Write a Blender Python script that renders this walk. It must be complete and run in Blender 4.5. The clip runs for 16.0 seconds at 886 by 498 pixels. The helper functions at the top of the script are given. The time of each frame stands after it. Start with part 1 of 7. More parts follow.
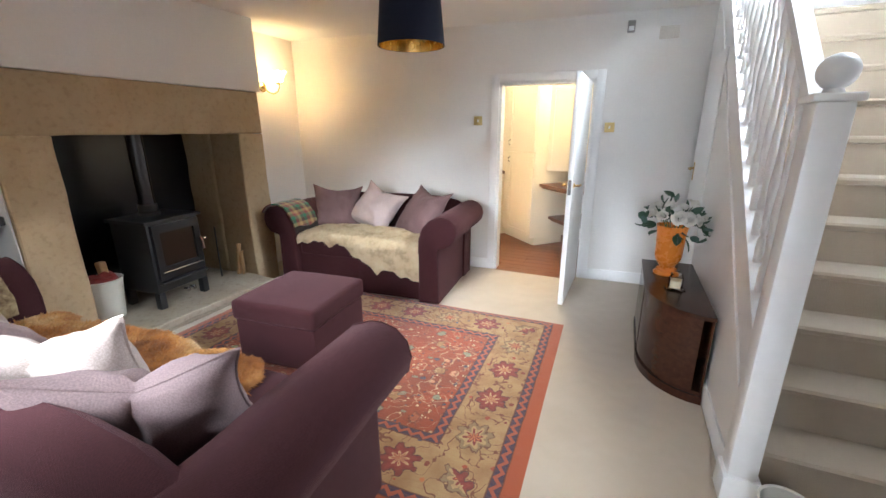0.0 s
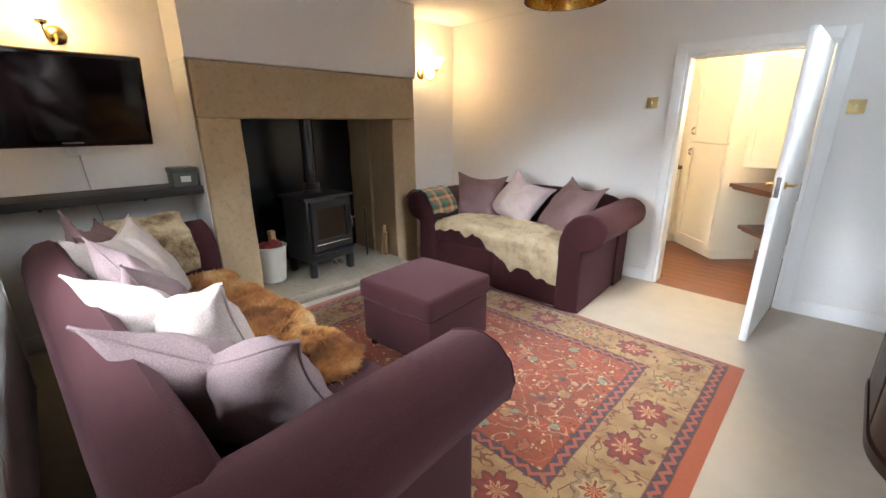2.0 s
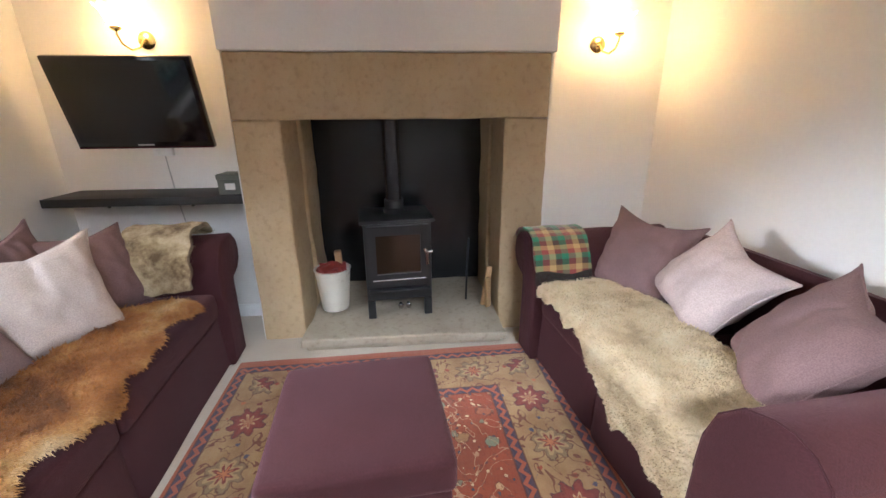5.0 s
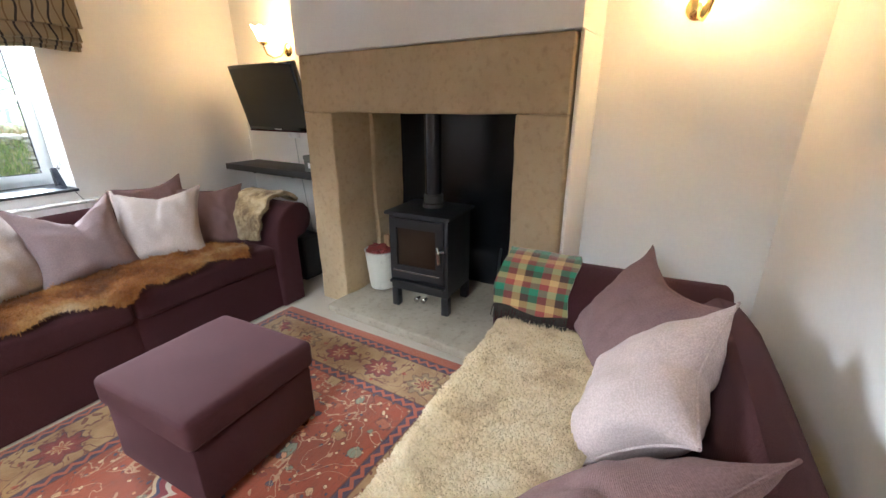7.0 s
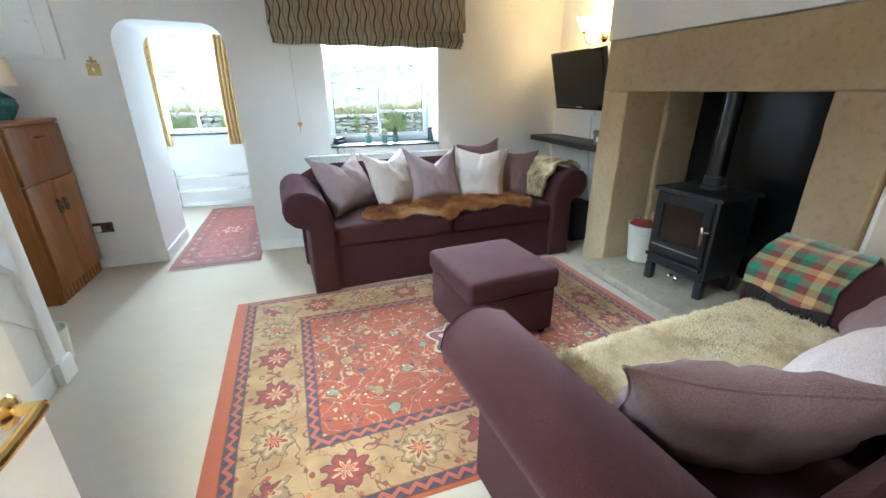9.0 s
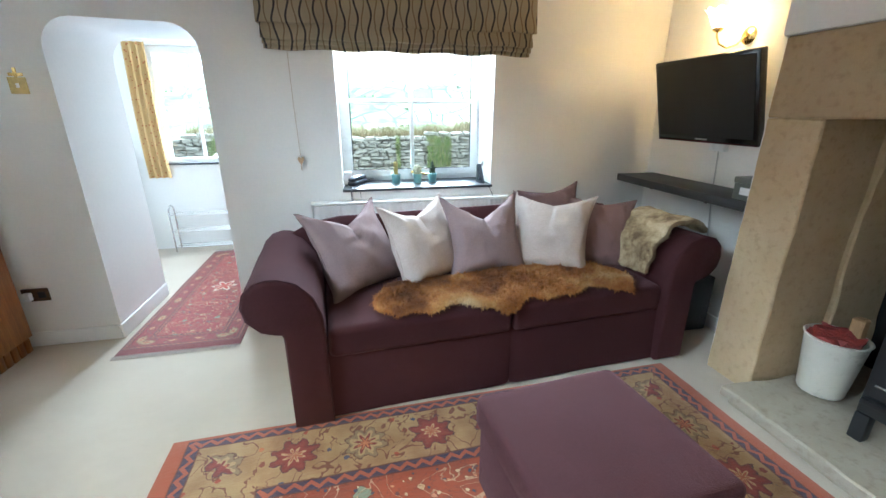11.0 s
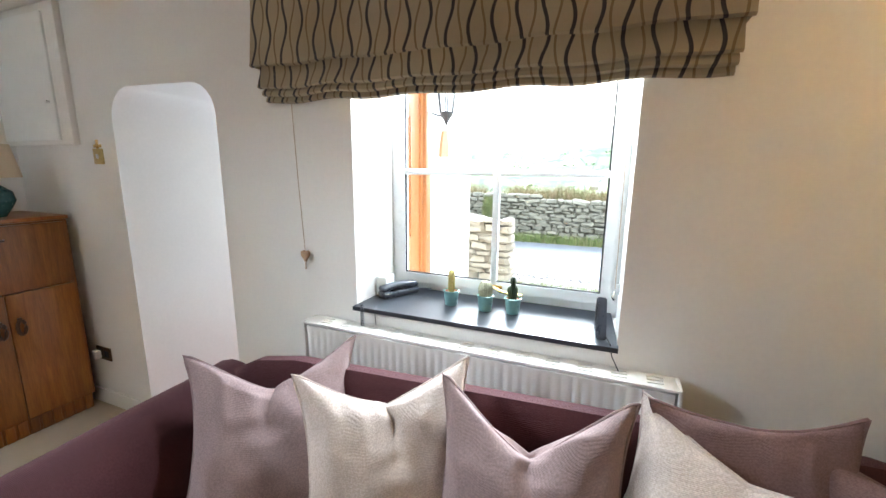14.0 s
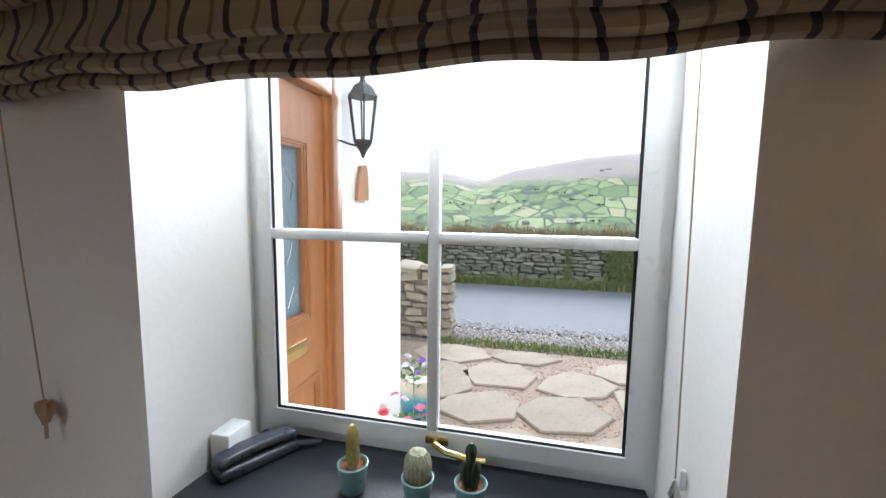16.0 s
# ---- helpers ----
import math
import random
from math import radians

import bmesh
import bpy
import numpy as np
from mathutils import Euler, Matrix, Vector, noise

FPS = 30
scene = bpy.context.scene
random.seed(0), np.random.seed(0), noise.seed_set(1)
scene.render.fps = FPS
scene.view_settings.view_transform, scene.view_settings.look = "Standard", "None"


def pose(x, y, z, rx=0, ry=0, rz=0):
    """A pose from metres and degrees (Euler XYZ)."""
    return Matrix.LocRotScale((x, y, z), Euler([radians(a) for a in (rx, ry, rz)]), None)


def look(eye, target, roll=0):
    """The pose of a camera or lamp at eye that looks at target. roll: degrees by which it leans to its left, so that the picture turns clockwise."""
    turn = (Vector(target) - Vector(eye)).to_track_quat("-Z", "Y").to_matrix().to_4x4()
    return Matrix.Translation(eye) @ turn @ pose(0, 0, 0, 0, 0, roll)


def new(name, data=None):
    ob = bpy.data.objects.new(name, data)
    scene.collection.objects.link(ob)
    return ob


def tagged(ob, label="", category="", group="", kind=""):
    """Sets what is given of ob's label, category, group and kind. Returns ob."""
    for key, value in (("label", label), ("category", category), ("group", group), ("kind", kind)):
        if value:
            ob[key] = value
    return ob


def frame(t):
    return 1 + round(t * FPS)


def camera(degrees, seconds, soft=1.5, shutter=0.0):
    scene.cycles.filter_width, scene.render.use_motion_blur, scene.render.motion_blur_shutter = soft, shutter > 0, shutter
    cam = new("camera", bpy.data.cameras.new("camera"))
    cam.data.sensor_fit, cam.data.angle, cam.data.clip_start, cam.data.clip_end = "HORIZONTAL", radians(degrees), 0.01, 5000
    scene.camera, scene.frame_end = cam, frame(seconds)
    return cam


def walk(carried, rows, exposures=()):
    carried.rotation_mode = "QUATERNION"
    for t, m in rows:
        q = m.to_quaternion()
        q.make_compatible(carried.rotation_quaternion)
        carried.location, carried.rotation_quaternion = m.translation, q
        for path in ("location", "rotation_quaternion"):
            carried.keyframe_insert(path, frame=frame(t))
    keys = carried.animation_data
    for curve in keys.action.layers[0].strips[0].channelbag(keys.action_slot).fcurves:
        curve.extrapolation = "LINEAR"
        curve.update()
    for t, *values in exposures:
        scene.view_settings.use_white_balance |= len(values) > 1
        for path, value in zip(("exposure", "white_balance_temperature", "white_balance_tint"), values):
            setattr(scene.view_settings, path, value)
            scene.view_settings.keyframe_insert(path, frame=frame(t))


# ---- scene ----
cam = camera(95.0, 16.0)
PATH = [
    (0, (0.138, 0.108, 1.461), (-0.637, 1.864, 0.899), -0.2),
    (0.5, (0.134, 0.242, 1.409), (-0.891, 1.869, 0.862), -0.4),
    (1, (0.117, 0.258, 1.391), (-1.059, 1.779, 0.838), -0.3),
    (1.5, (0.121, 0.294, 1.386), (-1.162, 1.721, 0.821), -0.4),
    (2, (0.085, 0.403, 1.385), (-1.284, 1.738, 0.8), -0.4),
    (2.5, (0.036, 0.608, 1.37), (-1.433, 1.828, 0.776), -0.3),
    (3, (-0.052, 0.884, 1.389), (-1.637, 1.942, 0.781), -0.4),
    (3.5, (-0.139, 1.123, 1.448), (-1.824, 1.997, 0.819), -0.2),
    (4, (-0.19, 1.482, 1.448), (-1.975, 2.138, 0.826), -0.3),
    (4.5, (-0.32, 1.829, 1.454), (-2.175, 2.238, 0.828), -0.4),
    (7, (-1.01, 3.66, 1.49), (-2.6, 2.65, 0.817), -0.2),
    (7.5, (-0.907, 3.837, 1.49), (-2.223, 2.505, 0.788), -0.2),
    (8, (-0.761, 4.035, 1.471), (-1.792, 2.474, 0.763), 0.2),
    (8.5, (-0.711, 4.131, 1.445), (-1.484, 2.431, 0.728), 0.1),
    (9, (-0.703, 4.145, 1.441), (-1.286, 2.375, 0.717), -0.1),
    (11.5, (-1.202, 2.613, 1.49), (-1.559, 0.748, 0.864), -0.1),
    (12, (-1.425, 2.394, 1.517), (-1.651, 0.499, 0.919), -0.3),
    (12.5, (-1.607, 2.219, 1.486), (-1.513, 0.286, 0.983), -0.1),
    (13, (-1.755, 2.025, 1.556), (-1.366, 0.121, 1.086), 0.2),
    (13.5, (-1.892, 1.795, 1.546), (-1.261, -0.056, 1.124), 0.4),
    (14, (-1.921, 1.537, 1.553), (-1.18, -0.28, 1.164), 0.6),
    (14.5, (-1.884, 1.251, 1.58), (-1.127, -0.57, 1.245), 0.7),
    (15, (-1.838, 0.982, 1.617), (-1.155, -0.875, 1.327), 0.6),
    (15.5, (-1.78, 0.822, 1.609), (-1.214, -1.083, 1.393), 0.9),
    (16, (-1.707, 0.733, 1.617), (-1.243, -1.201, 1.403), 0.7),
]
EXPOSURES = [(0, 3.05, 5800, 8), (1.5, 3.05, 5800, 8), (3, 3.05, 5700, 4), (4.5, 3.4, 5700, 10), (7, 3.4, 5650, 6), (8, 3.4, 5350, -4), (9, 3.45, 5050, -6), (11.5, 3.3, 5200, -2), (12.5, 3.3, 5350, 0), (13, 3.3, 5550, 0), (14, 3.2, 5800, 3), (14.5, 2.98, 5900, 4), (15, 2.47, 5950, 6), (15.5, 1.8, 5950, 6), (16, 1.55, 5950, 8)]
walk(cam, [(t, look(eye, target, roll)) for t, eye, target, roll in PATH], EXPOSURES)

# world, sun, exposure
world = bpy.data.worlds.new("world")
scene.world = world
world.use_nodes = True
wt = world.node_tree
wbg = wt.nodes["Background"]
sky = wt.nodes.new("ShaderNodeTexSky")
sky.sky_type, sky.sun_disc = "NISHITA", False
sky.sun_elevation, sky.sun_rotation = radians(23), radians(182)
sky.air_density, sky.dust_density = 1.0, 3.0
wco = wt.nodes.new("ShaderNodeTexCoord")
wmap = wt.nodes.new("ShaderNodeMapping")
wmap.inputs["Scale"].default_value = (2.0, 2.0, 9.0)
wno = wt.nodes.new("ShaderNodeTexNoise")
wno.inputs["Scale"].default_value, wno.inputs["Detail"].default_value = 1.6, 7.0
wra = wt.nodes.new("ShaderNodeValToRGB")
wra.color_ramp.elements[0].position, wra.color_ramp.elements[0].color = 0.43, (1.5, 1.68, 2.0, 1)
wra.color_ramp.elements[1].position, wra.color_ramp.elements[1].color = 0.62, (4.6, 4.7, 4.85, 1)
wmx = wt.nodes.new("ShaderNodeMixRGB")
wmx.inputs[0].default_value = 0.96
wt.links.new(wco.outputs["Generated"], wmap.inputs["Vector"])
wt.links.new(wmap.outputs["Vector"], wno.inputs["Vector"])
wt.links.new(wno.outputs["Fac"], wra.inputs["Fac"])
wt.links.new(sky.outputs["Color"], wmx.inputs[1])
wt.links.new(wra.outputs["Color"], wmx.inputs[2])
wt.links.new(wmx.outputs["Color"], wbg.inputs["Color"])
wbg.inputs["Strength"].default_value = 0.21

sun = new("sun", bpy.data.lights.new("sun", "SUN"))
sun.data.energy, sun.data.angle, sun.data.color = 2.6, radians(42), (0.97, 0.98, 1.0)
sun.matrix_world = look((-0.4, -10, 4.3), (0, 0, 0))


def lamp(name, kind, power, colour, m, size=0.1, size_y=None):
    ob = new(name, bpy.data.lights.new(name, kind))
    ob.data.energy, ob.data.color = power, colour
    if kind == "AREA":
        ob.data.size = size
        if size_y:
            ob.data.shape, ob.data.size_y = "RECTANGLE", size_y
    else:
        ob.data.shadow_soft_size = size
    ob.matrix_world = m
    return ob


WARM = (1.0, 0.66, 0.32)
lamp("kitchen_ceiling_lamp", "AREA", 40, (1.0, 0.78, 0.50), pose(-0.9, 5.6, 2.37), 0.5)
lamp("wall_lamp_bulb", "POINT", 0.95, WARM, pose(-3.25, 0.57, 1.995), 0.035)
lamp("wall_lamp_bulb", "POINT", 0.95, WARM, pose(-3.25, 3.58, 1.985), 0.035)


# area lamps for daylight at the far window and the head of this window; an added fill over the stairs
lamp("daylight_hall_window", "AREA", 5.2, (0.86, 0.91, 1.0), look((0.56, -1.99, 1.5), (0.30, 1.0, 1.2)), 0.62, 1.0)
lamp("daylight_window_head", "AREA", 3.0, (0.95, 0.98, 1.0), look((-1.46, -0.16, 2.03), (-1.46, 0.9, 0.95)), 0.95, 0.12)
# unseen fill added over the stairs to brighten the west side; no window built here
landing = lamp("landing_fill", "AREA", 17, (0.94, 0.97, 1.0), look((1.60, 2.9, 2.80), (-2.4, 2.4, 0.9)), 1.3, 0.6)
landing.data.spread = radians(95)


# node materials
def rgb(h):
    c = [int(h[i:i + 2], 16) / 255 for i in (0, 2, 4)]
    return tuple(x / 12.92 if x < 0.04045 else ((x + 0.055) / 1.055) ** 2.4 for x in c) + (1,)


class Net:
    """Small helper for node trees."""

    def __init__(self, name):
        self.m = bpy.data.materials.new(name)
        self.m.use_nodes = True
        self.t = self.m.node_tree
        self.p = self.t.nodes["Principled BSDF"]
        self.co = self.t.nodes.new("ShaderNodeTexCoord").outputs["Object"]

    def put(self, sock, v):
        if isinstance(v, bpy.types.NodeSocket):
            self.t.links.new(v, sock)
        else:
            sock.default_value = v

    def noise(self, scale, detail=4.0, rough=0.5, vec=None, dist=0.0):
        n = self.t.nodes.new("ShaderNodeTexNoise")
        n.inputs["Scale"].default_value, n.inputs["Detail"].default_value = scale, detail
        n.inputs["Roughness"].default_value, n.inputs["Distortion"].default_value = rough, dist
        self.put(n.inputs["Vector"], vec or self.co)
        return n.outputs["Fac"]

    def voronoi(self, scale, vec=None, feature="F1", out="Distance", rnd=1.0):
        n = self.t.nodes.new("ShaderNodeTexVoronoi")
        n.feature = feature
        n.inputs["Scale"].default_value, n.inputs["Randomness"].default_value = scale, rnd
        self.put(n.inputs["Vector"], vec or self.co)
        return n.outputs[out]

    def math(self, op, a, b=0.0, c=0.0):
        n = self.t.nodes.new("ShaderNodeMath")
        n.operation = op
        for s, v in zip(n.inputs, (a, b, c)):
            self.put(s, v)
        return n.outputs[0]

    def mix(self, f, a, b, blend="MIX"):
        n = self.t.nodes.new("ShaderNodeMixRGB")
        n.blend_type = blend
        for s, v in zip(n.inputs, (f, a, b)):
            self.put(s, v)
        return n.outputs[0]

    def ramp(self, f, stops, hard=False):
        n = self.t.nodes.new("ShaderNodeValToRGB")
        e = n.color_ramp.elements
        n.color_ramp.interpolation = "CONSTANT" if hard else "LINEAR"
        while len(e) < len(stops):
            e.new(0.5)
        for el, (p, c) in zip(e, stops):
            el.position, el.color = p, c if len(c) == 4 else (*c, 1)
        self.put(n.inputs[0], f)
        return n.outputs[0]

    def step(self, f, a, b):
        n = self.t.nodes.new("ShaderNodeMapRange")
        n.inputs["From Min"].default_value, n.inputs["From Max"].default_value = a, b
        self.put(n.inputs["Value"], f)
        return n.outputs[0]

    def xyz(self, vec=None):
        n = self.t.nodes.new("ShaderNodeSeparateXYZ")
        self.put(n.inputs[0], vec or self.co)
        return n.outputs

    def join(self, x, y, z):
        n = self.t.nodes.new("ShaderNodeCombineXYZ")
        for s, v in zip(n.inputs, (x, y, z)):
            self.put(s, v)
        return n.outputs[0]

    def scaled(self, s, vec=None, turn=(0, 0, 0)):
        n = self.t.nodes.new("ShaderNodeMapping")
        n.inputs["Scale"].default_value = s
        n.inputs["Rotation"].default_value = [radians(a) for a in turn]
        self.put(n.inputs["Vector"], vec or self.co)
        return n.outputs[0]

    def rnd(self):
        return self.t.nodes.new("ShaderNodeObjectInfo").outputs["Random"]

    def island(self):
        return self.t.nodes.new("ShaderNodeNewGeometry").outputs["Random Per Island"]

    def bump(self, h, strength=0.3, dist=0.01):
        n = self.t.nodes.new("ShaderNodeBump")
        n.inputs["Strength"].default_value, n.inputs["Distance"].default_value = strength, dist
        self.put(n.inputs["Height"], h)
        self.put(self.p.inputs["Normal"], n.outputs[0])

    def end(self, col=None, rough=None, metal=None, **more):
        for k, v in (("Base Color", col), ("Roughness", rough), ("Metallic", metal), *more.items()):
            if v is not None:
                self.put(self.p.inputs[k.replace("_", " ")], v)
        return self.m


def shade(c, k):
    return tuple(min(1, x * k) for x in c[:3]) + (1,)


def mat(name, col, rough=0.7, var=0.15, scale=5, fine=90, bump=0.15, dist=0.004, metal=0.0, per=0.0, **more):
    n = Net(name)
    f = n.math("MULTIPLY_ADD", n.noise(fine, 3), 0.45, n.math("MULTIPLY", n.noise(scale, 5, 0.6), 0.55))
    f = n.step(f, 0.3, 0.7)
    c = n.mix(f, shade(col, 1 - var), shade(col, 1 + var))
    if per:
        c = n.mix(1.0, c, n.ramp(n.rnd(), [(0, (1 - per,) * 3), (1, (1 + per,) * 3)]), "MULTIPLY")
    if bump:
        n.bump(f, bump, dist)
    r = n.math("MULTIPLY_ADD", f, 0.12, rough - 0.06)
    return n.end(c, r, metal, **more)


def fabric(name, col, weave=420, var=0.12, sheen=0.03, tint=(1, 1, 1, 1)):
    n = Net(name)
    x, y, z = n.xyz()
    w = n.math("ADD", n.math("SINE", n.math("MULTIPLY", n.math("ADD", x, n.math("MULTIPLY", z, 0.9)), weave)), n.math("SINE", n.math("MULTIPLY", n.math("ADD", y, n.math("MULTIPLY", z, 0.9)), weave)))
    big = n.step(n.noise(3.5, 5, 0.6), 0.3, 0.7)
    fine = n.noise(220, 3)
    c = n.mix(big, shade(col, 1 - var), shade(col, 1 + var))
    c = n.mix(n.math("MULTIPLY", n.step(fine, 0.38, 0.62), 0.5), c, shade(col, 0.5))
    c = n.mix(n.math("MULTIPLY", n.step(w, -1.6, 1.2), 0.32), c, shade(col, 0.6))
    n.bump(n.math("ADD", n.math("MULTIPLY", w, 0.16), fine), 0.6, 0.0018)
    return n.end(c, 0.92, Sheen_Weight=sheen, Sheen_Roughness=0.45, Sheen_Tint=tint, Specular_IOR_Level=0.2)


M_WALL = mat("white_wall_paint", (0.80, 0.785, 0.76, 1), 0.85, 0.035, 1.6, 60, 0.12, 0.004)
M_CEIL = mat("white_ceiling_paint", (0.82, 0.81, 0.79, 1), 0.9, 0.03, 1.5, 70, 0.1)
M_TRIM = mat("white_gloss_paint", (0.82, 0.82, 0.81, 1), 0.35, 0.03, 3, 30, 0.05)
M_UPVC = mat("white_plastic_frame", (0.80, 0.82, 0.83, 1), 0.3, 0.02, 3, 30, 0.02)
M_BLACK = mat("matt_black_paint", (0.012, 0.012, 0.013, 1), 0.55, 0.3, 6, 60, 0.1)
M_IRON = mat("black_stove_iron", (0.018, 0.018, 0.019, 1), 0.42, 0.3, 12, 220, 0.2, 0.002)
M_STEEL = mat("polished_steel", (0.6, 0.6, 0.6, 1), 0.2, 0.05, 8, 90, 0.02, metal=1.0)
M_FLUE = mat("black_enamel_flue", (0.05, 0.05, 0.055, 1), 0.18, 0.1, 8, 90, 0.02, metal=0.6)
M_BRASS = mat("polished_brass", (0.78, 0.56, 0.22, 1), 0.22, 0.12, 20, 120, 0.03, metal=1.0)
M_PLUM = fabric("plum_sofa_fabric", (0.053, 0.0156, 0.0182, 1), 1900, 0.16, 0.26, (0.46, 0.27, 0.29, 1))
M_MAUVE = fabric("mauve_cushion_fabric", (0.225, 0.138, 0.134, 1), 1300)
M_CREAM = fabric("cream_cushion_fabric", (0.56, 0.47, 0.42, 1), 1300)
M_PINK = fabric("pale_pink_cushion_fabric", (0.56, 0.45, 0.42, 1), 1300)
M_LILAC = fabric("pale_lilac_cushion_fabric", (0.295, 0.212, 0.208, 1), 1300)


def carpet_mat():
    n = Net("beige_carpet")
    big, mid, fine = n.noise(1.1, 5, 0.6), n.noise(9, 4), n.noise(260, 3)
    c = n.mix(n.step(big, 0.3, 0.7), (0.50, 0.42, 0.32, 1), (0.60, 0.52, 0.42, 1))
    c = n.mix(n.math("MULTIPLY", n.step(mid, 0.35, 0.65), 0.25), c, (0.45, 0.38, 0.29, 1))
    c = n.mix(n.math("MULTIPLY", fine, 0.3), c, (0.36, 0.30, 0.22, 1))
    n.bump(n.math("ADD", fine, n.math("MULTIPLY", mid, 0.5)), 0.55, 0.006)
    return n.end(c, 0.98, Sheen_Weight=0.2)


def stone_mat(name, a, b, dark, scale=3.0):
    n = Net(name)
    big, mid, fine = n.noise(scale, 6, 0.65), n.noise(scale * 9, 5, 0.6), n.noise(180, 3)
    c = n.mix(n.step(big, 0.3, 0.7), a, b)
    c = n.mix(n.math("MULTIPLY", n.step(mid, 0.52, 0.78), 0.6), c, dark)
    c = n.mix(n.math("MULTIPLY", fine, 0.25), c, dark)
    spot = n.voronoi(scale * 2.2)
    c = n.mix(n.math("MULTIPLY", n.step(spot, 0.09, 0.03), 0.5), c, dark)
    c = n.mix(1.0, c, n.ramp(n.rnd(), [(0, (0.86,) * 3), (1, (1.1,) * 3)]), "MULTIPLY")
    n.bump(n.math("ADD", n.math("MULTIPLY", mid, 0.8), n.math("MULTIPLY", fine, 0.4)), 0.5, 0.008)
    return n.end(c, 0.9)


def wood_mat(name, a, b, rough=0.35, axis="Y", scale=1.0):
    n = Net(name)
    s = {"X": (1.2, 14, 14), "Y": (14, 1.2, 14), "Z": (14, 14, 1.2)}[axis]
    v = n.scaled([k * scale for k in s])
    g = n.noise(2.2, 6, 0.65, v, 0.6)
    fine = n.noise(14, 3, 0.6, v)
    c = n.mix(n.step(g, 0.3, 0.7), a, b)
    c = n.mix(n.math("MULTIPLY", n.step(fine, 0.45, 0.75), 0.4), c, shade(a, 0.5))
    c = n.mix(1.0, c, n.ramp(n.rnd(), [(0, (0.82,) * 3), (1, (1.15,) * 3)]), "MULTIPLY")
    n.bump(fine, 0.12, 0.002)
    return n.end(c, n.math("MULTIPLY_ADD", g, 0.15, rough - 0.07))


M_CARPET = carpet_mat()
M_STONE = stone_mat("sandstone_surround", (0.45, 0.33, 0.185, 1), (0.54, 0.42, 0.26, 1), (0.28, 0.19, 0.10, 1))
M_BACK = Net("glossy_black_fireback").end((0.011, 0.012, 0.014, 1), 0.24)
M_HEARTH = stone_mat("grey_hearth_stone", (0.31, 0.265, 0.195, 1), (0.42, 0.37, 0.285, 1), (0.18, 0.14, 0.10, 1))
M_MAHOG = wood_mat("dark_mahogany_veneer", (0.030, 0.010, 0.006, 1), (0.060, 0.020, 0.010, 1), 0.22, "Y")
M_WALNUT = wood_mat("walnut_veneer", (0.20, 0.066, 0.012, 1), (0.36, 0.14, 0.028, 1), 0.3, "Z")
M_KFLOOR = wood_mat("red_brown_floorboards", (0.14, 0.045, 0.02, 1), (0.23, 0.085, 0.035, 1), 0.35, "X")
M_KWOOD = wood_mat("dark_oiled_worktop", (0.10, 0.035, 0.016, 1), (0.17, 0.065, 0.03, 1), 0.3, "X")
M_SHELF = wood_mat("black_brown_shelf", (0.014, 0.013, 0.013, 1), (0.026, 0.024, 0.023, 1), 0.5, "Y")
M_KCREAM = mat("cream_cupboard_paint", (0.74, 0.66, 0.50, 1), 0.4, 0.04, 2, 40, 0.04)
M_SLATE = mat("black_slate_sill", (0.022, 0.025, 0.032, 1), 0.38, 0.25, 6, 120, 0.12)


def pane_mat():
    n = Net("window_glass")
    tr = n.t.nodes.new("ShaderNodeBsdfTransparent")
    gl = n.t.nodes.new("ShaderNodeBsdfGlossy")
    gl.inputs["Roughness"].default_value = 0.0
    fr = n.t.nodes.new("ShaderNodeFresnel")
    fr.inputs["IOR"].default_value = 1.25
    mx = n.t.nodes.new("ShaderNodeMixShader")
    n.t.links.new(fr.outputs[0], mx.inputs[0])
    n.t.links.new(tr.outputs[0], mx.inputs[1])
    n.t.links.new(gl.outputs[0], mx.inputs[2])
    n.t.links.new(mx.outputs[0], n.t.nodes["Material Output"].inputs["Surface"])
    return n.m


M_PANE = pane_mat()


# mesh helpers
def box(bm, x0, x1, y0, y1, z0, z1, bevel=0.0, seg=2):
    m = Matrix.LocRotScale(((x0 + x1) / 2, (y0 + y1) / 2, (z0 + z1) / 2), None, (abs(x1 - x0), abs(y1 - y0), abs(z1 - z0)))
    r = bmesh.ops.create_cube(bm, size=1.0, matrix=m)
    if bevel:
        es = list({e for v in r["verts"] for e in v.link_edges})
        bmesh.ops.bevel(bm, geom=es, offset=bevel, segments=seg, affect="EDGES", profile=0.5)
    return bm


def B(*a, **k):
    return box(bmesh.new(), *a, **k)


def prism(bm, outline, m=None, depth=1.0, holes=()):
    """Extrudes an outline (u, v), with holes, along w; m takes (u, v, w) to the world."""
    m = m or Matrix.Identity(4)
    edges = []
    for ring in (outline, *holes):
        vs = [bm.verts.new((u, v, 0)) for u, v in ring]
        edges += [bm.edges.new((vs[i], vs[(i + 1) % len(vs)])) for i in range(len(vs))]
    if holes:
        fs = [g for g in bmesh.ops.triangle_fill(bm, use_beauty=True, edges=edges)["geom"] if isinstance(g, bmesh.types.BMFace)]
    else:
        fs = [bm.faces.new([e.verts[0] for e in edges])]
    g = bmesh.ops.extrude_face_region(bm, geom=fs)["geom"]
    vs = [v for v in g if isinstance(v, bmesh.types.BMVert)]
    bmesh.ops.translate(bm, verts=vs, vec=(0, 0, depth))
    allv = {v for f in fs if f.is_valid for v in f.verts} | set(vs)
    bmesh.ops.transform(bm, matrix=m, verts=list(allv))
    bmesh.ops.recalc_face_normals(bm, faces=bm.faces)
    return bm


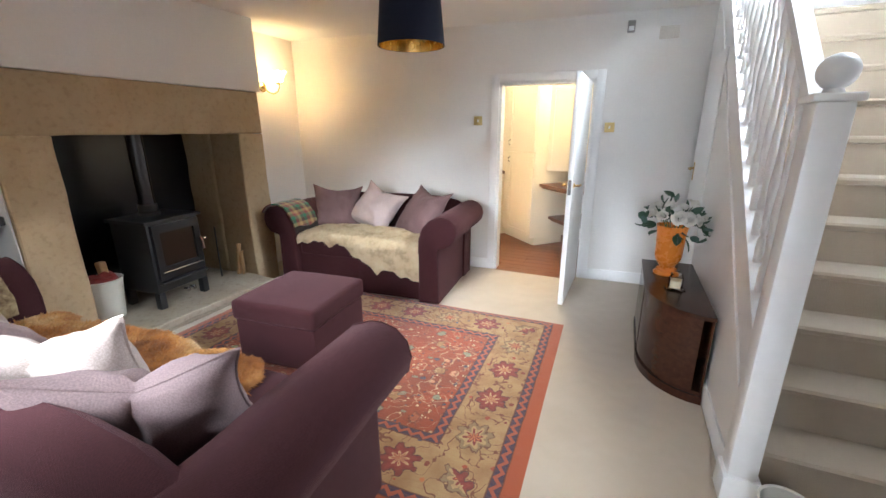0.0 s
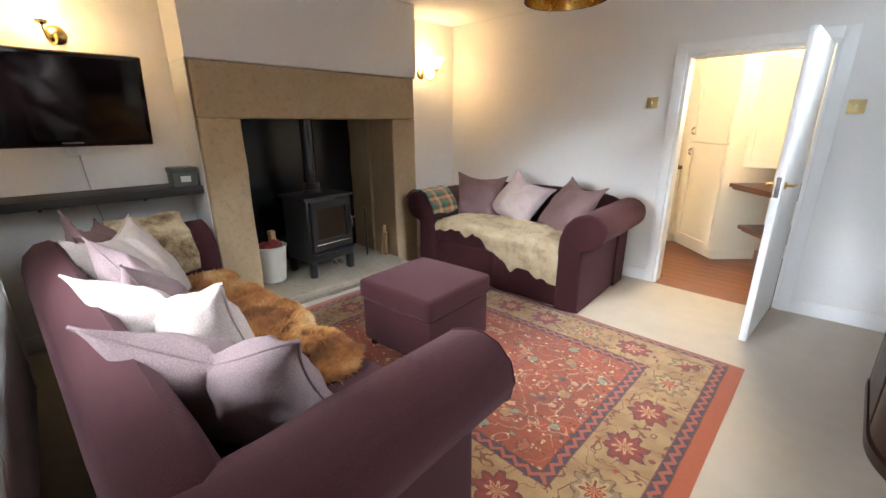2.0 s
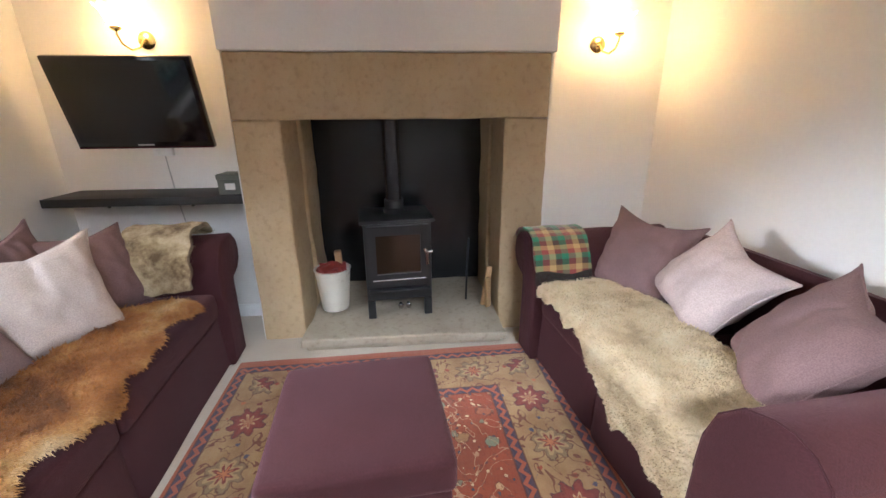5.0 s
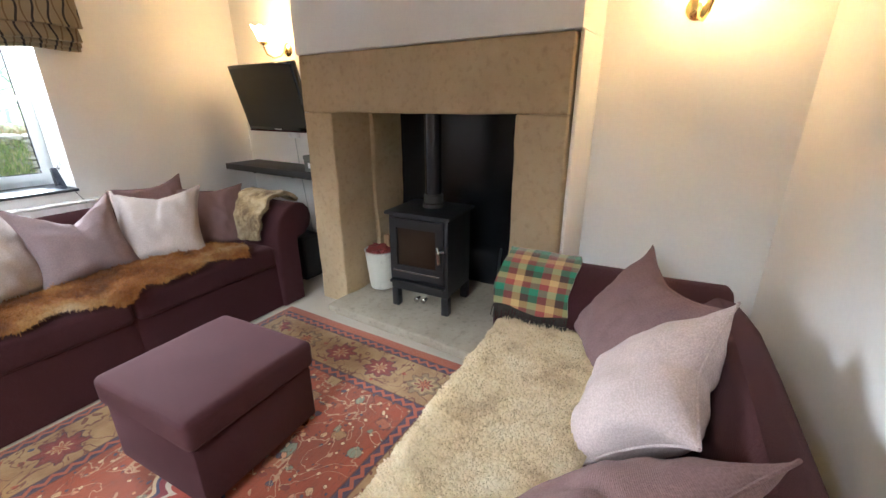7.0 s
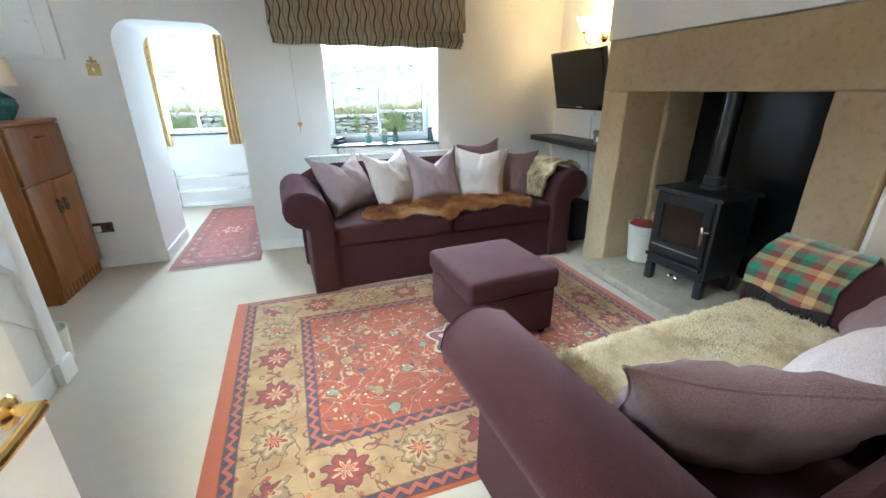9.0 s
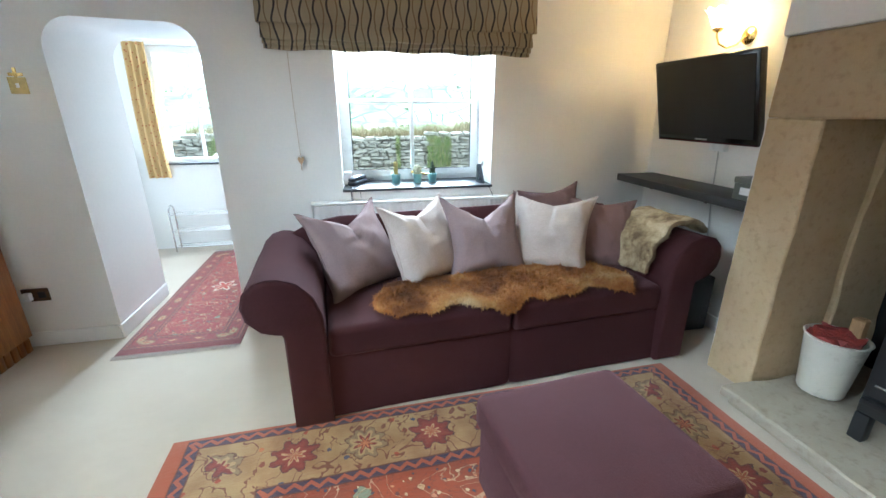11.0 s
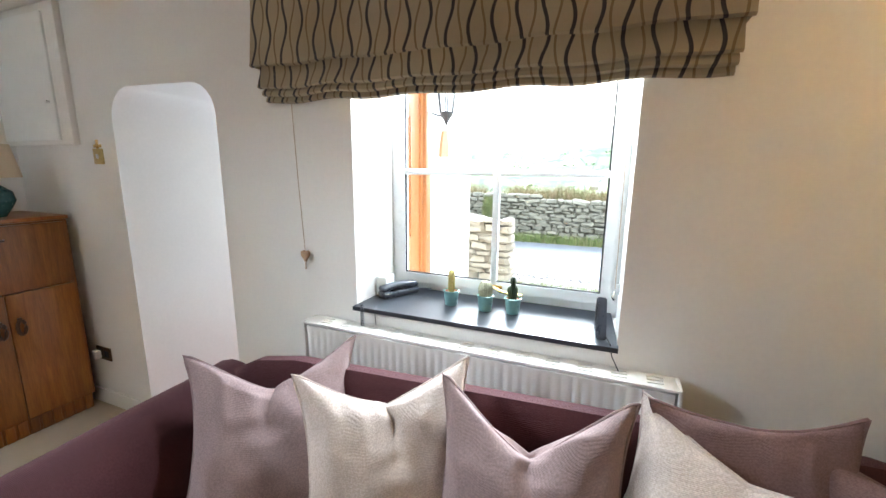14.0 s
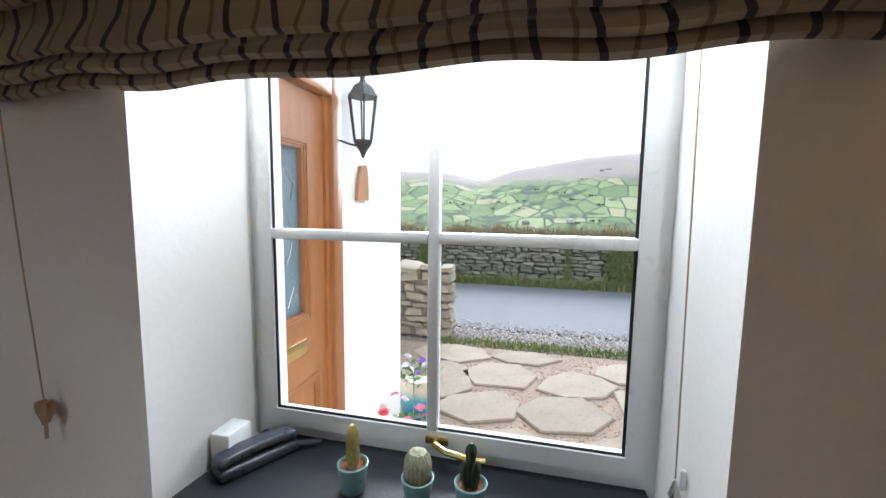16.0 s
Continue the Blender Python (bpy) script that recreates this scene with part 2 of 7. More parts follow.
def lathe(bm, prof, m=None, seg=24, cap=True):
    """Turns a profile (r, z) round z."""
    m = m or Matrix.Identity(4)
    rings = [[bm.verts.new(m @ Vector((r * math.cos(a), r * math.sin(a), z))) for a in [2 * math.pi * i / seg for i in range(seg)]] for r, z in prof]
    for a, b in zip(rings, rings[1:]):
        for i in range(seg):
            bm.faces.new((a[i], a[(i + 1) % seg], b[(i + 1) % seg], b[i]))
    if cap and prof[0][0] > 1e-5:
        bm.faces.new(rings[0][::-1])
    if cap and prof[-1][0] > 1e-5:
        bm.faces.new(rings[-1])
    bmesh.ops.recalc_face_normals(bm, faces=bm.faces)
    return bm


def tube(bm, pts, r, seg=10, r1=None):
    """A round bar along points."""
    pts = [Vector(p) for p in pts]
    rings = []
    for i, p in enumerate(pts):
        d = (pts[min(i + 1, len(pts) - 1)] - pts[max(i - 1, 0)]).normalized()
        q = d.to_track_quat("Z", "Y")
        k = r if r1 is None else r + (r1 - r) * i / (len(pts) - 1)
        rings.append([bm.verts.new(p + q @ Vector((k * math.cos(2 * math.pi * j / seg), k * math.sin(2 * math.pi * j / seg), 0))) for j in range(seg)])
    for a, b in zip(rings, rings[1:]):
        for j in range(seg):
            bm.faces.new((a[j], a[(j + 1) % seg], b[(j + 1) % seg], b[j]))
    bm.faces.new(rings[0][::-1]), bm.faces.new(rings[-1])
    bmesh.ops.recalc_face_normals(bm, faces=bm.faces)
    return bm


def sheet(bm, nu, nv, f):
    """A grid surface f(u, v), u and v from 0 to 1."""
    vs = [[bm.verts.new(f(i / nu, j / nv)) for j in range(nv + 1)] for i in range(nu + 1)]
    for i in range(nu):
        for j in range(nv):
            bm.faces.new((vs[i][j], vs[i + 1][j], vs[i + 1][j + 1], vs[i][j + 1]))
    return vs


def mesh(name, bm, material, smooth=30):
    me = bpy.data.meshes.new(name)
    bm.normal_update()
    if smooth:
        for f in bm.faces:
            f.smooth = True
        for e in bm.edges:
            e.smooth = len(e.link_faces) == 2 and e.calc_face_angle(3) < radians(smooth)
    bm.to_mesh(me)
    bm.free()
    me.materials.append(material)
    return me


def part(name, bm, material, parent=None, label="", smooth=30):
    ob = new(name, bm if isinstance(bm, bpy.types.Mesh) else mesh(name, bm, material, smooth))
    ob.parent = parent
    return tagged(ob, label)


def thing(name, label, category, m=None, group=""):
    ob = new(name)
    ob.empty_display_size = 0.1
    if m:
        ob.matrix_world = m
    return tagged(ob, label, category, group)


def single(name, bm, material, label, category, m=None, group="", smooth=30):
    ob = part(name, bm, material, None, "", smooth)
    if m:
        ob.matrix_world = m
    return tagged(ob, label, category, group)


def setting(name, bm, material, label="", category="", smooth=30):
    ob = part(name, bm, material, None, label, smooth)
    return tagged(ob, label, category or name.rstrip("_0123456789").replace("_", " "), "", "structure")


def arc(cx, cy, r, a0, a1, n=6):
    return [(cx + r * math.cos(radians(a0 + (a1 - a0) * i / n)), cy + r * math.sin(radians(a0 + (a1 - a0) * i / n))) for i in range(n + 1)]


# the shell of the room
CEIL = 2.42
UPY = Matrix(((1, 0, 0, 0), (0, 0, -1, 0), (0, 1, 0, 0), (0, 0, 0, 1)))  # (u, v, w) to (x, z, -y)
SY = 0.10
floor = setting("floor", B(-3.44, 1.62, -0.62, 4.34, -0.12, 0.0), M_CARPET, "worn beige wool carpet over the whole floor", "floor")
bm = B(-3.8, 0.62, -0.55, 4.34, CEIL, CEIL + 0.15)
box(bm, 0.62, 1.8, -0.55, 1.6, CEIL, CEIL + 0.15)
setting("ceiling", bm, M_CEIL, "plain white painted plaster ceiling", "ceiling")

arch = [(-0.18, -0.0), (-0.175, 1.78)] + arc(-0.02, 1.79, 0.155, 180, 90, 6) + arc(0.44, 1.79, 0.165, 90, 0, 6) + [(0.605, 0.0)]
# the wall with arch; the window hole starts at its west edge
bm = bmesh.new()
prism(bm, [(-0.45, 0), *arch, (1.62, 0), (1.62, CEIL), (-0.45, CEIL)], Matrix.Translation((0, SY, 0)) @ UPY, 0.72)
setting("wall_south_1", bm, M_WALL, "thick white plastered wall with rounded arch", "wall")
setting("wall_south_5", B(-0.93, -0.45, -0.36, SY, 0, CEIL), M_WALL, "white plastered wall beside the window", "wall")
setting("wall_south_2", B(-1.985, -0.93, -0.36, SY, 0, 0.945), M_WALL, "white plastered wall below the window", "wall")
setting("wall_south_3", B(-1.985, -0.93, -0.36, SY, 2.10, CEIL), M_WALL, "white plastered wall above the window", "wall")
bm = prism(bmesh.new(), [(-1.985, SY), (-1.985, -0.40), (-3.8, -0.40), (-3.8, -0.12), (-3.43, -0.08)], None, CEIL)
setting("wall_south_4", bm, M_WALL, "white plastered wall beside the window", "wall")

# west wall and chimney breast
WX = -3.43
bm = bmesh.new()
box(bm, WX - 0.3, WX, -0.12, 1.19, 0, CEIL)
box(bm, WX - 0.3, WX, 3.11, 4.24, 0, CEIL)
setting("wall_west", bm, M_WALL, "white plastered alcove walls lit warm by lamps", "wall")
setting("chimney_breast", B(-3.9, -3.035, 1.192, 3.108, 1.805, CEIL, bevel=0.008), M_WALL, "white plastered chimney breast above the lintel", "wall")

# north wall, slightly askew, with the kitchen door
NA, NB = Vector((-3.43, 4.005, 0)), Vector((0.75, 4.345, 0))
ND = (NB - NA).normalized()
NANG = math.degrees(math.atan2(ND.y, ND.x))
NLEN = (NB - NA).length
NM = Matrix.Translation(NA) @ pose(0, 0, 0, 0, 0, NANG) @ Matrix(((1, 0, 0, 0), (0, 0, 1, 0), (0, 1, 0, 0), (0, 0, 0, 1)))
DL, DR, DH = 2.38, 3.265, 1.90  # the doorway along the wall
bm = prism(bmesh.new(), [(-0.3, 0), (DL, 0), (DL, DH), (DR, DH), (DR, 0), (NLEN + 1.0, 0), (NLEN + 1.0, CEIL), (-0.3, CEIL)], NM, 0.16)
setting("wall_north", bm, M_WALL, "white painted wall with the kitchen doorway", "wall")
setting("wall_east", B(1.62, 1.8, -0.62, 4.6, 0, 4.2), M_WALL, "white wall beside the staircase", "wall")


def in_wall(u, v, w):
    return NM @ Vector((u, v, w))


def nbox(u0, u1, v0, v1, w0, w1, bevel=0.0):
    bm = B(u0, u1, v0, v1, w0, w1, bevel=bevel)
    bmesh.ops.transform(bm, matrix=NM, verts=bm.verts)
    bmesh.ops.recalc_face_normals(bm, faces=bm.faces)
    return bm


# skirtings
setting("baseboard_1", nbox(0, DL - 0.075, 0, 0.11, -0.014, 0, 0.003), M_TRIM, "white painted skirting board", "skirting")
setting("baseboard_2", nbox(DR + 0.075, NLEN - 0.1, 0, 0.11, -0.014, 0, 0.003), M_TRIM, "white painted skirting board", "skirting")
setting("baseboard_3", B(-1.98, -0.183, SY, SY + 0.014, 0, 0.1, bevel=0.003), M_TRIM, "white painted skirting board", "skirting")
setting("baseboard_4", B(0.609, 1.62, SY, SY + 0.014, 0, 0.1, bevel=0.003), M_TRIM, "white painted skirting board", "skirting")
setting("baseboard_5", B(0.592, 0.605, -0.61, SY + 0.01, 0, 0.1, bevel=0.003), M_TRIM, "white painted skirting board in the arch", "skirting")
setting("baseboard_6", B(WX, WX + 0.014, 3.1, 3.96, 0, 0.1, bevel=0.003), M_TRIM, "white painted skirting board", "skirting")
setting("baseboard_7", B(WX, WX + 0.014, -0.06, 1.2, 0, 0.1, bevel=0.003), M_TRIM, "white painted skirting board", "skirting")

# door frame and door
frame_door = thing("door_1", "white panelled door standing open into the room", "door")
tagged(frame_door, kind="structure")
part("architrave", nbox(DL - 0.075, DL + 0.0, 0, DH + 0.075, -0.018, 0.0, 0.004), M_TRIM, frame_door)
part("architrave", nbox(DR, DR + 0.075, 0, DH + 0.075, -0.018, 0.0, 0.004), M_TRIM, frame_door)
part("architrave", nbox(DL, DR, DH, DH + 0.075, -0.018, 0.0, 0.004), M_TRIM, frame_door)
part("jamb", nbox(DL, DL + 0.025, 0, DH, 0.0, 0.16), M_TRIM, frame_door)
part("jamb", nbox(DR - 0.025, DR, 0, DH, 0.0, 0.16), M_TRIM, frame_door)
part("jamb", nbox(DL + 0.025, DR - 0.025, DH - 0.025, DH, 0.0, 0.16), M_TRIM, frame_door)
hinge = in_wall(DR - 0.03, 0, -0.002)
LEAF = pose(hinge.x, hinge.y, 0.008, 0, 0, -91.5)
leaf = part("leaf", B(0, 0.79, -0.04, 0.0, 0, 1.865, bevel=0.002), M_TRIM, frame_door, "white painted flush door leaf")
leaf.matrix_world = LEAF
for s in (0, 1):
    bm = bmesh.new()
    y = 0.002 if s else -0.042
    d = 1 if s else -1
    lathe(bm, [(0.02, 0), (0.024, 0.004), (0.02, 0.008), (0.009, 0.012), (0.009, 0.045)], Matrix.Translation((0.73, y, 1.02)) @ pose(0, 0, 0, -90 * d), 14)
    tube(bm, [(0.73, y + d * 0.04, 1.02), (0.70, y + d * 0.044, 1.02), (0.64, y + d * 0.044, 1.018), (0.62, y + d * 0.04, 1.015)], 0.009)
    part("handle", bm, M_BRASS, leaf, "brass lever handle")
part("latch", B(0.7895, 0.7915, -0.032, -0.008, 0.95, 1.07), M_STEEL, leaf, "steel latch plate")

# window of the living room
win = tagged(thing("window_1", "white four-pane casement window with slate sill", "window"), kind="structure")
X0, X1, Z0, Z1 = -1.985, -0.93, 0.945, 2.10
part("window_sill", prism(bmesh.new(), [(X0 - 0.004, SY + 0.03), (X1 + 0.004, SY + 0.03), (X1 + 0.004, SY), (X1 - 0.02, -0.235), (X0 + 0.02, -0.235), (X0 - 0.004, SY)], Matrix.Translation((0, 0, Z0)), 0.018), M_SLATE, win, "black slate window sill")
WY = -0.315
part("window_frame", prism(bmesh.new(), [(X0, Z0), (X1, Z0), (X1, Z1), (X0, Z1)], Matrix.Translation((0, WY + 0.08, 0)) @ UPY, 0.08, [[(X0 + 0.038, Z0 + 0.062), (X1 - 0.042, Z0 + 0.062), (X1 - 0.042, Z1 - 0.05), (X0 + 0.038, Z1 - 0.05)]]), M_UPVC, win)
sx0, sx1, sz0, sz1 = X0 + 0.03, X1 - 0.035, Z0 + 0.055, Z1 - 0.05
sash = part("casement", prism(bmesh.new(), [(sx0, sz0), (sx1, sz0), (sx1, sz1), (sx0, sz1)], Matrix.Translation((0, WY + 0.1, 0)) @ UPY, 0.03, [[(sx0 + 0.04, sz0 + 0.045), (sx1 - 0.04, sz0 + 0.045), (sx1 - 0.04, sz1 - 0.04), (sx0 + 0.04, sz1 - 0.04)]]), M_UPVC, win)
cxm, czm = -1.456, 1.537
part("glazing_bar", B(cxm - 0.014, cxm + 0.014, WY + 0.072, WY + 0.104, sz0 + 0.045, sz1 - 0.04, bevel=0.005), M_UPVC, sash)
part("glazing_bar", B(sx0 + 0.04, cxm - 0.0145, WY + 0.072, WY + 0.104, czm - 0.014, czm + 0.014, bevel=0.005), M_UPVC, sash)
part("glazing_bar", B(cxm + 0.0145, sx1 - 0.04, WY + 0.072, WY + 0.104, czm - 0.014, czm + 0.014, bevel=0.005), M_UPVC, sash)
for a, b in ((sx0 + 0.04, cxm), (cxm, sx1 - 0.04)):
    for c, d in ((sz0 + 0.045, czm), (czm, sz1 - 0.04)):
        p = part("pane", B(a, b, WY + 0.087, WY + 0.089, c, d), M_PANE, sash)
        p.visible_shadow = False
go = [(sx0 + 0.04, sz0 + 0.045), (sx1 - 0.04, sz0 + 0.045), (sx1 - 0.04, sz1 - 0.04), (sx0 + 0.04, sz1 - 0.04)]
gi = [(sx0 + 0.047, sz0 + 0.052), (sx1 - 0.047, sz0 + 0.052), (sx1 - 0.047, sz1 - 0.047), (sx0 + 0.047, sz1 - 0.047)]
part("gasket", prism(bmesh.new(), go, Matrix.Translation((0, WY + 0.093, 0)) @ UPY, 0.003, [gi]), M_BLACK, sash, "dark rubber glazing seal")
bm = bmesh.new()
box(bm, -1.50, -1.44, WY + 0.1, WY + 0.106, sz0 + 0.012, sz0 + 0.032, bevel=0.002)
tube(bm, [(-1.47, WY + 0.1, sz0 + 0.022), (-1.47, WY + 0.125, sz0 + 0.025), (-1.50, WY + 0.135, sz0 + 0.015), (-1.57, WY + 0.135, sz0 + 0.005), (-1.60, WY + 0.135, sz0 + 0.008)], 0.008)
part("handle", bm, M_BRASS, sash, "brass casement handle")

# fireplace
fire = tagged(thing("fireplace", "sandstone fireplace with massive lintel and black recess", "fireplace"), kind="structure")


def rough_block(x0, x1, y0, y1, z0, z1, amp=0.006, cut=0.09, seed=0):
    bm = B(x0, x1, y0, y1, z0, z1)
    for ax, ln in ((0, x1 - x0), (1, y1 - y0), (2, z1 - z0)):
        k = min(28, int(ln / cut))
        for i in range(1, k):
            no = [0, 0, 0]
            no[ax] = 1
            co = [x0, y0, z0]
            co[ax] += ln * i / k
            bmesh.ops.bisect_plane(bm, geom=bm.verts[:] + bm.edges[:] + bm.faces[:], plane_co=co, plane_no=no)
    es = [e for e in bm.edges if len(e.link_faces) == 2 and e.calc_face_angle() > 1]
    bmesh.ops.bevel(bm, geom=es, offset=0.008, segments=1, affect="EDGES")
    for v in bm.verts:
        v.co += noise.noise_vector(v.co * 4 + Vector((seed * 7, 0, 0))) * amp + noise.noise_vector(v.co * 14) * amp * 0.5
    return bm


part("lintel", rough_block(-3.42, -3.04, 1.21, 3.08, 1.438, 1.80, 0.005), M_STONE, fire, "single sandstone lintel")
part("jamb_stone", rough_block(-3.42, -3.04, 1.205, 1.48, 0, 1.435, 0.008, 0.07, 3), M_STONE, fire)
part("jamb_stone", rough_block(-3.42, -3.04, 2.81, 3.08, 0, 1.435, 0.008, 0.07, 5), M_STONE, fire)
part("inner_stone", rough_block(-3.78, -3.422, 1.38, 1.50, 0, 1.62, 0.012, 0.08, 9), M_STONE, fire)
part("inner_stone", rough_block(-3.78, -3.422, 2.79, 2.90, 0, 1.62, 0.012, 0.08, 11), M_STONE, fire)
part("fire_back", B(-3.86, -3.78, 1.3, 3.0, 0, 1.78), M_BACK, fire, "matt black painted back wall")
part("canopy_plate", B(-3.78, -3.42, 1.5, 2.79, 1.60, 1.62), M_BLACK, fire, "black register plate")
part("side_return", B(-3.9, -3.425, 1.205, 1.375, 0, 1.80), M_WALL, fire)
part("side_return", B(-3.9, -3.425, 2.905, 3.080, 0, 1.80), M_WALL, fire)
part("plaster_side", B(-3.9, -3.062, 1.192, 1.1985, 0, 1.804), M_WALL, fire, "thin white plaster beside the jamb stone")
part("plaster_side", B(-3.9, -3.075, 3.088, 3.108, 0, 1.804, bevel=0.004), M_WALL, fire, "white plaster return beside the jamb stone")
bm = rough_block(-3.78, -2.825, 1.5, 2.82, 0.045, 0.105, 0.014, 0.07, 2)
part("hearth_slab", bm, M_HEARTH, fire, "worn grey hearth slab")
part("hearth_base", rough_block(-3.78, -2.87, 1.52, 2.80, 0, 0.045, 0.006, 0.12, 4), M_HEARTH, fire)


# soft things
def solid(rings, bm=None):
    """Closed rings of points, skinned one to the next and capped."""
    bm = bm or bmesh.new()
    vr = [[bm.verts.new(p) for p in r] for r in rings]
    for a, b in zip(vr, vr[1:]):
        for i in range(len(a)):
            bm.faces.new((a[i], a[(i + 1) % len(a)], b[(i + 1) % len(a)], b[i]))
    bm.faces.new(vr[0][::-1]), bm.faces.new(vr[-1])
    bmesh.ops.recalc_face_normals(bm, faces=bm.faces)
    return bm


def swell(bm, amp=0.006, k=3.0):
    for v in bm.verts:
        v.co += noise.noise_vector(v.co * k) * amp
    return bm


def soft_box(x0, x1, y0, y1, z0, z1, r=0.05, puff=0.02, cuts=8):
    bm = B(x0, x1, y0, y1, z0, z1, bevel=r, seg=4)
    for ax, a, b in ((0, x0, x1), (1, y0, y1)):
        for i in range(1, cuts):
            no, co = [0, 0, 0], [0, 0, 0]
            no[ax], co[ax] = 1, a + (b - a) * i / cuts
            bmesh.ops.bisect_plane(bm, geom=bm.verts[:] + bm.edges[:] + bm.faces[:], plane_co=co, plane_no=no)
    cx, cy, cz = (x0 + x1) / 2, (y0 + y1) / 2, (z0 + z1) / 2
    for v in bm.verts:
        u, w = 2 * (v.co.x - cx) / (x1 - x0), 2 * (v.co.y - cy) / (y1 - y0)
        if v.co.z > cz:
            v.co.z += puff * (1 - u * u) * (1 - w * w)
    return swell(bm, 0.004, 5)


def sofa(label, L, D, seat, arm_h, back_h, pads, m, fwd=0.04):
    so = thing("sofa", label, "sofa", m)
    hx, hy = L / 2, D / 2
    skirt = part("base", B(-hx + 0.012, hx - 0.012, -hy + 0.02, hy - 0.03, 0.012, seat - 0.13, bevel=0.01), M_PLUM, so)
    w = (L - 0.03) / pads
    for i in range(pads):
        a = -hx + 0.015 + i * w
        bm = bmesh.new()
        n = 26
        def pleat(u, v, a=a):
            x = a + 0.004 + u * (w - 0.008)
            edge = min(u, 1 - u) * w
            fold = 0.012 * max(0, 1 - edge / 0.05) ** 2
            return Vector((x, hy - 0.026 - fold + 0.010 * (1 - v) + 0.003 * math.sin(9 * u + 4 * v), 0.012 + v * (seat - 0.15)))
        sheet(bm, n, 6, pleat)
        bmesh.ops.recalc_face_normals(bm, faces=bm.faces)
        bmesh.ops.solidify(bm, geom=bm.faces[:], thickness=-0.006)
        part("skirt", bm, M_PLUM, so)
    for i in range(pads):
        w2 = (L - 0.36) / pads
        a = -hx + 0.18 + i * w2
        part("seat_cushion", soft_box(a + 0.003, a + w2 - 0.003, -hy + 0.2, hy + 0.0, seat - 0.16, seat, 0.035, 0.02), M_PLUM, so)
    for s in (1, -1):
        k = arm_h - 0.76
        prof = [(-0.18, 0.012), (-0.18, 0.45), (-0.172, 0.56 + k), (-0.14, 0.66 + k), (-0.075, 0.73 + k), (0.0, 0.757 + k), (0.045, 0.76 + k), (0.10, 0.744 + k), (0.145, 0.70 + k), (0.16, 0.64 + k), (0.147, 0.58 + k), (0.105, 0.535 + k), (0.055, 0.52 + k), (0.012, 0.515 + k), (0.002, 0.48 + k), (0.002, 0.012)]
        rings = []
        for y, inset in ((-hy + 0.06, 0.02), (-hy + 0.08, 0.0), (-hy * 0.4, 0.004), (0.0, 0.0), (hy * 0.5, 0.003), (hy + fwd - 0.02, 0.0), (hy + fwd - 0.008, 0.006), (hy + fwd, 0.02)):
            r = []
            for i, (px, pz) in enumerate(prof):
                cx, cz = -0.06, 0.45
                d = Vector((px - cx, pz - cz))
                d *= 1 - inset / max(d.length, 0.1)
                r.append(Vector((s * (hx + cx + d.x), y, max(0.012, cz + d.y))))
            rings.append(r)
        arm = part("arm", swell(solid(rings), 0.004, 4), M_PLUM, so, "", 45)
        tr = [Vector((s * (hx + px), hy + fwd - 0.016, pz)) for px, pz in prof[1:15]]
        part("piping", tube(bmesh.new(), tr, 0.0032, 6), M_PLUM, arm)
    rings = []
    b = [(0.27, 0.30), (0.25, seat), (0.20, 0.66 * back_h + 0.14), (0.165, back_h - 0.035), (0.13, back_h), (0.07, back_h - 0.01), (0.02, back_h - 0.06), (0.0, back_h - 0.13), (0.02, back_h - 0.22), (0.04, 0.3), (0.04, 0.012), (0.27, 0.012)]
    for x, drop, inn in ((-hx - 0.02, 0.14, 0.03), (-hx + 0.01, 0.09, 0.0), (-hx + 0.12, 0.035, 0.0), (-hx + 0.3, 0.005, 0), (-hx * 0.3, 0, 0), (hx * 0.3, 0, 0), (hx - 0.3, 0.005, 0), (hx - 0.12, 0.035, 0.0), (hx - 0.01, 0.09, 0.0), (hx + 0.02, 0.14, 0.03)):
        rings.append([Vector((x, -hy + py * (1 - inn), max(0.012, pz - drop * min(1, max(0, (pz - 0.5) / 0.25))))) for py, pz in b])
    part("backrest", swell(solid(rings), 0.005, 4), M_PLUM, so, "", 45)
    return so


S1 = pose(-1.76, 0.721, 0, 0, 0, 3.6)
S2 = pose(-2.05, 3.505, 0, 0, 0, 185)
sofa("large plum fabric sofa with rolled arms below the window", 2.27, 0.86, 0.50, 0.79, 0.87, 2, S1)
sofa("two-seat plum fabric sofa with rolled arms and skirt", 1.60, 0.97, 0.485, 0.775, 0.82, 2, S2, 0.05)


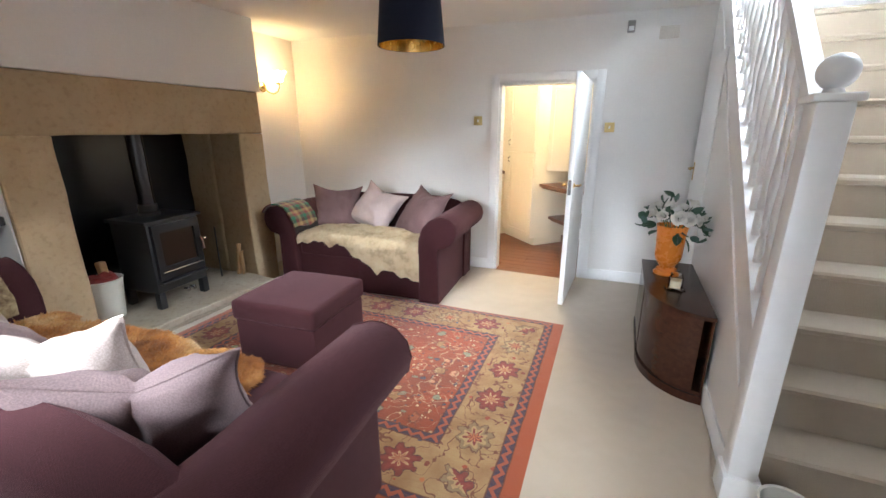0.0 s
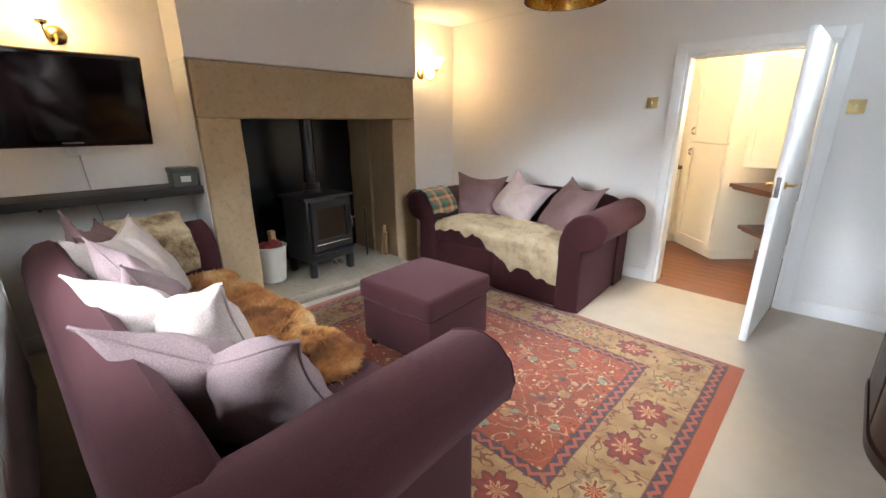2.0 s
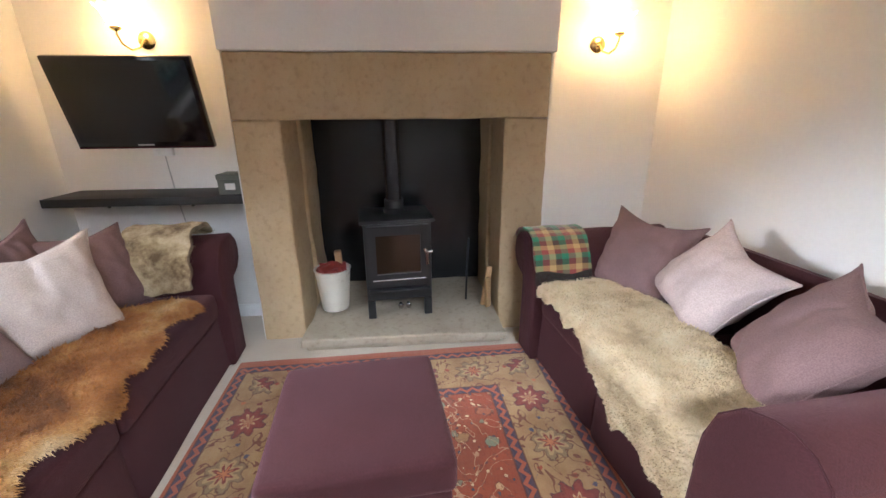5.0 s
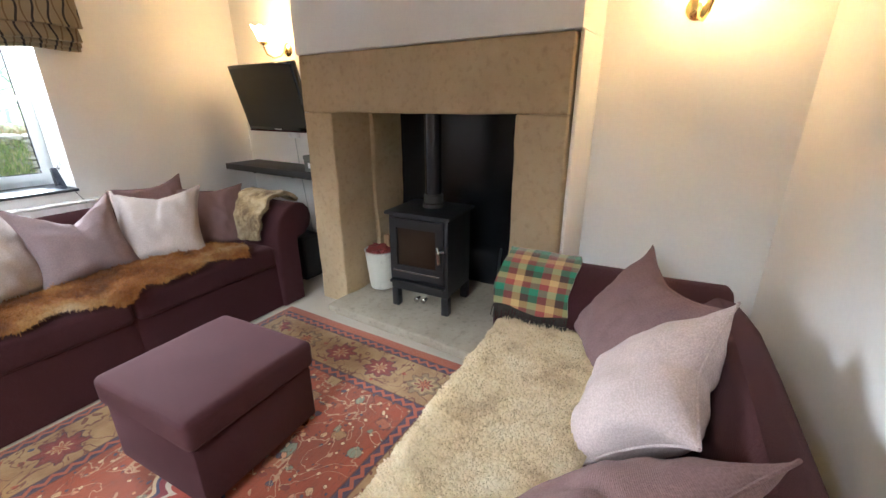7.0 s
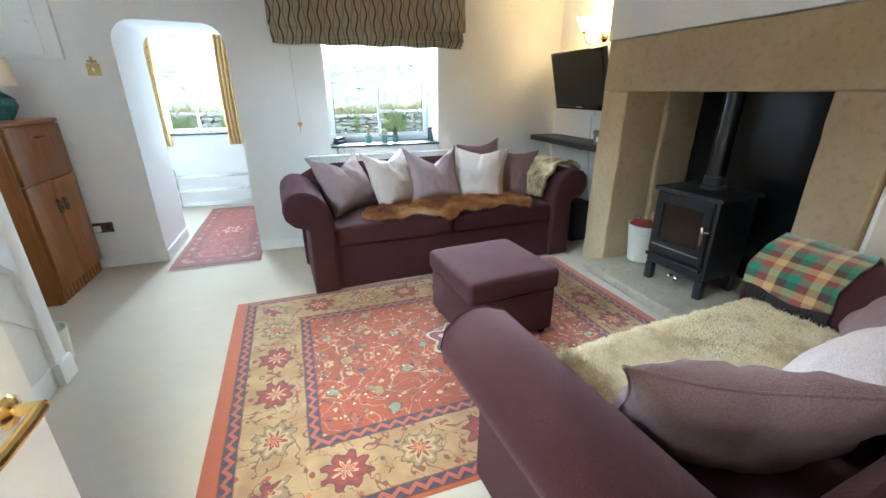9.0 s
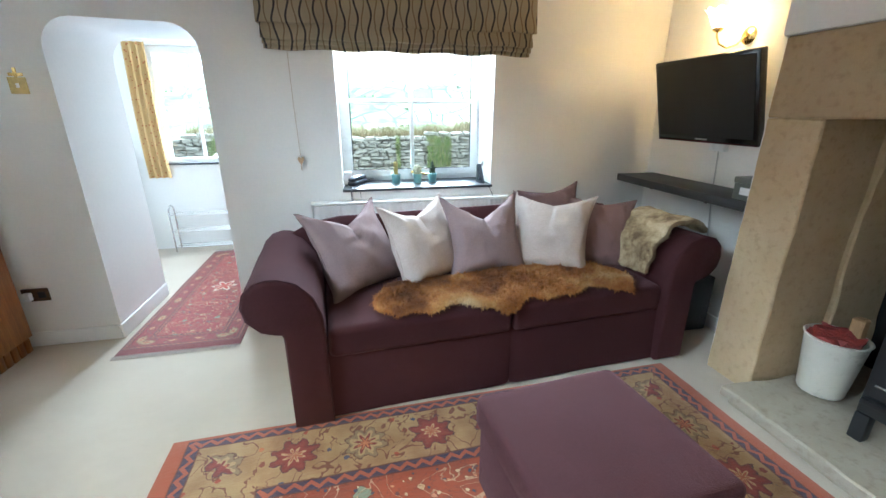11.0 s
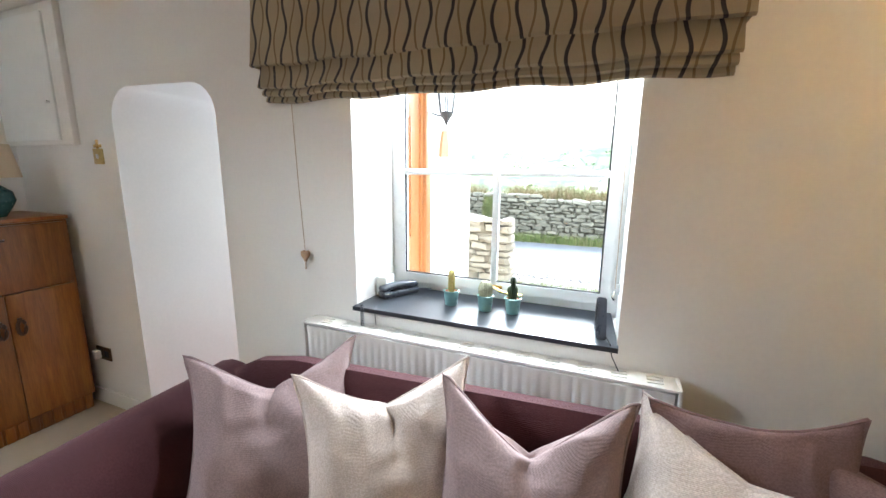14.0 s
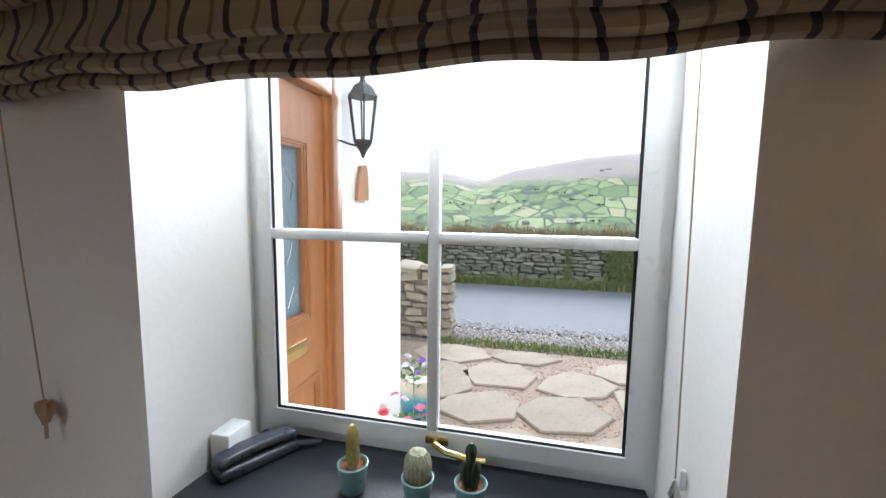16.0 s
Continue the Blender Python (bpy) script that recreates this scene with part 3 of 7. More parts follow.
def pillow(label, material, size, thick, m, chop=0.1, seed=0, group="sofa cushions"):
    """A feather cushion, pressed in at its top edge, with piping."""
    n = 40
    th = thing("cushion", label, "cushion", m, group)
    def side(s):
        def f(u, v):
            a, b = 2 * u - 1, 2 * v - 1
            pin = 0.17
            x = a * (1 - pin * (1 - abs(b) ** 2.2) * abs(a) ** 3)
            y = b * (1 - pin * (1 - abs(a) ** 2.2) * abs(b) ** 3)
            dip = 1.1 * chop * (1 - min(1, abs(a) / 0.92)) ** 1.15 * max(0, b) ** 1.6
            body = max(0, (1 - abs(a) ** 2.4)) ** 0.6 * max(0, (1 - abs(b) ** 2.4)) ** 0.6
            groove = 1 - (0.34 * math.exp(-(a / 0.26) ** 2) + 0.34 * math.exp(-(a / 0.06) ** 2)) * max(0, (b + 0.1)) ** 0.8 * min(1, chop * 9)
            z = s * thick * body * groove * (1.12 - 0.22 * b)
            p = Vector((x * size / 2, z, y * size / 2 - dip * size))
            w = noise.noise_vector(Vector((a * 2.3 + seed, b * 2.3, s))) * 0.013 + noise.noise_vector(Vector((a * 5 + seed, b * 4, s * 3))) * 0.008
            if body > 0.02:
                p += w * min(1, body * 2)
            p.z += 0.012 * noise.noise(Vector((a * 1.3, seed * 3.1, b)))
            return p
        return f
    bm = bmesh.new()
    sheet(bm, n, n, side(1))
    sheet(bm, n, n, side(-1))
    bmesh.ops.remove_doubles(bm, verts=bm.verts, dist=0.0008)
    bmesh.ops.recalc_face_normals(bm, faces=bm.faces)
    part("cover", bm, material, th, "", 60)
    f = side(1)
    ring = [f(i / 24, 1) for i in range(25)] + [f(1, 1 - i / 24) for i in range(1, 25)] + [f(1 - i / 24, 0) for i in range(1, 25)] + [f(0, i / 24) for i in range(1, 25)]
    part("piping", tube(bmesh.new(), ring, 0.0045, 6), material, th)
    return th


def lean(x, y, z, yaw, tilt, roll=0):
    return pose(x, y, z) @ pose(0, 0, 0, 0, 0, yaw) @ pose(0, 0, 0, tilt, 0, 0) @ pose(0, 0, 0, 0, roll, 0)


# front side of a cushion is +y locally; tilt > 0 leans its top back
pillow("mauve cotton cushion leaning on the plum sofa", M_LILAC, 0.55, 0.10, lean(-0.985, 0.66, 0.715, 39, 32, 0), 0.17, 1)
pillow("cream cotton cushion leaning on the plum sofa", M_CREAM, 0.54, 0.10, lean(-1.395, 0.63, 0.715, 37, 25, 0), 0.12, 2)
pillow("mauve cotton cushion with deep dent on the sofa", M_LILAC, 0.53, 0.10, lean(-1.785, 0.61, 0.725, 6, 26, 0), 0.24, 3)
pillow("cream cotton cushion leaning on the plum sofa", M_CREAM, 0.54, 0.105, lean(-2.215, 0.63, 0.715, -32, 25, 0), 0.08, 4)
pillow("mauve cushion tucked behind the cream one", M_MAUVE, 0.50, 0.08, lean(-2.59, 0.60, 0.69, -12, 26, -6), 0.02, 5)
pillow("dusky pink cushion against the sofa back", M_MAUVE, 0.44, 0.05, lean(-2.30, 0.49, 0.78, 0, 16, 6), 0.03, 6)
pillow("mauve cotton cushion on the small sofa", M_MAUVE, 0.52, 0.10, lean(-2.60, 3.53, 0.675, 212, 34, -4), 0.05, 7)
pillow("pale pink woven cushion turned on its corner", M_PINK, 0.51, 0.11, lean(-2.17, 3.64, 0.685, 186, 36, -20), 0.05, 8)
pillow("mauve cotton cushion propped against the sofa arm", M_MAUVE, 0.57, 0.10, lean(-1.635, 3.60, 0.675, 150, 36, -4), 0.05, 9)


def fur_mat(name, root, mids, tip, scale, dark=0.3):
    n = Net(name)
    big = n.noise(scale, 5, 0.65)
    c = n.ramp(big, [(0.36, root), (0.47, mids[0]), (0.56, mids[1]), (0.68, tip)])
    c = n.mix(n.math("MULTIPLY", n.noise(70, 4), dark), c, root)
    c = n.mix(n.math("MULTIPLY", n.math("POWER", n.island(), 2.0), dark * 1.6), c, root)
    v = n.scaled((60, 12, 60))
    n.bump(n.noise(6, 4, 0.6, v), 0.8, 0.01)
    return n.end(c, 0.95, Sheen_Weight=0.08, Specular_IOR_Level=0.25)


M_FUR = fur_mat("russet_hide_fur", (0.16, 0.055, 0.012, 1), ((0.46, 0.17, 0.035, 1), (0.68, 0.36, 0.11, 1)), (0.88, 0.66, 0.36, 1), 2.6, 0.3)
M_SHEEP = fur_mat("cream_sheepskin_wool", (0.55, 0.42, 0.25, 1), ((0.74, 0.60, 0.38, 1), (0.78, 0.65, 0.43, 1)), (0.84, 0.74, 0.54, 1), 8.0, 0.10)
M_FAUX = fur_mat("grey_brown_faux_fur", (0.14, 0.09, 0.045, 1), ((0.36, 0.27, 0.15, 1), (0.54, 0.43, 0.26, 1)), (0.70, 0.59, 0.40, 1), 7.0)


def skin(name, label, material, m, u0, u1, back, front, seat, edge, length, n_hair, lay, curl=0.0, bumpy=0.012):
    """A pelt lying on a seat and falling over its front edge. back(u) and front(u): how far it reaches, counted along the surface from the edge."""
    th = thing(name, label, "animal skin", m)
    def place(u, s):
        x = u0 + (u1 - u0) * u
        r = 0.045
        lift = 0.012 * math.sin(math.pi * u)
        if s < -r:
            p, nn = Vector((x, edge + s, seat + lift)), Vector((0, 0, 1))
        elif s < r * 0.57:
            a = (s + r) / r
            p, nn = Vector((x, edge - r + r * math.sin(a), seat + lift - r + r * math.cos(a))), Vector((0, math.sin(a), math.cos(a)))
        else:
            p, nn = Vector((x, edge + 0.004, seat + lift - r - (s - r * 0.57))), Vector((0, 1, 0.1))
        return p, nn
    def surf(u, v):
        b, f = back(u), front(u)
        s = b + (f - b) * v
        p, nn = place(u, s)
        rim = min(1, 8 * min(u, 1 - u, v, 1 - v))
        h = 0.010 + 0.016 * rim + bumpy * noise.noise(p * 14) * rim + 0.6 * bumpy * noise.noise(p * 33) * rim
        return p + nn * h, nn
    bm = bmesh.new()
    top = sheet(bm, 96, 56, lambda u, v: surf(u, v)[0])
    bmesh.ops.recalc_face_normals(bm, faces=bm.faces)
    part("pelt", bm, material, th, "", 80)
    rng = random.Random(len(label))
    bm = bmesh.new()
    for _ in range(n_hair):
        u, v = rng.random(), rng.random() ** 0.9
        p, nn = surf(u, v)
        way = (Vector(lay) + nn * 0.55 + Vector((rng.gauss(0, 0.4), rng.gauss(0, 0.4), rng.gauss(0, 0.3)))).normalized()
        side = way.cross(nn).normalized() * (0.0022 + 0.0016 * rng.random())
        ln = length * (0.6 + 0.7 * rng.random())
        q = p + way * ln * 0.55 + nn * curl * ln
        tip = p + way * ln - nn * ln * 0.12
        a, b_, c, d, e = (bm.verts.new(k) for k in (p - side, p + side, q + side * 0.8, q - side * 0.8, tip))
        bm.faces.new((a, b_, c, d)), bm.faces.new((d, c, e))
    tagged(part("fur", bm, material, th, "", 0), kind="stuff")
    return th


def waved(base, *terms):
    return lambda u: base + sum(a * math.sin(k * u + p) for a, k, p in terms)


def taper(f, k, to):
    return lambda u: f(u) + (to - f(u)) * max(0, abs(2 * u - 1) - k) / (1 - k)


back1, front1 = taper(waved(-0.42, (0.02, 9, 1), (0.012, 23, 0)), 0.86, -0.22), taper(waved(-0.02, (0.025, 11, 2), (0.02, 24, 0), (0.012, 47, 1)), 0.88, -0.12)
skin("russet_hide", "russet brown long-haired hide across the sofa seat", M_FUR, S1, -0.80, 0.70, back1, front1, 0.515, 0.43, 0.034, 62000, (0.25, 0.9, -0.25), 0.08, 0.018)


def front2(u):
    # the low-hanging corner and scalloped rim of the fleece, west end at u = 1
    f = 0.30 if u < 0.12 else 0.27 + 0.03 * math.sin(18 * u)
    if u > 0.34:
        f = 0.27 - (u - 0.34) * 0.9
    f = max(f, 0.035 + 0.02 * math.sin(30 * u))
    return f + 0.012 * math.sin(41 * u) + 0.008 * math.sin(77 * u)


skin("sheepskin", "cream curly sheepskin hanging over the seat front", M_SHEEP, S2, -0.70, 0.74, taper(waved(-0.50, (0.02, 8, 0), (0.01, 19, 0)), 0.9, -0.33), front2, 0.503, 0.485, 0.013, 30000, (0.0, 0.3, 0.1), 0.2, 0.012)


def plaid_mat():
    n = Net("tartan_wool")
    x, y, z = n.xyz()
    def band(s, k, w, ph):
        return n.math("LESS_THAN", n.math("FRACT", n.math("MULTIPLY_ADD", s, k, ph)), w)
    u = y
    v = n.math("ADD", x, z)
    cu = n.ramp(n.math("FRACT", n.math("MULTIPLY", u, 6.2)), [(0, rgb("157050")), (0.26, rgb("4a2a20")), (0.5, rgb("b8975e")), (0.74, rgb("8a3432"))], True)
    cv = n.ramp(n.math("FRACT", n.math("MULTIPLY", v, 6.2)), [(0, rgb("1b7a5c")), (0.26, rgb("8c3a34")), (0.5, rgb("b3925a")), (0.74, rgb("3a2a22"))], True)
    c = n.mix(0.5, cu, cv)
    w = n.noise(300, 3)
    c = n.mix(n.math("MULTIPLY", w, 0.22), c, (0.02, 0.02, 0.015, 1))
    n.bump(w, 0.6, 0.003)
    return n.end(c, 0.95, Sheen_Weight=0.4)


M_PLAID = plaid_mat()


def over_arm(bm, s, hx, arm_h, y0, y1, drop_in, drop_out, lift=0.012, n=30, rough=0.004):
    """Cloth over a rolled arm."""
    k = arm_h - 0.76
    line = [Vector((-0.18 - lift, 0.45 + k + 0.02)), Vector((-0.172 - lift, 0.56 + k)), Vector((-0.145 - lift, 0.66 + k)), Vector((-0.08, 0.735 + k + lift)), Vector((0.0, 0.762 + k + lift)), Vector((0.055, 0.765 + k + lift)), Vector((0.115, 0.742 + k + lift)), Vector((0.155 + lift, 0.70 + k)), Vector((0.165 + lift, 0.64 + k)), Vector((0.16 + lift, 0.55 + k)), Vector((0.155 + lift, 0.42 + k)), Vector((0.15 + lift, 0.30 + k))]
    ln = [0.0]
    for a, b in zip(line, line[1:]):
        ln.append(ln[-1] + (b - a).length)
    def at(d):
        d = min(max(d, 0), ln[-1] - 1e-6)
        i = max(j for j in range(len(ln)) if ln[j] <= d)
        f = (d - ln[i]) / (ln[i + 1] - ln[i])
        return line[i].lerp(line[i + 1], f)
    def f(u, v):
        e = 0.012 * math.sin(7 * v + 2) + 0.008 * math.sin(15 * u)
        p = at(drop_in + (drop_out - drop_in) * u + e)
        q = Vector((s * (hx + p.x), y0 + (y1 - y0) * v + 0.01 * math.sin(9 * u), p.y))
        return q + noise.noise_vector(q * 12) * rough
    sheet(bm, n, 18, f)
    bmesh.ops.recalc_face_normals(bm, faces=bm.faces)
    return f


throw = thing("tartan_throw", "folded green and red tartan wool throw over the arm", "throw", S2)
bm = bmesh.new()
fn = over_arm(bm, 1, 0.80, 0.775, 0.18, 0.525, 0.10, 0.58)
bmesh.ops.solidify(bm, geom=bm.faces[:], thickness=-0.012)
bmesh.ops.recalc_face_normals(bm, faces=bm.faces)
part("cloth", bm, M_PLAID, throw)
bm = bmesh.new()
rng = random.Random(4)
for i in range(92):
    v = i / 91
    p = fn(0, v) + Vector((-0.004, 0, 0))
    q = p + Vector((-0.012 + rng.gauss(0, 0.008), rng.gauss(0, 0.01), -0.05 - 0.03 * rng.random()))
    tube(bm, [p, p.lerp(q, 0.5) + Vector((-0.006, 0, 0)), q], 0.0035, 5, 0.002)
M_FRINGE = mat("dark_brown_wool_fringe", (0.030, 0.022, 0.016, 1), 0.95, 0.4, 30, 120, 0.3)
tagged(part("fringe", bm, M_FRINGE, throw, "dark knotted wool fringe"), kind="stuff")

faux = thing("fur_throw", "rolled grey-brown faux fur throw over the sofa arm", "throw", S1)
bm = bmesh.new()
fn = over_arm(bm, -1, 1.135, 0.79, -0.05, 0.33, 0.03, 0.60, 0.04, 34, 0.018)
bmesh.ops.solidify(bm, geom=bm.faces[:], thickness=-0.028)
bmesh.ops.recalc_face_normals(bm, faces=bm.faces)
part("cloth", bm, M_FAUX, faux, "", 80)
bm = bmesh.new()
for _ in range(9000):
    u, v = rng.random(), rng.random()
    p = fn(u, v)
    nn = (p - Vector((-1.06, p.y, 0.62))).normalized()
    way = (nn * 0.7 + Vector((rng.gauss(0, 0.5), rng.gauss(0, 0.5), rng.gauss(-0.2, 0.5)))).normalized()
    sd = way.orthogonal().normalized() * 0.002
    a, b_, c = bm.verts.new(p - sd), bm.verts.new(p + sd), bm.verts.new(p + way * 0.02 * (0.6 + rng.random()))
    bm.faces.new((a, b_, c))
tagged(part("fur", bm, M_FAUX, faux, "", 0), kind="stuff")

# footstool
st = thing("footstool", "square plum fabric storage footstool on the rug", "footstool", pose(-1.725, 2.01, 0.012, 0, 0, 5.5))
part("body", B(-0.285, 0.285, -0.285, 0.285, 0.045, 0.32, bevel=0.012), M_PLUM, st)
part("lid", soft_box(-0.302, 0.302, -0.302, 0.302, 0.323, 0.455, 0.03, 0.012, 10), M_PLUM, st, "padded lid")
for a in (-1, 1):
    for b in (-1, 1):
        part("foot", lathe(bmesh.new(), [(0.018, 0), (0.024, 0.01), (0.028, 0.045)], Matrix.Translation((a * 0.24, b * 0.24, 0)), 14), M_MAHOG, st, "dark turned foot")


# the large rug
def rug_mat(name, hx, hy, field, field2, border, border2, navy, edge, w1, w2, w3, k=1.0, cut=0.0):
    n = Net(name)
    x, y, z = n.xyz()
    dx = n.math("SUBTRACT", hx, n.math("ABSOLUTE", x))
    dy = n.math("SUBTRACT", hy + cut, n.math("ABSOLUTE", y))
    d = n.math("MINIMUM", dx, dy)
    wob = n.noise(7 * k, 3)
    d = n.math("ADD", d, n.math("MULTIPLY_ADD", wob, 0.012, -0.006))
    # coordinate along the edge, mirrored for symmetry
    along = n.mix(n.math("LESS_THAN", dx, dy), n.math("ABSOLUTE", x), n.math("ABSOLUTE", y))
    mid = n.math("SUBTRACT", n.math("DIVIDE", n.math("SUBTRACT", d, w1), w2), 0.5)
    def motif(vec, s, cut, r=1.0, dst=0.35):
        nn = n.t.nodes.new("ShaderNodeTexVoronoi")
        nn.inputs["Scale"].default_value, nn.inputs["Randomness"].default_value = s, r
        n.put(nn.inputs["Vector"], vec)
        wv = n.noise(s * 2.6, 3, 0.6, vec)
        dd = n.math("MULTIPLY_ADD", wv, dst, nn.outputs["Distance"])
        return n.math("LESS_THAN", dd, cut), nn.outputs["Color"], dd
    mir = n.join(n.math("ABSOLUTE", x), n.math("ABSOLUTE", y), 0.0)
    warp = n.noise(3 * k, 4)
    mirw = n.join(n.math("MULTIPLY_ADD", warp, 0.16, n.math("ABSOLUTE", x)), n.math("MULTIPLY_ADD", warp, -0.12, n.math("ABSOLUTE", y)), 0.0)
    # field with scattered flowers, leaves and stems
    c = n.mix(n.step(n.noise(2.2 * k, 4, 0.6), 0.35, 0.65), field, field2)
    for s, cut, stops, ds in ((7.5 * k, 0.47, [(0, border), (0.3, rgb("7c8a74")), (0.45, rgb("8e4a34")), (0.6, border2), (0.8, rgb("a05a3a"))], 0.42), (15 * k, 0.46, [(0, rgb("c9a679")), (0.25, rgb("3a3f55")), (0.45, rgb("c78d6a")), (0.62, rgb("7e2e24")), (0.8, rgb("7b7f6a"))], 0.4), (30 * k, 0.40, [(0, rgb("d6bd94")), (0.35, rgb("344058")), (0.6, rgb("5d3038")), (0.8, rgb("c98a5f"))], 0.3)):
        f, col, dd = motif(mirw, s, cut, 1.0, ds)
        pick = n.ramp(n.math("MULTIPLY", n.xyz(col)[0], 1.0), stops, True)
        c = n.mix(n.math("MULTIPLY", f, n.math("GREATER_THAN", n.xyz(col)[1], 0.33)), c, pick)
        ring = n.math("MULTIPLY", n.math("LESS_THAN", n.math("ABSOLUTE", n.math("SUBTRACT", dd, cut + 0.015)), 0.022), n.math("GREATER_THAN", n.xyz(col)[1], 0.33))
        c = n.mix(n.math("MULTIPLY", ring, 0.6), c, rgb("4a2620"))
    vines = n.math("ABSOLUTE", n.math("SUBTRACT", n.noise(6 * k, 2, 0.5, mir, 1.2), 0.5))
    c = n.mix(n.math("MULTIPLY", n.math("LESS_THAN", vines, 0.010), 0.6), c, rgb("cbb08a"))
    vines2 = n.math("ABSOLUTE", n.math("SUBTRACT", n.noise(14 * k, 2, 0.5, mir, 1.4), 0.5))
    c = n.mix(n.math("MULTIPLY", n.math("LESS_THAN", vines2, 0.014), 0.6), c, rgb("6a3428"))
    # central medallion
    rr = n.math("SQRT", n.math("ADD", n.math("POWER", n.math("DIVIDE", x, 1.15), 2.0), n.math("POWER", y, 2.0)))
    an = n.math("MULTIPLY", n.math("COSINE", n.math("MULTIPLY", n.math("ARCTAN2", y, x), 6.0)), 0.028)
    rr = n.math("ADD", rr, an)
    med = n.ramp(rr, [(0, rgb("b3402f")), (0.05, rgb("d8c6ae")), (0.085, rgb("8f3540")), (0.12, rgb("3b4260")), (0.135, rgb("d0b08a"))], True)
    c = n.mix(n.math("LESS_THAN", rr, 0.155 / k), c, med)
    # main border: large palmettes on cream
    bc = n.mix(n.step(n.noise(9 * k, 3), 0.35, 0.65), border, border2)
    ph = n.math("FRACT", n.math("MULTIPLY", along, 3.2 * k))
    px = n.math("SUBTRACT", ph, 0.5)
    pr = n.math("SQRT", n.math("ADD", n.math("POWER", n.math("MULTIPLY", px, 2.0), 2.0), n.math("POWER", n.math("MULTIPLY", mid, 2.0), 2.0)))
    pa = n.math("MULTIPLY", n.math("COSINE", n.math("MULTIPLY", n.math("ARCTAN2", mid, px), 8.0)), 0.10)
    pr = n.math("ADD", n.math("ADD", pr, pa), n.math("MULTIPLY_ADD", n.noise(26 * k, 3, 0.6, mir), 0.5, -0.25))
    odd = n.math("GREATER_THAN", n.math("FRACT", n.math("MULTIPLY", along, 1.6 * k)), 0.5)
    palA = n.ramp(pr, [(0, rgb("a85a3a")), (0.12, rgb("c9a67a")), (0.22, rgb("8a3430")), (0.44, rgb("7a2c2c")), (0.56, rgb("4b3038"))], True)
    palB = n.ramp(pr, [(0, rgb("c97a4a")), (0.12, rgb("7c2f2a")), (0.24, rgb("b89a6c")), (0.40, rgb("8f7a58")), (0.54, rgb("6a4a36"))], True)
    pal = n.mix(odd, palA, palB)
    f, col, dd = motif(mir, 15 * k, 0.42, 1.0, 0.45)
    bc = n.mix(n.math("MULTIPLY", f, n.math("GREATER_THAN", n.xyz(col)[1], 0.35)), bc, n.ramp(n.xyz(col)[0], [(0, rgb("a3492f")), (0.3, rgb("46506a")), (0.5, rgb("7f3b2c")), (0.7, rgb("8a8560")), (0.88, rgb("c0713f"))], True))
    vine = n.math("ABSOLUTE", n.math("SUBTRACT", n.noise(8 * k, 2, 0.5, mir, 1.0), 0.5))
    bc = n.mix(n.math("MULTIPLY", n.math("LESS_THAN", vine, 0.014), 0.9), bc, rgb("6e3a2a"))
    bc = n.mix(n.math("LESS_THAN", pr, 0.60), bc, pal)
    # guard stripes with a running zigzag
    zz = n.math("ABSOLUTE", n.math("SUBTRACT", n.math("FRACT", n.math("MULTIPLY", along, 15 * k)), 0.5))
    def guard(centre, wd):
        off = n.math("ABSOLUTE", n.math("SUBTRACT", n.math("DIVIDE", n.math("SUBTRACT", d, centre), wd), n.math("SUBTRACT", zz, 0.25)))
        g = n.mix(n.math("LESS_THAN", off, 0.20), navy, rgb("a9553c"))
        return g
    out = n.mix(n.math("LESS_THAN", d, w1 + w2 + w3), c, guard(w1 + w2 + w3 / 2, w3))
    out = n.mix(n.math("LESS_THAN", d, w1 + w2), out, bc)
    out = n.mix(n.math("LESS_THAN", d, w1), out, guard(w1 - w3 / 2, w3))
    out = n.mix(n.math("LESS_THAN", d, w1 - w3), out, edge)
    for q in (w1, w1 + w2, w1 - w3, w1 + w2 + w3):
        out = n.mix(n.math("MULTIPLY", n.math("LESS_THAN", n.math("ABSOLUTE", n.math("SUBTRACT", d, q)), 0.004), 0.7), out, rgb("5a2a22"))
    pile = n.noise(240, 3)
    abr = n.step(n.noise(12, 4, 0.6, n.scaled((1, 8, 1))), 0.35, 0.7)
    out = n.mix(n.math("MULTIPLY", abr, 0.20), out, rgb("a06a48"))
    out = n.mix(n.math("MULTIPLY", pile, 0.35), out, (0.05, 0.02, 0.015, 1))
    n.bump(n.math("ADD", pile, n.math("MULTIPLY", abr, 0.4)), 0.5, 0.004)
    return n.end(out, 0.95, Sheen_Weight=0.25)


def rug(name, label, hx, hy, material, m, thick=0.012, fringe=False):
    th = thing(name, label, "rug", m)
    bm = bmesh.new()
    def f(u, v):
        x, y = (2 * u - 1) * hx, (2 * v - 1) * hy
        e = 0.008 * noise.noise(Vector((x * 2, y * 2, 3)))
        z = thick * (0.3 if u in (0, 1) or v in (0, 1) else 1) + 0.002 * noise.noise(Vector((x * 3, y * 3, 0)))
        return Vector((x + (e if u in (0, 1) else 0), y + (e if v in (0, 1) else 0), z))
    sheet(bm, 60, 40, f)
    bmesh.ops.recalc_face_normals(bm, faces=bm.faces)
    bmesh.ops.solidify(bm, geom=bm.faces[:], thickness=0.003)
    part("woven_top", bm, material, th)
    if fringe:
        rng = random.Random(8)
        bm = bmesh.new()
        for s in (-1, 1):
            for i in range(90):
                y = -hy + 2 * hy * (i + 0.5) / 90
                tube(bm, [(s * hx, y, 0.005), (s * (hx + 0.045), y + rng.gauss(0, 0.006), 0.004)], 0.0025, 5)
        tagged(part("fringe", bm, M_CREAM, th), kind="stuff")
    return th


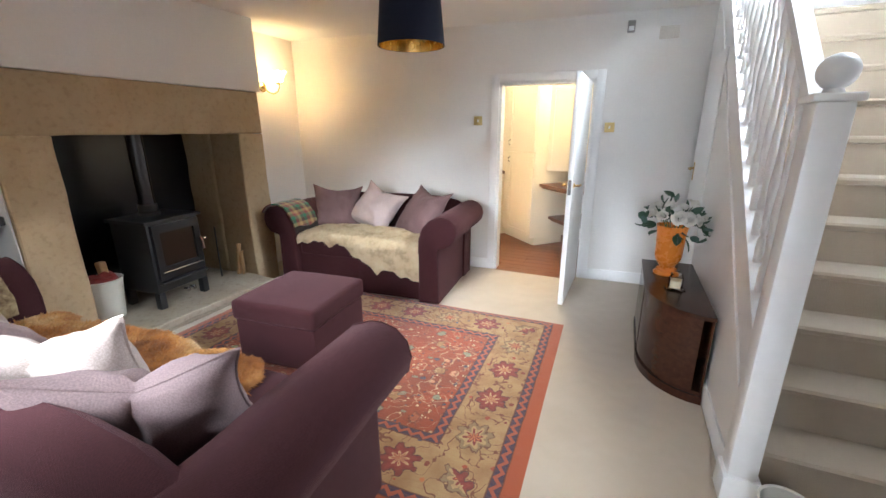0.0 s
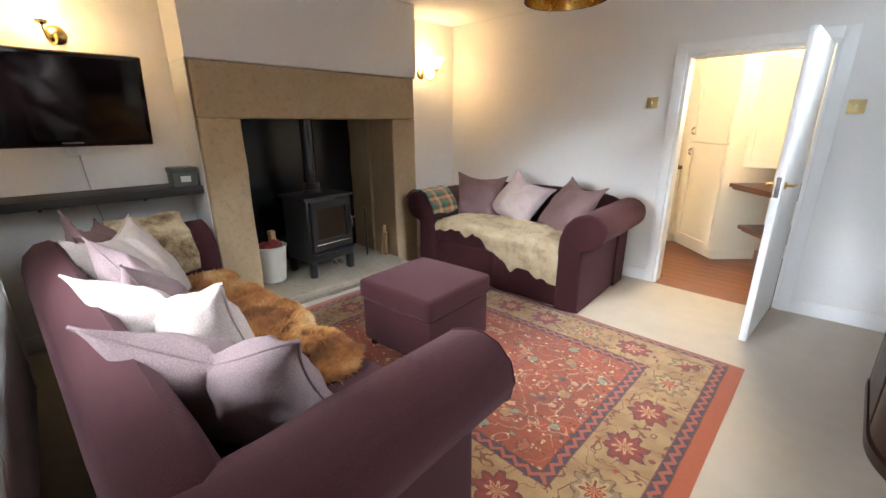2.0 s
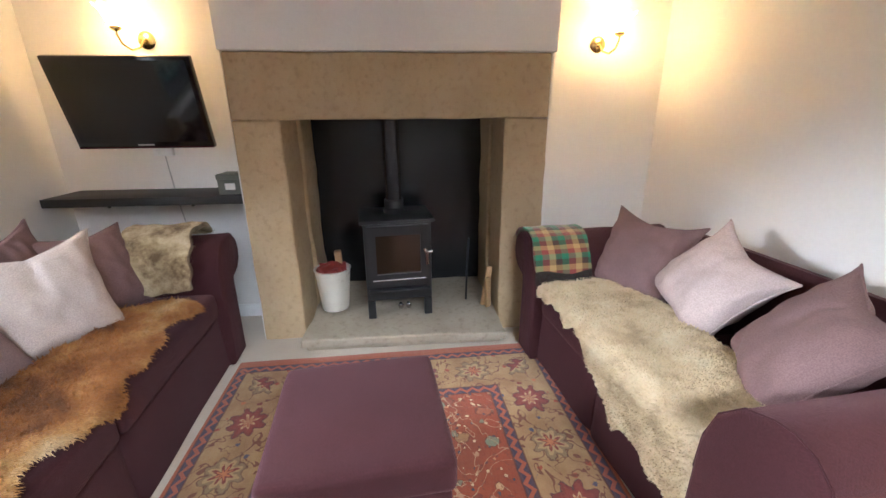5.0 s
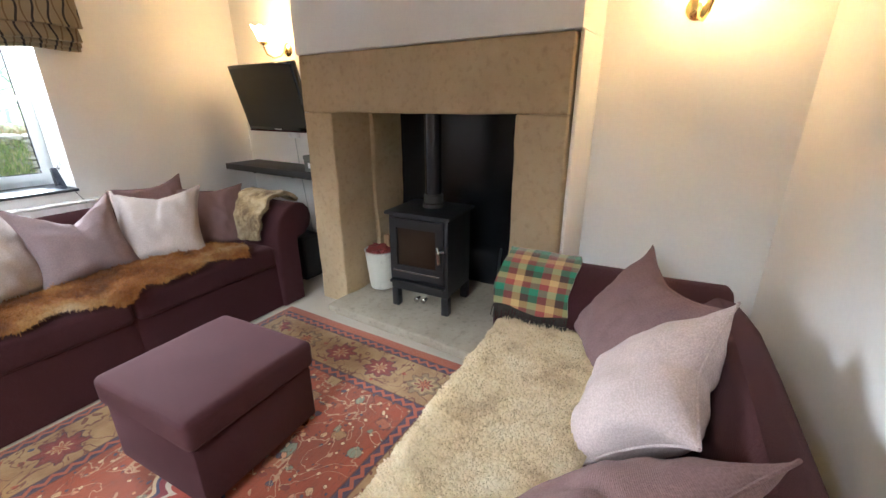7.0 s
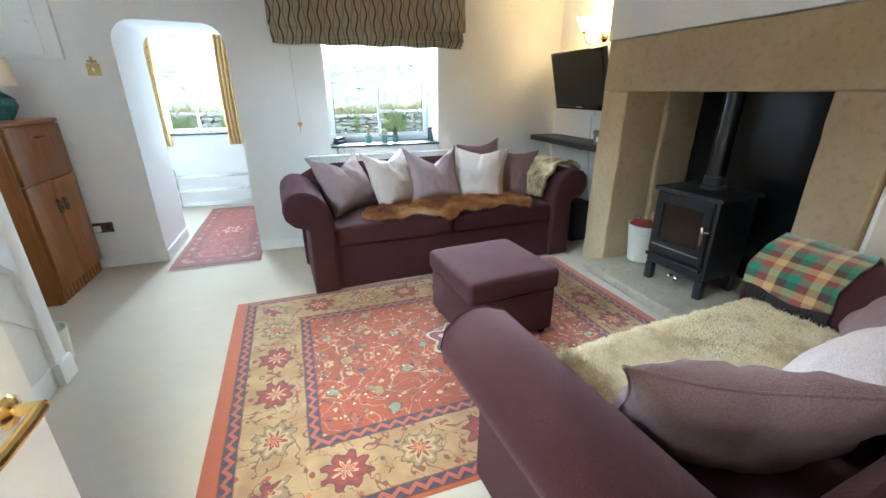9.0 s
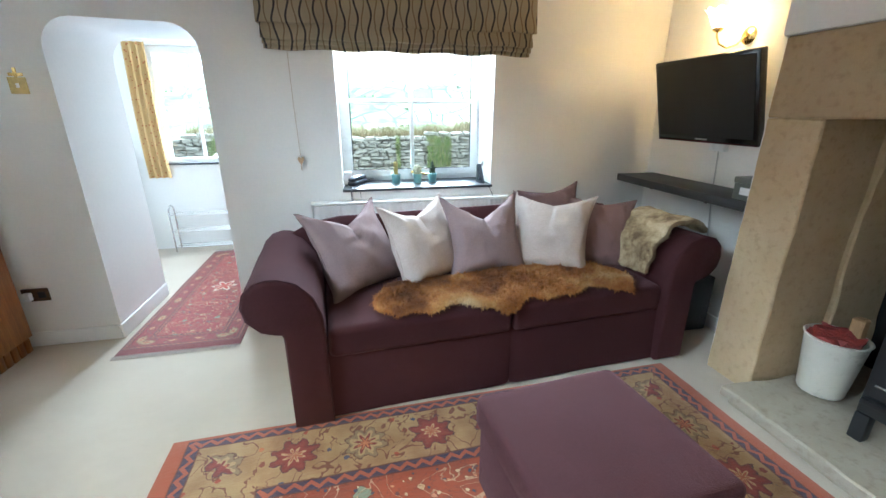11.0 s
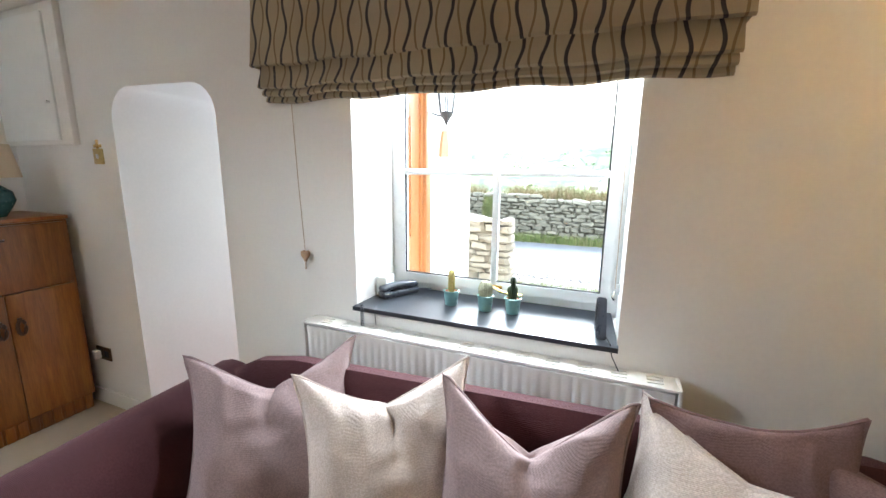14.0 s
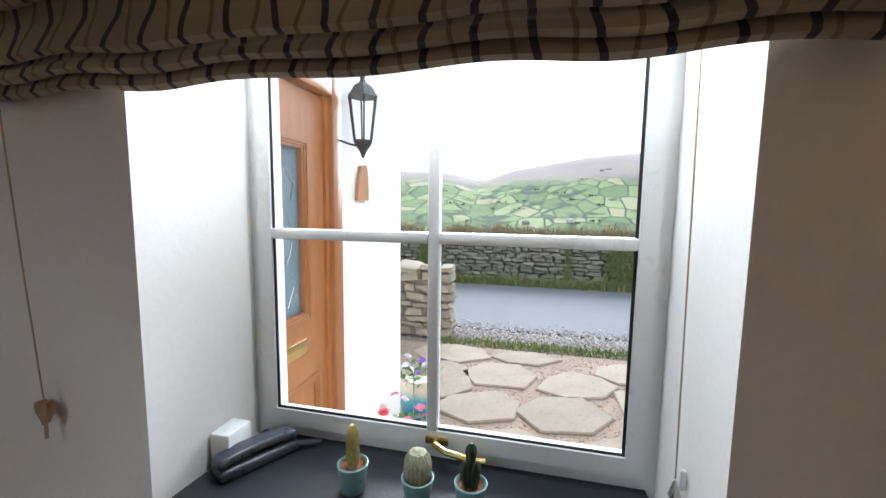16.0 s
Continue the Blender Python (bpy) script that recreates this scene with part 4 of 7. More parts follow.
RX = (-2.80 - 0.135) / 2
M_RUG = rug_mat("rust_oriental_rug", 1.335, 0.945, rgb("a9461f"), rgb("843a20"), rgb("b49566"), rgb("9c784c"), rgb("37304a"), rgb("ac5026"), 0.13, 0.29, 0.055, 1.0, 0.055)
rug("oriental_rug", "large rust-red oriental wool rug with floral border", 1.335, 0.945, M_RUG, pose(RX, 2.122, 0, 0, 0, 1.7))
M_RUN = rug_mat("crimson_runner_rug", 1.0, 0.38, rgb("8a1f24"), rgb("9c2a2a"), rgb("7c1a24"), rgb("8d2a2e"), rgb("2a1c2e"), rgb("6e1620"), 0.05, 0.09, 0.025, 2.0)
rug("runner_rug", "crimson oriental runner with pale fringe in the archway", 1.04, 0.37, M_RUN, pose(0.18, -0.68, 0, 0, 0, 90), 0.008, True)


# stove on the hearth
stove = thing("wood_stove", "black cast-iron wood stove with glass door on hearth", "stove", pose(-3.10, 2.13, 0.118, 0, 0, 6) @ Matrix.Diagonal((0.95, 0.90, 0.97, 1)))
part("body", B(-0.40, 0.0, -0.25, 0.25, 0.12, 0.69, bevel=0.012), M_IRON, stove)
part("top_plate", B(-0.42, 0.025, -0.275, 0.275, 0.69, 0.715, bevel=0.008), M_IRON, stove)
for a in (-0.37, -0.03):
    for b in (-0.22, 0.22):
        part("leg", B(a - 0.03, a + 0.03, b - 0.03, b + 0.03, -0.02, 0.12, bevel=0.008), M_IRON, stove)
UPX = Matrix(((0, 0, 1, 0), (1, 0, 0, 0), (0, 1, 0, 0), (0, 0, 0, 1)))  # (u, v, w) to (y, z, x)
door = part("door", prism(bmesh.new(), [(-0.225, 0.235), (0.225, 0.235), (0.225, 0.675), (-0.225, 0.675)], Matrix.Translation((0.001, 0, 0)) @ UPX, 0.03, [[(-0.165, 0.33), (0.165, 0.33), (0.165, 0.61), (-0.165, 0.61)]]), M_IRON, stove, "framed stove door")
M_SOOT = Net("sooty_stove_glass").end((0.035, 0.022, 0.014, 1), 0.06)
part("glass", B(0.004, 0.012, -0.165, 0.165, 0.33, 0.61), M_SOOT, door, "smoked glass with brown soot")
bm = tube(bmesh.new(), [(0.03, 0.205, 0.48), (0.06, 0.205, 0.48)], 0.012)
tube(bm, [(0.06, 0.19, 0.515), (0.065, 0.205, 0.48), (0.06, 0.207, 0.40)], 0.013)
tube(bm, [(0.055, 0.205, 0.485), (0.055, 0.25, 0.49)], 0.009)
part("handle", bm, M_STEEL, door, "polished steel door handle")
part("log_guard", tube(bmesh.new(), [(0.035, -0.2, 0.29), (0.035, 0.2, 0.29)], 0.006), M_STEEL, door)
part("ash_lip", B(0.0, 0.05, -0.23, 0.23, 0.19, 0.215, bevel=0.006), M_IRON, stove)
for y in (0.0, 0.06):
    part("air_knob", lathe(bmesh.new(), [(0.012, 0), (0.012, 0.03), (0.02, 0.034), (0.02, 0.05), (0.012, 0.055)], Matrix.Translation((-0.01, y, 0.085)) @ pose(0, 0, 0, 0, 90), 14), M_STEEL, stove, "chrome air control knob")
flue = part("flue_pipe", lathe(bmesh.new(), [(0.062, 0.71), (0.062, 1.5)], Matrix.Translation((-0.25, 0, 0)), 28), M_FLUE, stove, "glossy black enamel flue pipe")
part("flue_collar", lathe(bmesh.new(), [(0.085, 0.71), (0.085, 0.74), (0.075, 0.75), (0.075, 0.80), (0.066, 0.81)], Matrix.Translation((-0.25, 0, 0)), 28), M_IRON, flue)

M_BUCKET = mat("cream_enamel", (0.66, 0.63, 0.55, 1), 0.3, 0.05, 6, 40, 0.03)
M_NET = mat("red_netting", (0.22, 0.03, 0.025, 1), 0.6, 0.4, 30, 90, 0.6, 0.01)
M_LOG = wood_mat("split_pine", (0.34, 0.20, 0.09, 1), (0.48, 0.31, 0.16, 1), 0.7, "Z", 2)
bk = thing("bucket", "cream enamel bucket with kindling beside the stove", "bucket", pose(-3.27, 1.65, 0.118) @ Matrix.Scale(1.17, 4))
part("pail", lathe(bmesh.new(), [(0.0, 0.004), (0.078, 0.0), (0.082, 0.01), (0.106, 0.255), (0.112, 0.262), (0.106, 0.266), (0.098, 0.255), (0.074, 0.02), (0.0, 0.018)], None, 30), M_BUCKET, bk)
bm = bmesh.new()
bmesh.ops.create_icosphere(bm, subdivisions=3, radius=0.09, matrix=pose(0, -0.01, 0.25) @ Matrix.Diagonal((1.05, 1.05, 0.42, 1)))
for v in bm.verts:
    v.co += noise.noise_vector(v.co * 28) * 0.03
single("kindling_net", bm, M_NET, "red net of kindling heaped in the bucket", "firewood", pose(-3.27, 1.65, 0.118) @ Matrix.Scale(1.17, 4))
single("log", rough_block(-0.03, 0.03, -0.025, 0.025, 0, 0.36, 0.006, 0.05, 6), M_LOG, "split pine log standing upright in the bucket", "log", pose(-3.30, 1.71, 0.18, 3, -4, 10))
tools = thing("kindling", "pale split kindling slats leaning in the fireplace", "kindling", pose(-3.2, 2.735, 0.118))
part("slat", B(-0.012, 0.012, -0.02, 0.02, 0, 0.3, bevel=0.002), M_LOG, tools).matrix_local = pose(0, 0, 0, -8, 0, 10)
part("slat", B(-0.012, 0.012, -0.02, 0.02, 0, 0.24, bevel=0.002), M_LOG, tools).matrix_local = pose(0.03, 0.03, 0, 6, 4, 30)
single("poker", tube(bmesh.new(), [(0, 0, 0), (0, 0.01, 0.3), (0, 0.02, 0.48)], 0.007), M_IRON, "black iron poker leaning beside the stove", "poker", pose(-3.3, 2.62, 0.118, 0, -3))

# television, shelf and box in the alcove
M_SCREEN = Net("black_screen").end((0.006, 0.006, 0.007, 1), 0.08)
M_BEZEL = mat("glossy_black_bezel", (0.010, 0.006, 0.008, 1), 0.15, 0.1, 5, 40, 0.0)
tv = thing("television", "flat black television tilted down on a wall bracket", "television", pose(-3.225, 0.578, 1.53) @ pose(0, 0, 0, 0, 14, 0))
part("casing", B(-0.045, 0.0, -0.405, 0.405, -0.268, 0.268, bevel=0.008), M_BEZEL, tv)
part("screen", B(0.0005, 0.003, -0.378, 0.378, -0.225, 0.245), M_SCREEN, tv, "dark glossy screen")
part("bezel_strip", B(0.0005, 0.004, -0.40, 0.40, -0.264, -0.255), mat("dark_red_bezel", (0.06, 0.012, 0.02, 1), 0.2, 0.1, 5, 40, 0), tv)
part("logo_bar", B(0.0005, 0.0035, -0.05, 0.05, -0.247, -0.237), M_STEEL, tv, "small silver badge")
part("bracket", B(-0.20, -0.045, -0.08, 0.08, -0.1, 0.1, bevel=0.01), M_BLACK, tv)
sh = thing("wall_shelf", "floating black-brown wood shelf below the television", "shelf")
part("board", B(WX, -3.10, 0.0, 1.188, 0.94, 0.992, bevel=0.003), M_SHELF, sh)
for y in (0.35, 0.85):
    part("fixing", lathe(bmesh.new(), [(0.008, 0), (0.01, 0.012)], Matrix.Translation((-3.15, y, 0.923)), 10), M_BLACK, sh)
M_TIN = mat("grey_green_tin", (0.12, 0.125, 0.105, 1), 0.45, 0.1, 8, 50, 0.05)
bx = thing("storage_box", "small grey-green tin box with label on shelf", "box", pose(-3.22, 1.10, 0.993))
part("body", B(-0.08, 0.08, -0.075, 0.075, 0, 0.09, bevel=0.004), M_TIN, bx)
part("lid", B(-0.085, 0.085, -0.08, 0.08, 0.09, 0.125, bevel=0.006), M_TIN, bx)
part("label_plate", B(0.0805, 0.083, -0.03, 0.03, 0.03, 0.07), M_TRIM, bx, "white paper label")
M_CABLE = mat("grey_cable", (0.45, 0.45, 0.44, 1), 0.5, 0.1, 5, 40, 0)
sc = thing("tv_socket", "white wall socket with cable under the television", "socket")
part("plate", B(WX, WX + 0.035, 0.54, 0.66, 1.215, 1.265, bevel=0.004), M_UPVC, sc)
part("cable", tube(bmesh.new(), [(WX + 0.012, 0.6, 1.215), (WX + 0.008, 0.605, 1.1), (WX + 0.008, 0.62, 0.9), (WX + 0.008, 0.66, 0.6), (WX + 0.01, 0.70, 0.3)], 0.004, 8), M_CABLE, sc)
sub = thing("loudspeaker", "black box loudspeaker on the carpet by the sofa", "loudspeaker", pose(-3.27, 0.70, 0))
part("cabinet", B(-0.10, 0.10, -0.14, 0.14, 0.004, 0.40, bevel=0.006), M_BLACK, sub)
part("grille", B(-0.085, 0.085, 0.141, 0.148, 0.05, 0.37, bevel=0.004), M_SHELF, sub)


# wall lamps
def lamp_glass():
    n = Net("frosted_lamp_glass")
    n.t.nodes.remove(n.p)
    tr = n.t.nodes.new("ShaderNodeBsdfTranslucent")
    tr.inputs["Color"].default_value = (0.9, 0.8, 0.62, 1)
    em = n.t.nodes.new("ShaderNodeEmission")
    em.inputs["Color"].default_value, em.inputs["Strength"].default_value = (1.0, 0.62, 0.25, 1), 2.6
    ad = n.t.nodes.new("ShaderNodeAddShader")
    n.t.links.new(tr.outputs[0], ad.inputs[0]), n.t.links.new(em.outputs[0], ad.inputs[1])
    n.t.links.new(ad.outputs[0], n.t.nodes["Material Output"].inputs["Surface"])
    return n.m


M_LAMP = lamp_glass()


def wall_lamp(y, z, s):
    th = thing("wall_lamp", "lit brass wall lamp with frosted tulip glass shade", "lamp", pose(WX, y, z), "alcove wall lamps")
    part("backplate", lathe(bmesh.new(), [(0.05, 0), (0.052, 0.006), (0.04, 0.014), (0.018, 0.02), (0.018, 0.035)], pose(0, 0, 0, 0, 90), 24), M_BRASS, th)
    pts = [(0.03, 0, 0), (0.07, 0.01 * s, -0.05), (0.12, 0.03 * s, -0.07), (0.165, 0.05 * s, -0.045), (0.18, 0.06 * s, 0.0), (0.18, 0.06 * s, 0.03)]
    part("arm", tube(bmesh.new(), pts, 0.006, 10), M_BRASS, th, "curved brass arm")
    part("cup", lathe(bmesh.new(), [(0.012, 0.02), (0.028, 0.03), (0.03, 0.045), (0.02, 0.05)], pose(0.18, 0.06 * s, 0), 20), M_BRASS, th)
    bm = bmesh.new()
    seg, rows = 40, [(0.028, 0.045), (0.036, 0.06), (0.046, 0.085), (0.056, 0.11), (0.068, 0.13), (0.084, 0.145)]
    vr = []
    for i, (r, h) in enumerate(rows):
        k = max(0, i - 2) / 3
        vr.append([bm.verts.new((0.18 + r * (1 + 0.09 * k * math.cos(8 * a)) * math.cos(a), 0.06 * s + r * (1 + 0.09 * k * math.cos(8 * a)) * math.sin(a), h + 0.008 * k * math.cos(8 * a))) for a in [2 * math.pi * j / seg for j in range(seg)]])
    for a, b in zip(vr, vr[1:]):
        for j in range(seg):
            bm.faces.new((a[j], a[(j + 1) % seg], b[(j + 1) % seg], b[j]))
    part("shade", bm, M_LAMP, th, "frosted glass tulip shade")
    return th


wall_lamp(0.635, 1.91, -1)
wall_lamp(3.515, 1.90, 1)

# pendant
M_SHADE = fabric("navy_shade_fabric", (0.012, 0.014, 0.028, 1), 800)
M_GOLD = mat("gold_shade_lining", (0.75, 0.50, 0.14, 1), 0.25, 0.1, 9, 50, 0.15, 0.004, 1.0)
pd = thing("pendant_lamp", "navy drum pendant shade with shiny gold lining", "lamp", pose(-0.87, 2.02, 1.85))
part("shade", lathe(bmesh.new(), [(0.160, 0), (0.162, 0), (0.142, 0.22), (0.140, 0.22), (0.160, 0.002)], None, 48, False), M_SHADE, pd)
part("lining", lathe(bmesh.new(), [(0.1585, 0.001), (0.1385, 0.219)], None, 48, False), M_GOLD, pd, "gold foil lining")
part("flex", tube(bmesh.new(), [(0, 0, 0.12), (0, 0, CEIL - 1.85)], 0.004, 8), M_TRIM, pd)
part("bulb_holder", lathe(bmesh.new(), [(0.018, 0.06), (0.02, 0.12), (0.012, 0.13)], None, 16), M_TRIM, pd)
part("ceiling_rose", lathe(bmesh.new(), [(0.05, CEIL - 1.87), (0.045, CEIL - 1.855), (0.05, CEIL - 1.851)], None, 24), M_TRIM, pd)


# blind over the window
def blind_mat():
    n = Net("striped_linen")
    x, y, z = n.xyz()
    c = n.mix(n.step(n.noise(4, 4), 0.3, 0.7), (0.33, 0.26, 0.165, 1), (0.42, 0.34, 0.225, 1))
    def lines(k, ph, amp, fq, wd, col, c):
        wv = n.math("MULTIPLY", n.math("SINE", n.math("MULTIPLY_ADD", z, fq, n.math("MULTIPLY", n.math("FLOOR", n.math("MULTIPLY_ADD", x, k, ph)), 0.7))), amp)
        f = n.math("ABSOLUTE", n.math("SUBTRACT", n.math("FRACT", n.math("ADD", n.math("MULTIPLY_ADD", x, k, ph), wv)), 0.5))
        return n.mix(n.math("LESS_THAN", f, wd), c, col)
    c = lines(13, 0.05, 0.12, 27, 0.05, rgb("7a6547"), c)
    c = lines(13, 0.55, 0.14, 31, 0.075, rgb("1a1a28"), c)
    w = n.noise(350, 3)
    c = n.mix(n.math("MULTIPLY", w, 0.3), c, (0.10, 0.08, 0.05, 1))
    n.bump(w, 0.4, 0.002)
    return n.end(c, 0.9, Sheen_Weight=0.2)


M_BLIND = blind_mat()
bl = thing("roman_blind", "raised linen roman blind with wavy dark stripes", "blind")
bx0, bx1 = -2.225, -0.52


def fold(zt, zb, y0, yb, tuck, wob=0.004, dx=0.0):
    bm = bmesh.new()
    line = [(y0, zt), (y0 + 0.006, zt - (zt - zb) * 0.5), (yb, zb + 0.02), (yb + 0.004, zb + 0.006), (yb - 0.008, zb), (yb - 0.022, zb + 0.006), (yb - 0.03, zb + tuck)]
    def f(u, v):
        i = min(int(v * 6), 5)
        a = v * 6 - i
        y = line[i][0] + (line[i + 1][0] - line[i][0]) * a
        z = line[i][1] + (line[i + 1][1] - line[i][1]) * a
        x = bx0 + dx + (bx1 - bx0 - 2 * dx) * u
        s = v if v < 0.7 else 0.7
        return Vector((x, y + wob * math.sin(23 * x + 5 * zb) * s, z + wob * 1.5 * math.sin(17 * x + 9 * zb) * s))
    sheet(bm, 90, 24, f)
    bmesh.ops.recalc_face_normals(bm, faces=bm.faces)
    bmesh.ops.solidify(bm, geom=bm.faces[:], thickness=0.003)
    return bm


part("panel", fold(CEIL - 0.03, 1.945, SY + 0.075, SY + 0.105, 0.05), M_BLIND, bl, "", 50)
part("fold", fold(1.99, 1.865, SY + 0.06, SY + 0.082, 0.04, 0.004, 0.012), M_BLIND, bl, "", 50)
part("fold", fold(1.90, 1.838, SY + 0.045, SY + 0.062, 0.03, 0.005, 0.015), M_BLIND, bl, "", 50)
part("fold", fold(1.88, 1.815, SY + 0.03, SY + 0.044, 0.03, 0.005, 0.018), M_BLIND, bl, "", 50)
part("return", B(bx1 - 0.004, bx1, SY + 0.002, SY + 0.078, 1.95, CEIL - 0.03), M_BLIND, bl)
part("return", B(bx0, bx0 + 0.004, SY + 0.002, SY + 0.078, 1.95, CEIL - 0.03), M_BLIND, bl)
part("batten", B(bx0 + 0.006, bx1 - 0.006, SY, SY + 0.072, CEIL - 0.028, CEIL - 0.004), M_TRIM, bl)
M_CORD = mat("pale_cord", (0.45, 0.36, 0.27, 1), 0.8, 0.1, 9, 90, 0.1)
M_HEART = mat("pale_carved_wood", (0.42, 0.27, 0.15, 1), 0.6, 0.25, 25, 90, 0.2)
cord = thing("heart_pull", "blind cord with a small wooden heart pull", "cord")
part("string", tube(bmesh.new(), [(-0.665, SY + 0.045, 1.95), (-0.668, SY + 0.03, 1.5), (-0.676, SY + 0.02, 1.19)], 0.0018, 6), M_CORD, cord)
hpts = [(0.016 * math.sin(a) ** 3 * 1.25, (13 * math.cos(a) - 5 * math.cos(2 * a) - 2 * math.cos(3 * a) - math.cos(4 * a)) * 0.0018) for a in [2 * math.pi * i / 28 for i in range(28)]]
part("heart", prism(bmesh.new(), hpts, Matrix.Translation((-0.676, SY + 0.027, 1.165)) @ UPY, 0.016), M_HEART, cord, "carved wooden heart")
part("tassel", tube(bmesh.new(), [(-0.676, SY + 0.02, 1.14), (-0.675, SY + 0.02, 1.10)], 0.004, 6), M_CORD, cord)
cl = thing("blind_cleat", "white cleat with a chrome toggle in the reveal", "cleat")
part("string", tube(bmesh.new(), [(-1.955, -0.06, 2.08), (-1.962, -0.055, 1.5), (-1.966, -0.05, 1.12)], 0.0016, 6), M_CORD, cl)
part("toggle", lathe(bmesh.new(), [(0.004, 0), (0.011, 0.012), (0.006, 0.03), (0.003, 0.04)], pose(-1.966, -0.05, 1.075), 14), M_STEEL, cl)
part("hook", B(-1.983, -1.972, -0.055, -0.045, 1.10, 1.14, bevel=0.003), M_UPVC, cl)

# radiator
M_RAD = mat("white_radiator_enamel", (0.78, 0.76, 0.73, 1), 0.4, 0.03, 3, 40, 0.02)
rd = thing("radiator", "white panel radiator under the window behind sofa", "radiator")
rx0, rx1 = -2.18, -0.71
bm = bmesh.new()
def flute(u, v):
    x = rx0 + 0.02 + (rx1 - rx0 - 0.04) * u
    ph = (x * 1 / 0.034) % 1.0
    d = 0.005 * max(0, min(1, 3 * (0.5 - abs(ph - 0.5)) - 0.35)) * min(1, 12 * min(v, 1 - v))
    return Vector((x, SY + 0.100 - d, 0.34 + 0.53 * v))
sheet(bm, 430, 10, flute)
bmesh.ops.recalc_face_normals(bm, faces=bm.faces)
part("front_panel", bm, M_RAD, rd, "fluted front panel", 40)
part("back_panel", B(rx0 + 0.02, rx1 - 0.02, SY + 0.012, SY + 0.03, 0.34, 0.87), M_RAD, rd)
for x in (rx0, rx1 - 0.012):
    part("side_cover", B(x, x + 0.012, SY + 0.01, SY + 0.104, 0.33, 0.888, bevel=0.003), M_RAD, rd)
x = rx0 + 0.05
holes = []
while x < rx1 - 0.08:
    for k in range(3):
        a = SY + 0.026 + k * 0.022
        holes.append([(x, a), (x + 0.05, a + 0.004), (x + 0.05, a + 0.013), (x, a + 0.009)])
    x += 0.108
part("top_grille", prism(bmesh.new(), [(rx0 + 0.012, SY + 0.01), (rx1 - 0.012, SY + 0.01), (rx1 - 0.012, SY + 0.103), (rx0 + 0.012, SY + 0.103)], Matrix.Translation((0, 0, 0.878)), 0.008, holes), M_RAD, rd, "slotted top grille")
part("convector", B(rx0 + 0.02, rx1 - 0.02, SY + 0.031, SY + 0.088, 0.40, 0.862), M_RAD, rd)
for z in (0.45, 0.75):
    part("bracket", B(-1.5, -1.4, SY, SY + 0.012, z, z + 0.05), M_RAD, rd)

# things on the sill
SZ = Z0 + 0.018
M_POT = mat("teal_glazed_pot", (0.19, 0.36, 0.36, 1), 0.3, 0.08, 12, 60, 0.03)
M_TERRA = mat("terracotta_soil", (0.16, 0.06, 0.03, 1), 0.9, 0.3, 40, 160, 0.6)
M_CACT1 = mat("golden_cactus", (0.42, 0.36, 0.10, 1), 0.7, 0.3, 60, 300, 0.8, 0.004)
M_CACT2 = mat("pale_spined_cactus", (0.42, 0.43, 0.30, 1), 0.8, 0.35, 80, 300, 0.8, 0.004)
M_CACT3 = mat("dark_green_cactus", (0.035, 0.06, 0.025, 1), 0.55, 0.3, 40, 200, 0.4)
M_SPINE = mat("cream_spines", (0.6, 0.55, 0.4, 1), 0.6, 0.1, 9, 60, 0)


def pot(x, y, label, build):
    th = thing("cactus", label, "pot plant", pose(x, y, SZ), "cacti on the window sill")
    part("pot", lathe(bmesh.new(), [(0.0, 0.001), (0.025, 0.0), (0.027, 0.004), (0.034, 0.064), (0.036, 0.066), (0.033, 0.068), (0.030, 0.058), (0.0, 0.057)], None, 28), M_POT, th, "small teal glazed pot")
    part("inner_rim", lathe(bmesh.new(), [(0.0, 0.058), (0.025, 0.0585), (0.029, 0.064), (0.0295, 0.058)], None, 24), M_TERRA, th)
    build(th)


def spines(th, f, n, ln, seed):
    rng = random.Random(seed)
    bm = bmesh.new()
    for _ in range(n):
        p, q = f(rng)
        s = q.orthogonal().normalized() * 0.0004
        tip = p + (q + Vector((rng.gauss(0, 0.4), rng.gauss(0, 0.4), rng.gauss(0, 0.4)))).normalized() * ln
        bm.faces.new([bm.verts.new(k) for k in (p - s, p + s, tip)])
    tagged(part("spines", bm, M_SPINE, th, "", 0), kind="stuff")


def ribbed(prof, ribs, deep, seg=48):
    bm = bmesh.new()
    vr = [[bm.verts.new((r * (1 + deep * math.cos(ribs * a)) * math.cos(a), r * (1 + deep * math.cos(ribs * a)) * math.sin(a), z)) for a in [2 * math.pi * j / seg for j in range(seg)]] for r, z in prof]
    for a, b in zip(vr, vr[1:]):
        for j in range(seg):
            bm.faces.new((a[j], a[(j + 1) % seg], b[(j + 1) % seg], b[j]))
    bm.faces.new(vr[-1])
    return bm


def cactus_a(th):
    part("stem", ribbed([(0.011, 0.055), (0.0135, 0.075), (0.0135, 0.13), (0.011, 0.15), (0.005, 0.158)], 12, 0.10), M_CACT1, th)
    def f(r):
        a, z = r.random() * 6.283, 0.06 + 0.09 * r.random()
        q = Vector((math.cos(a), math.sin(a), 0.2))
        return Vector((0.013 * q.x, 0.013 * q.y, z)), q
    spines(th, f, 900, 0.006, 1)


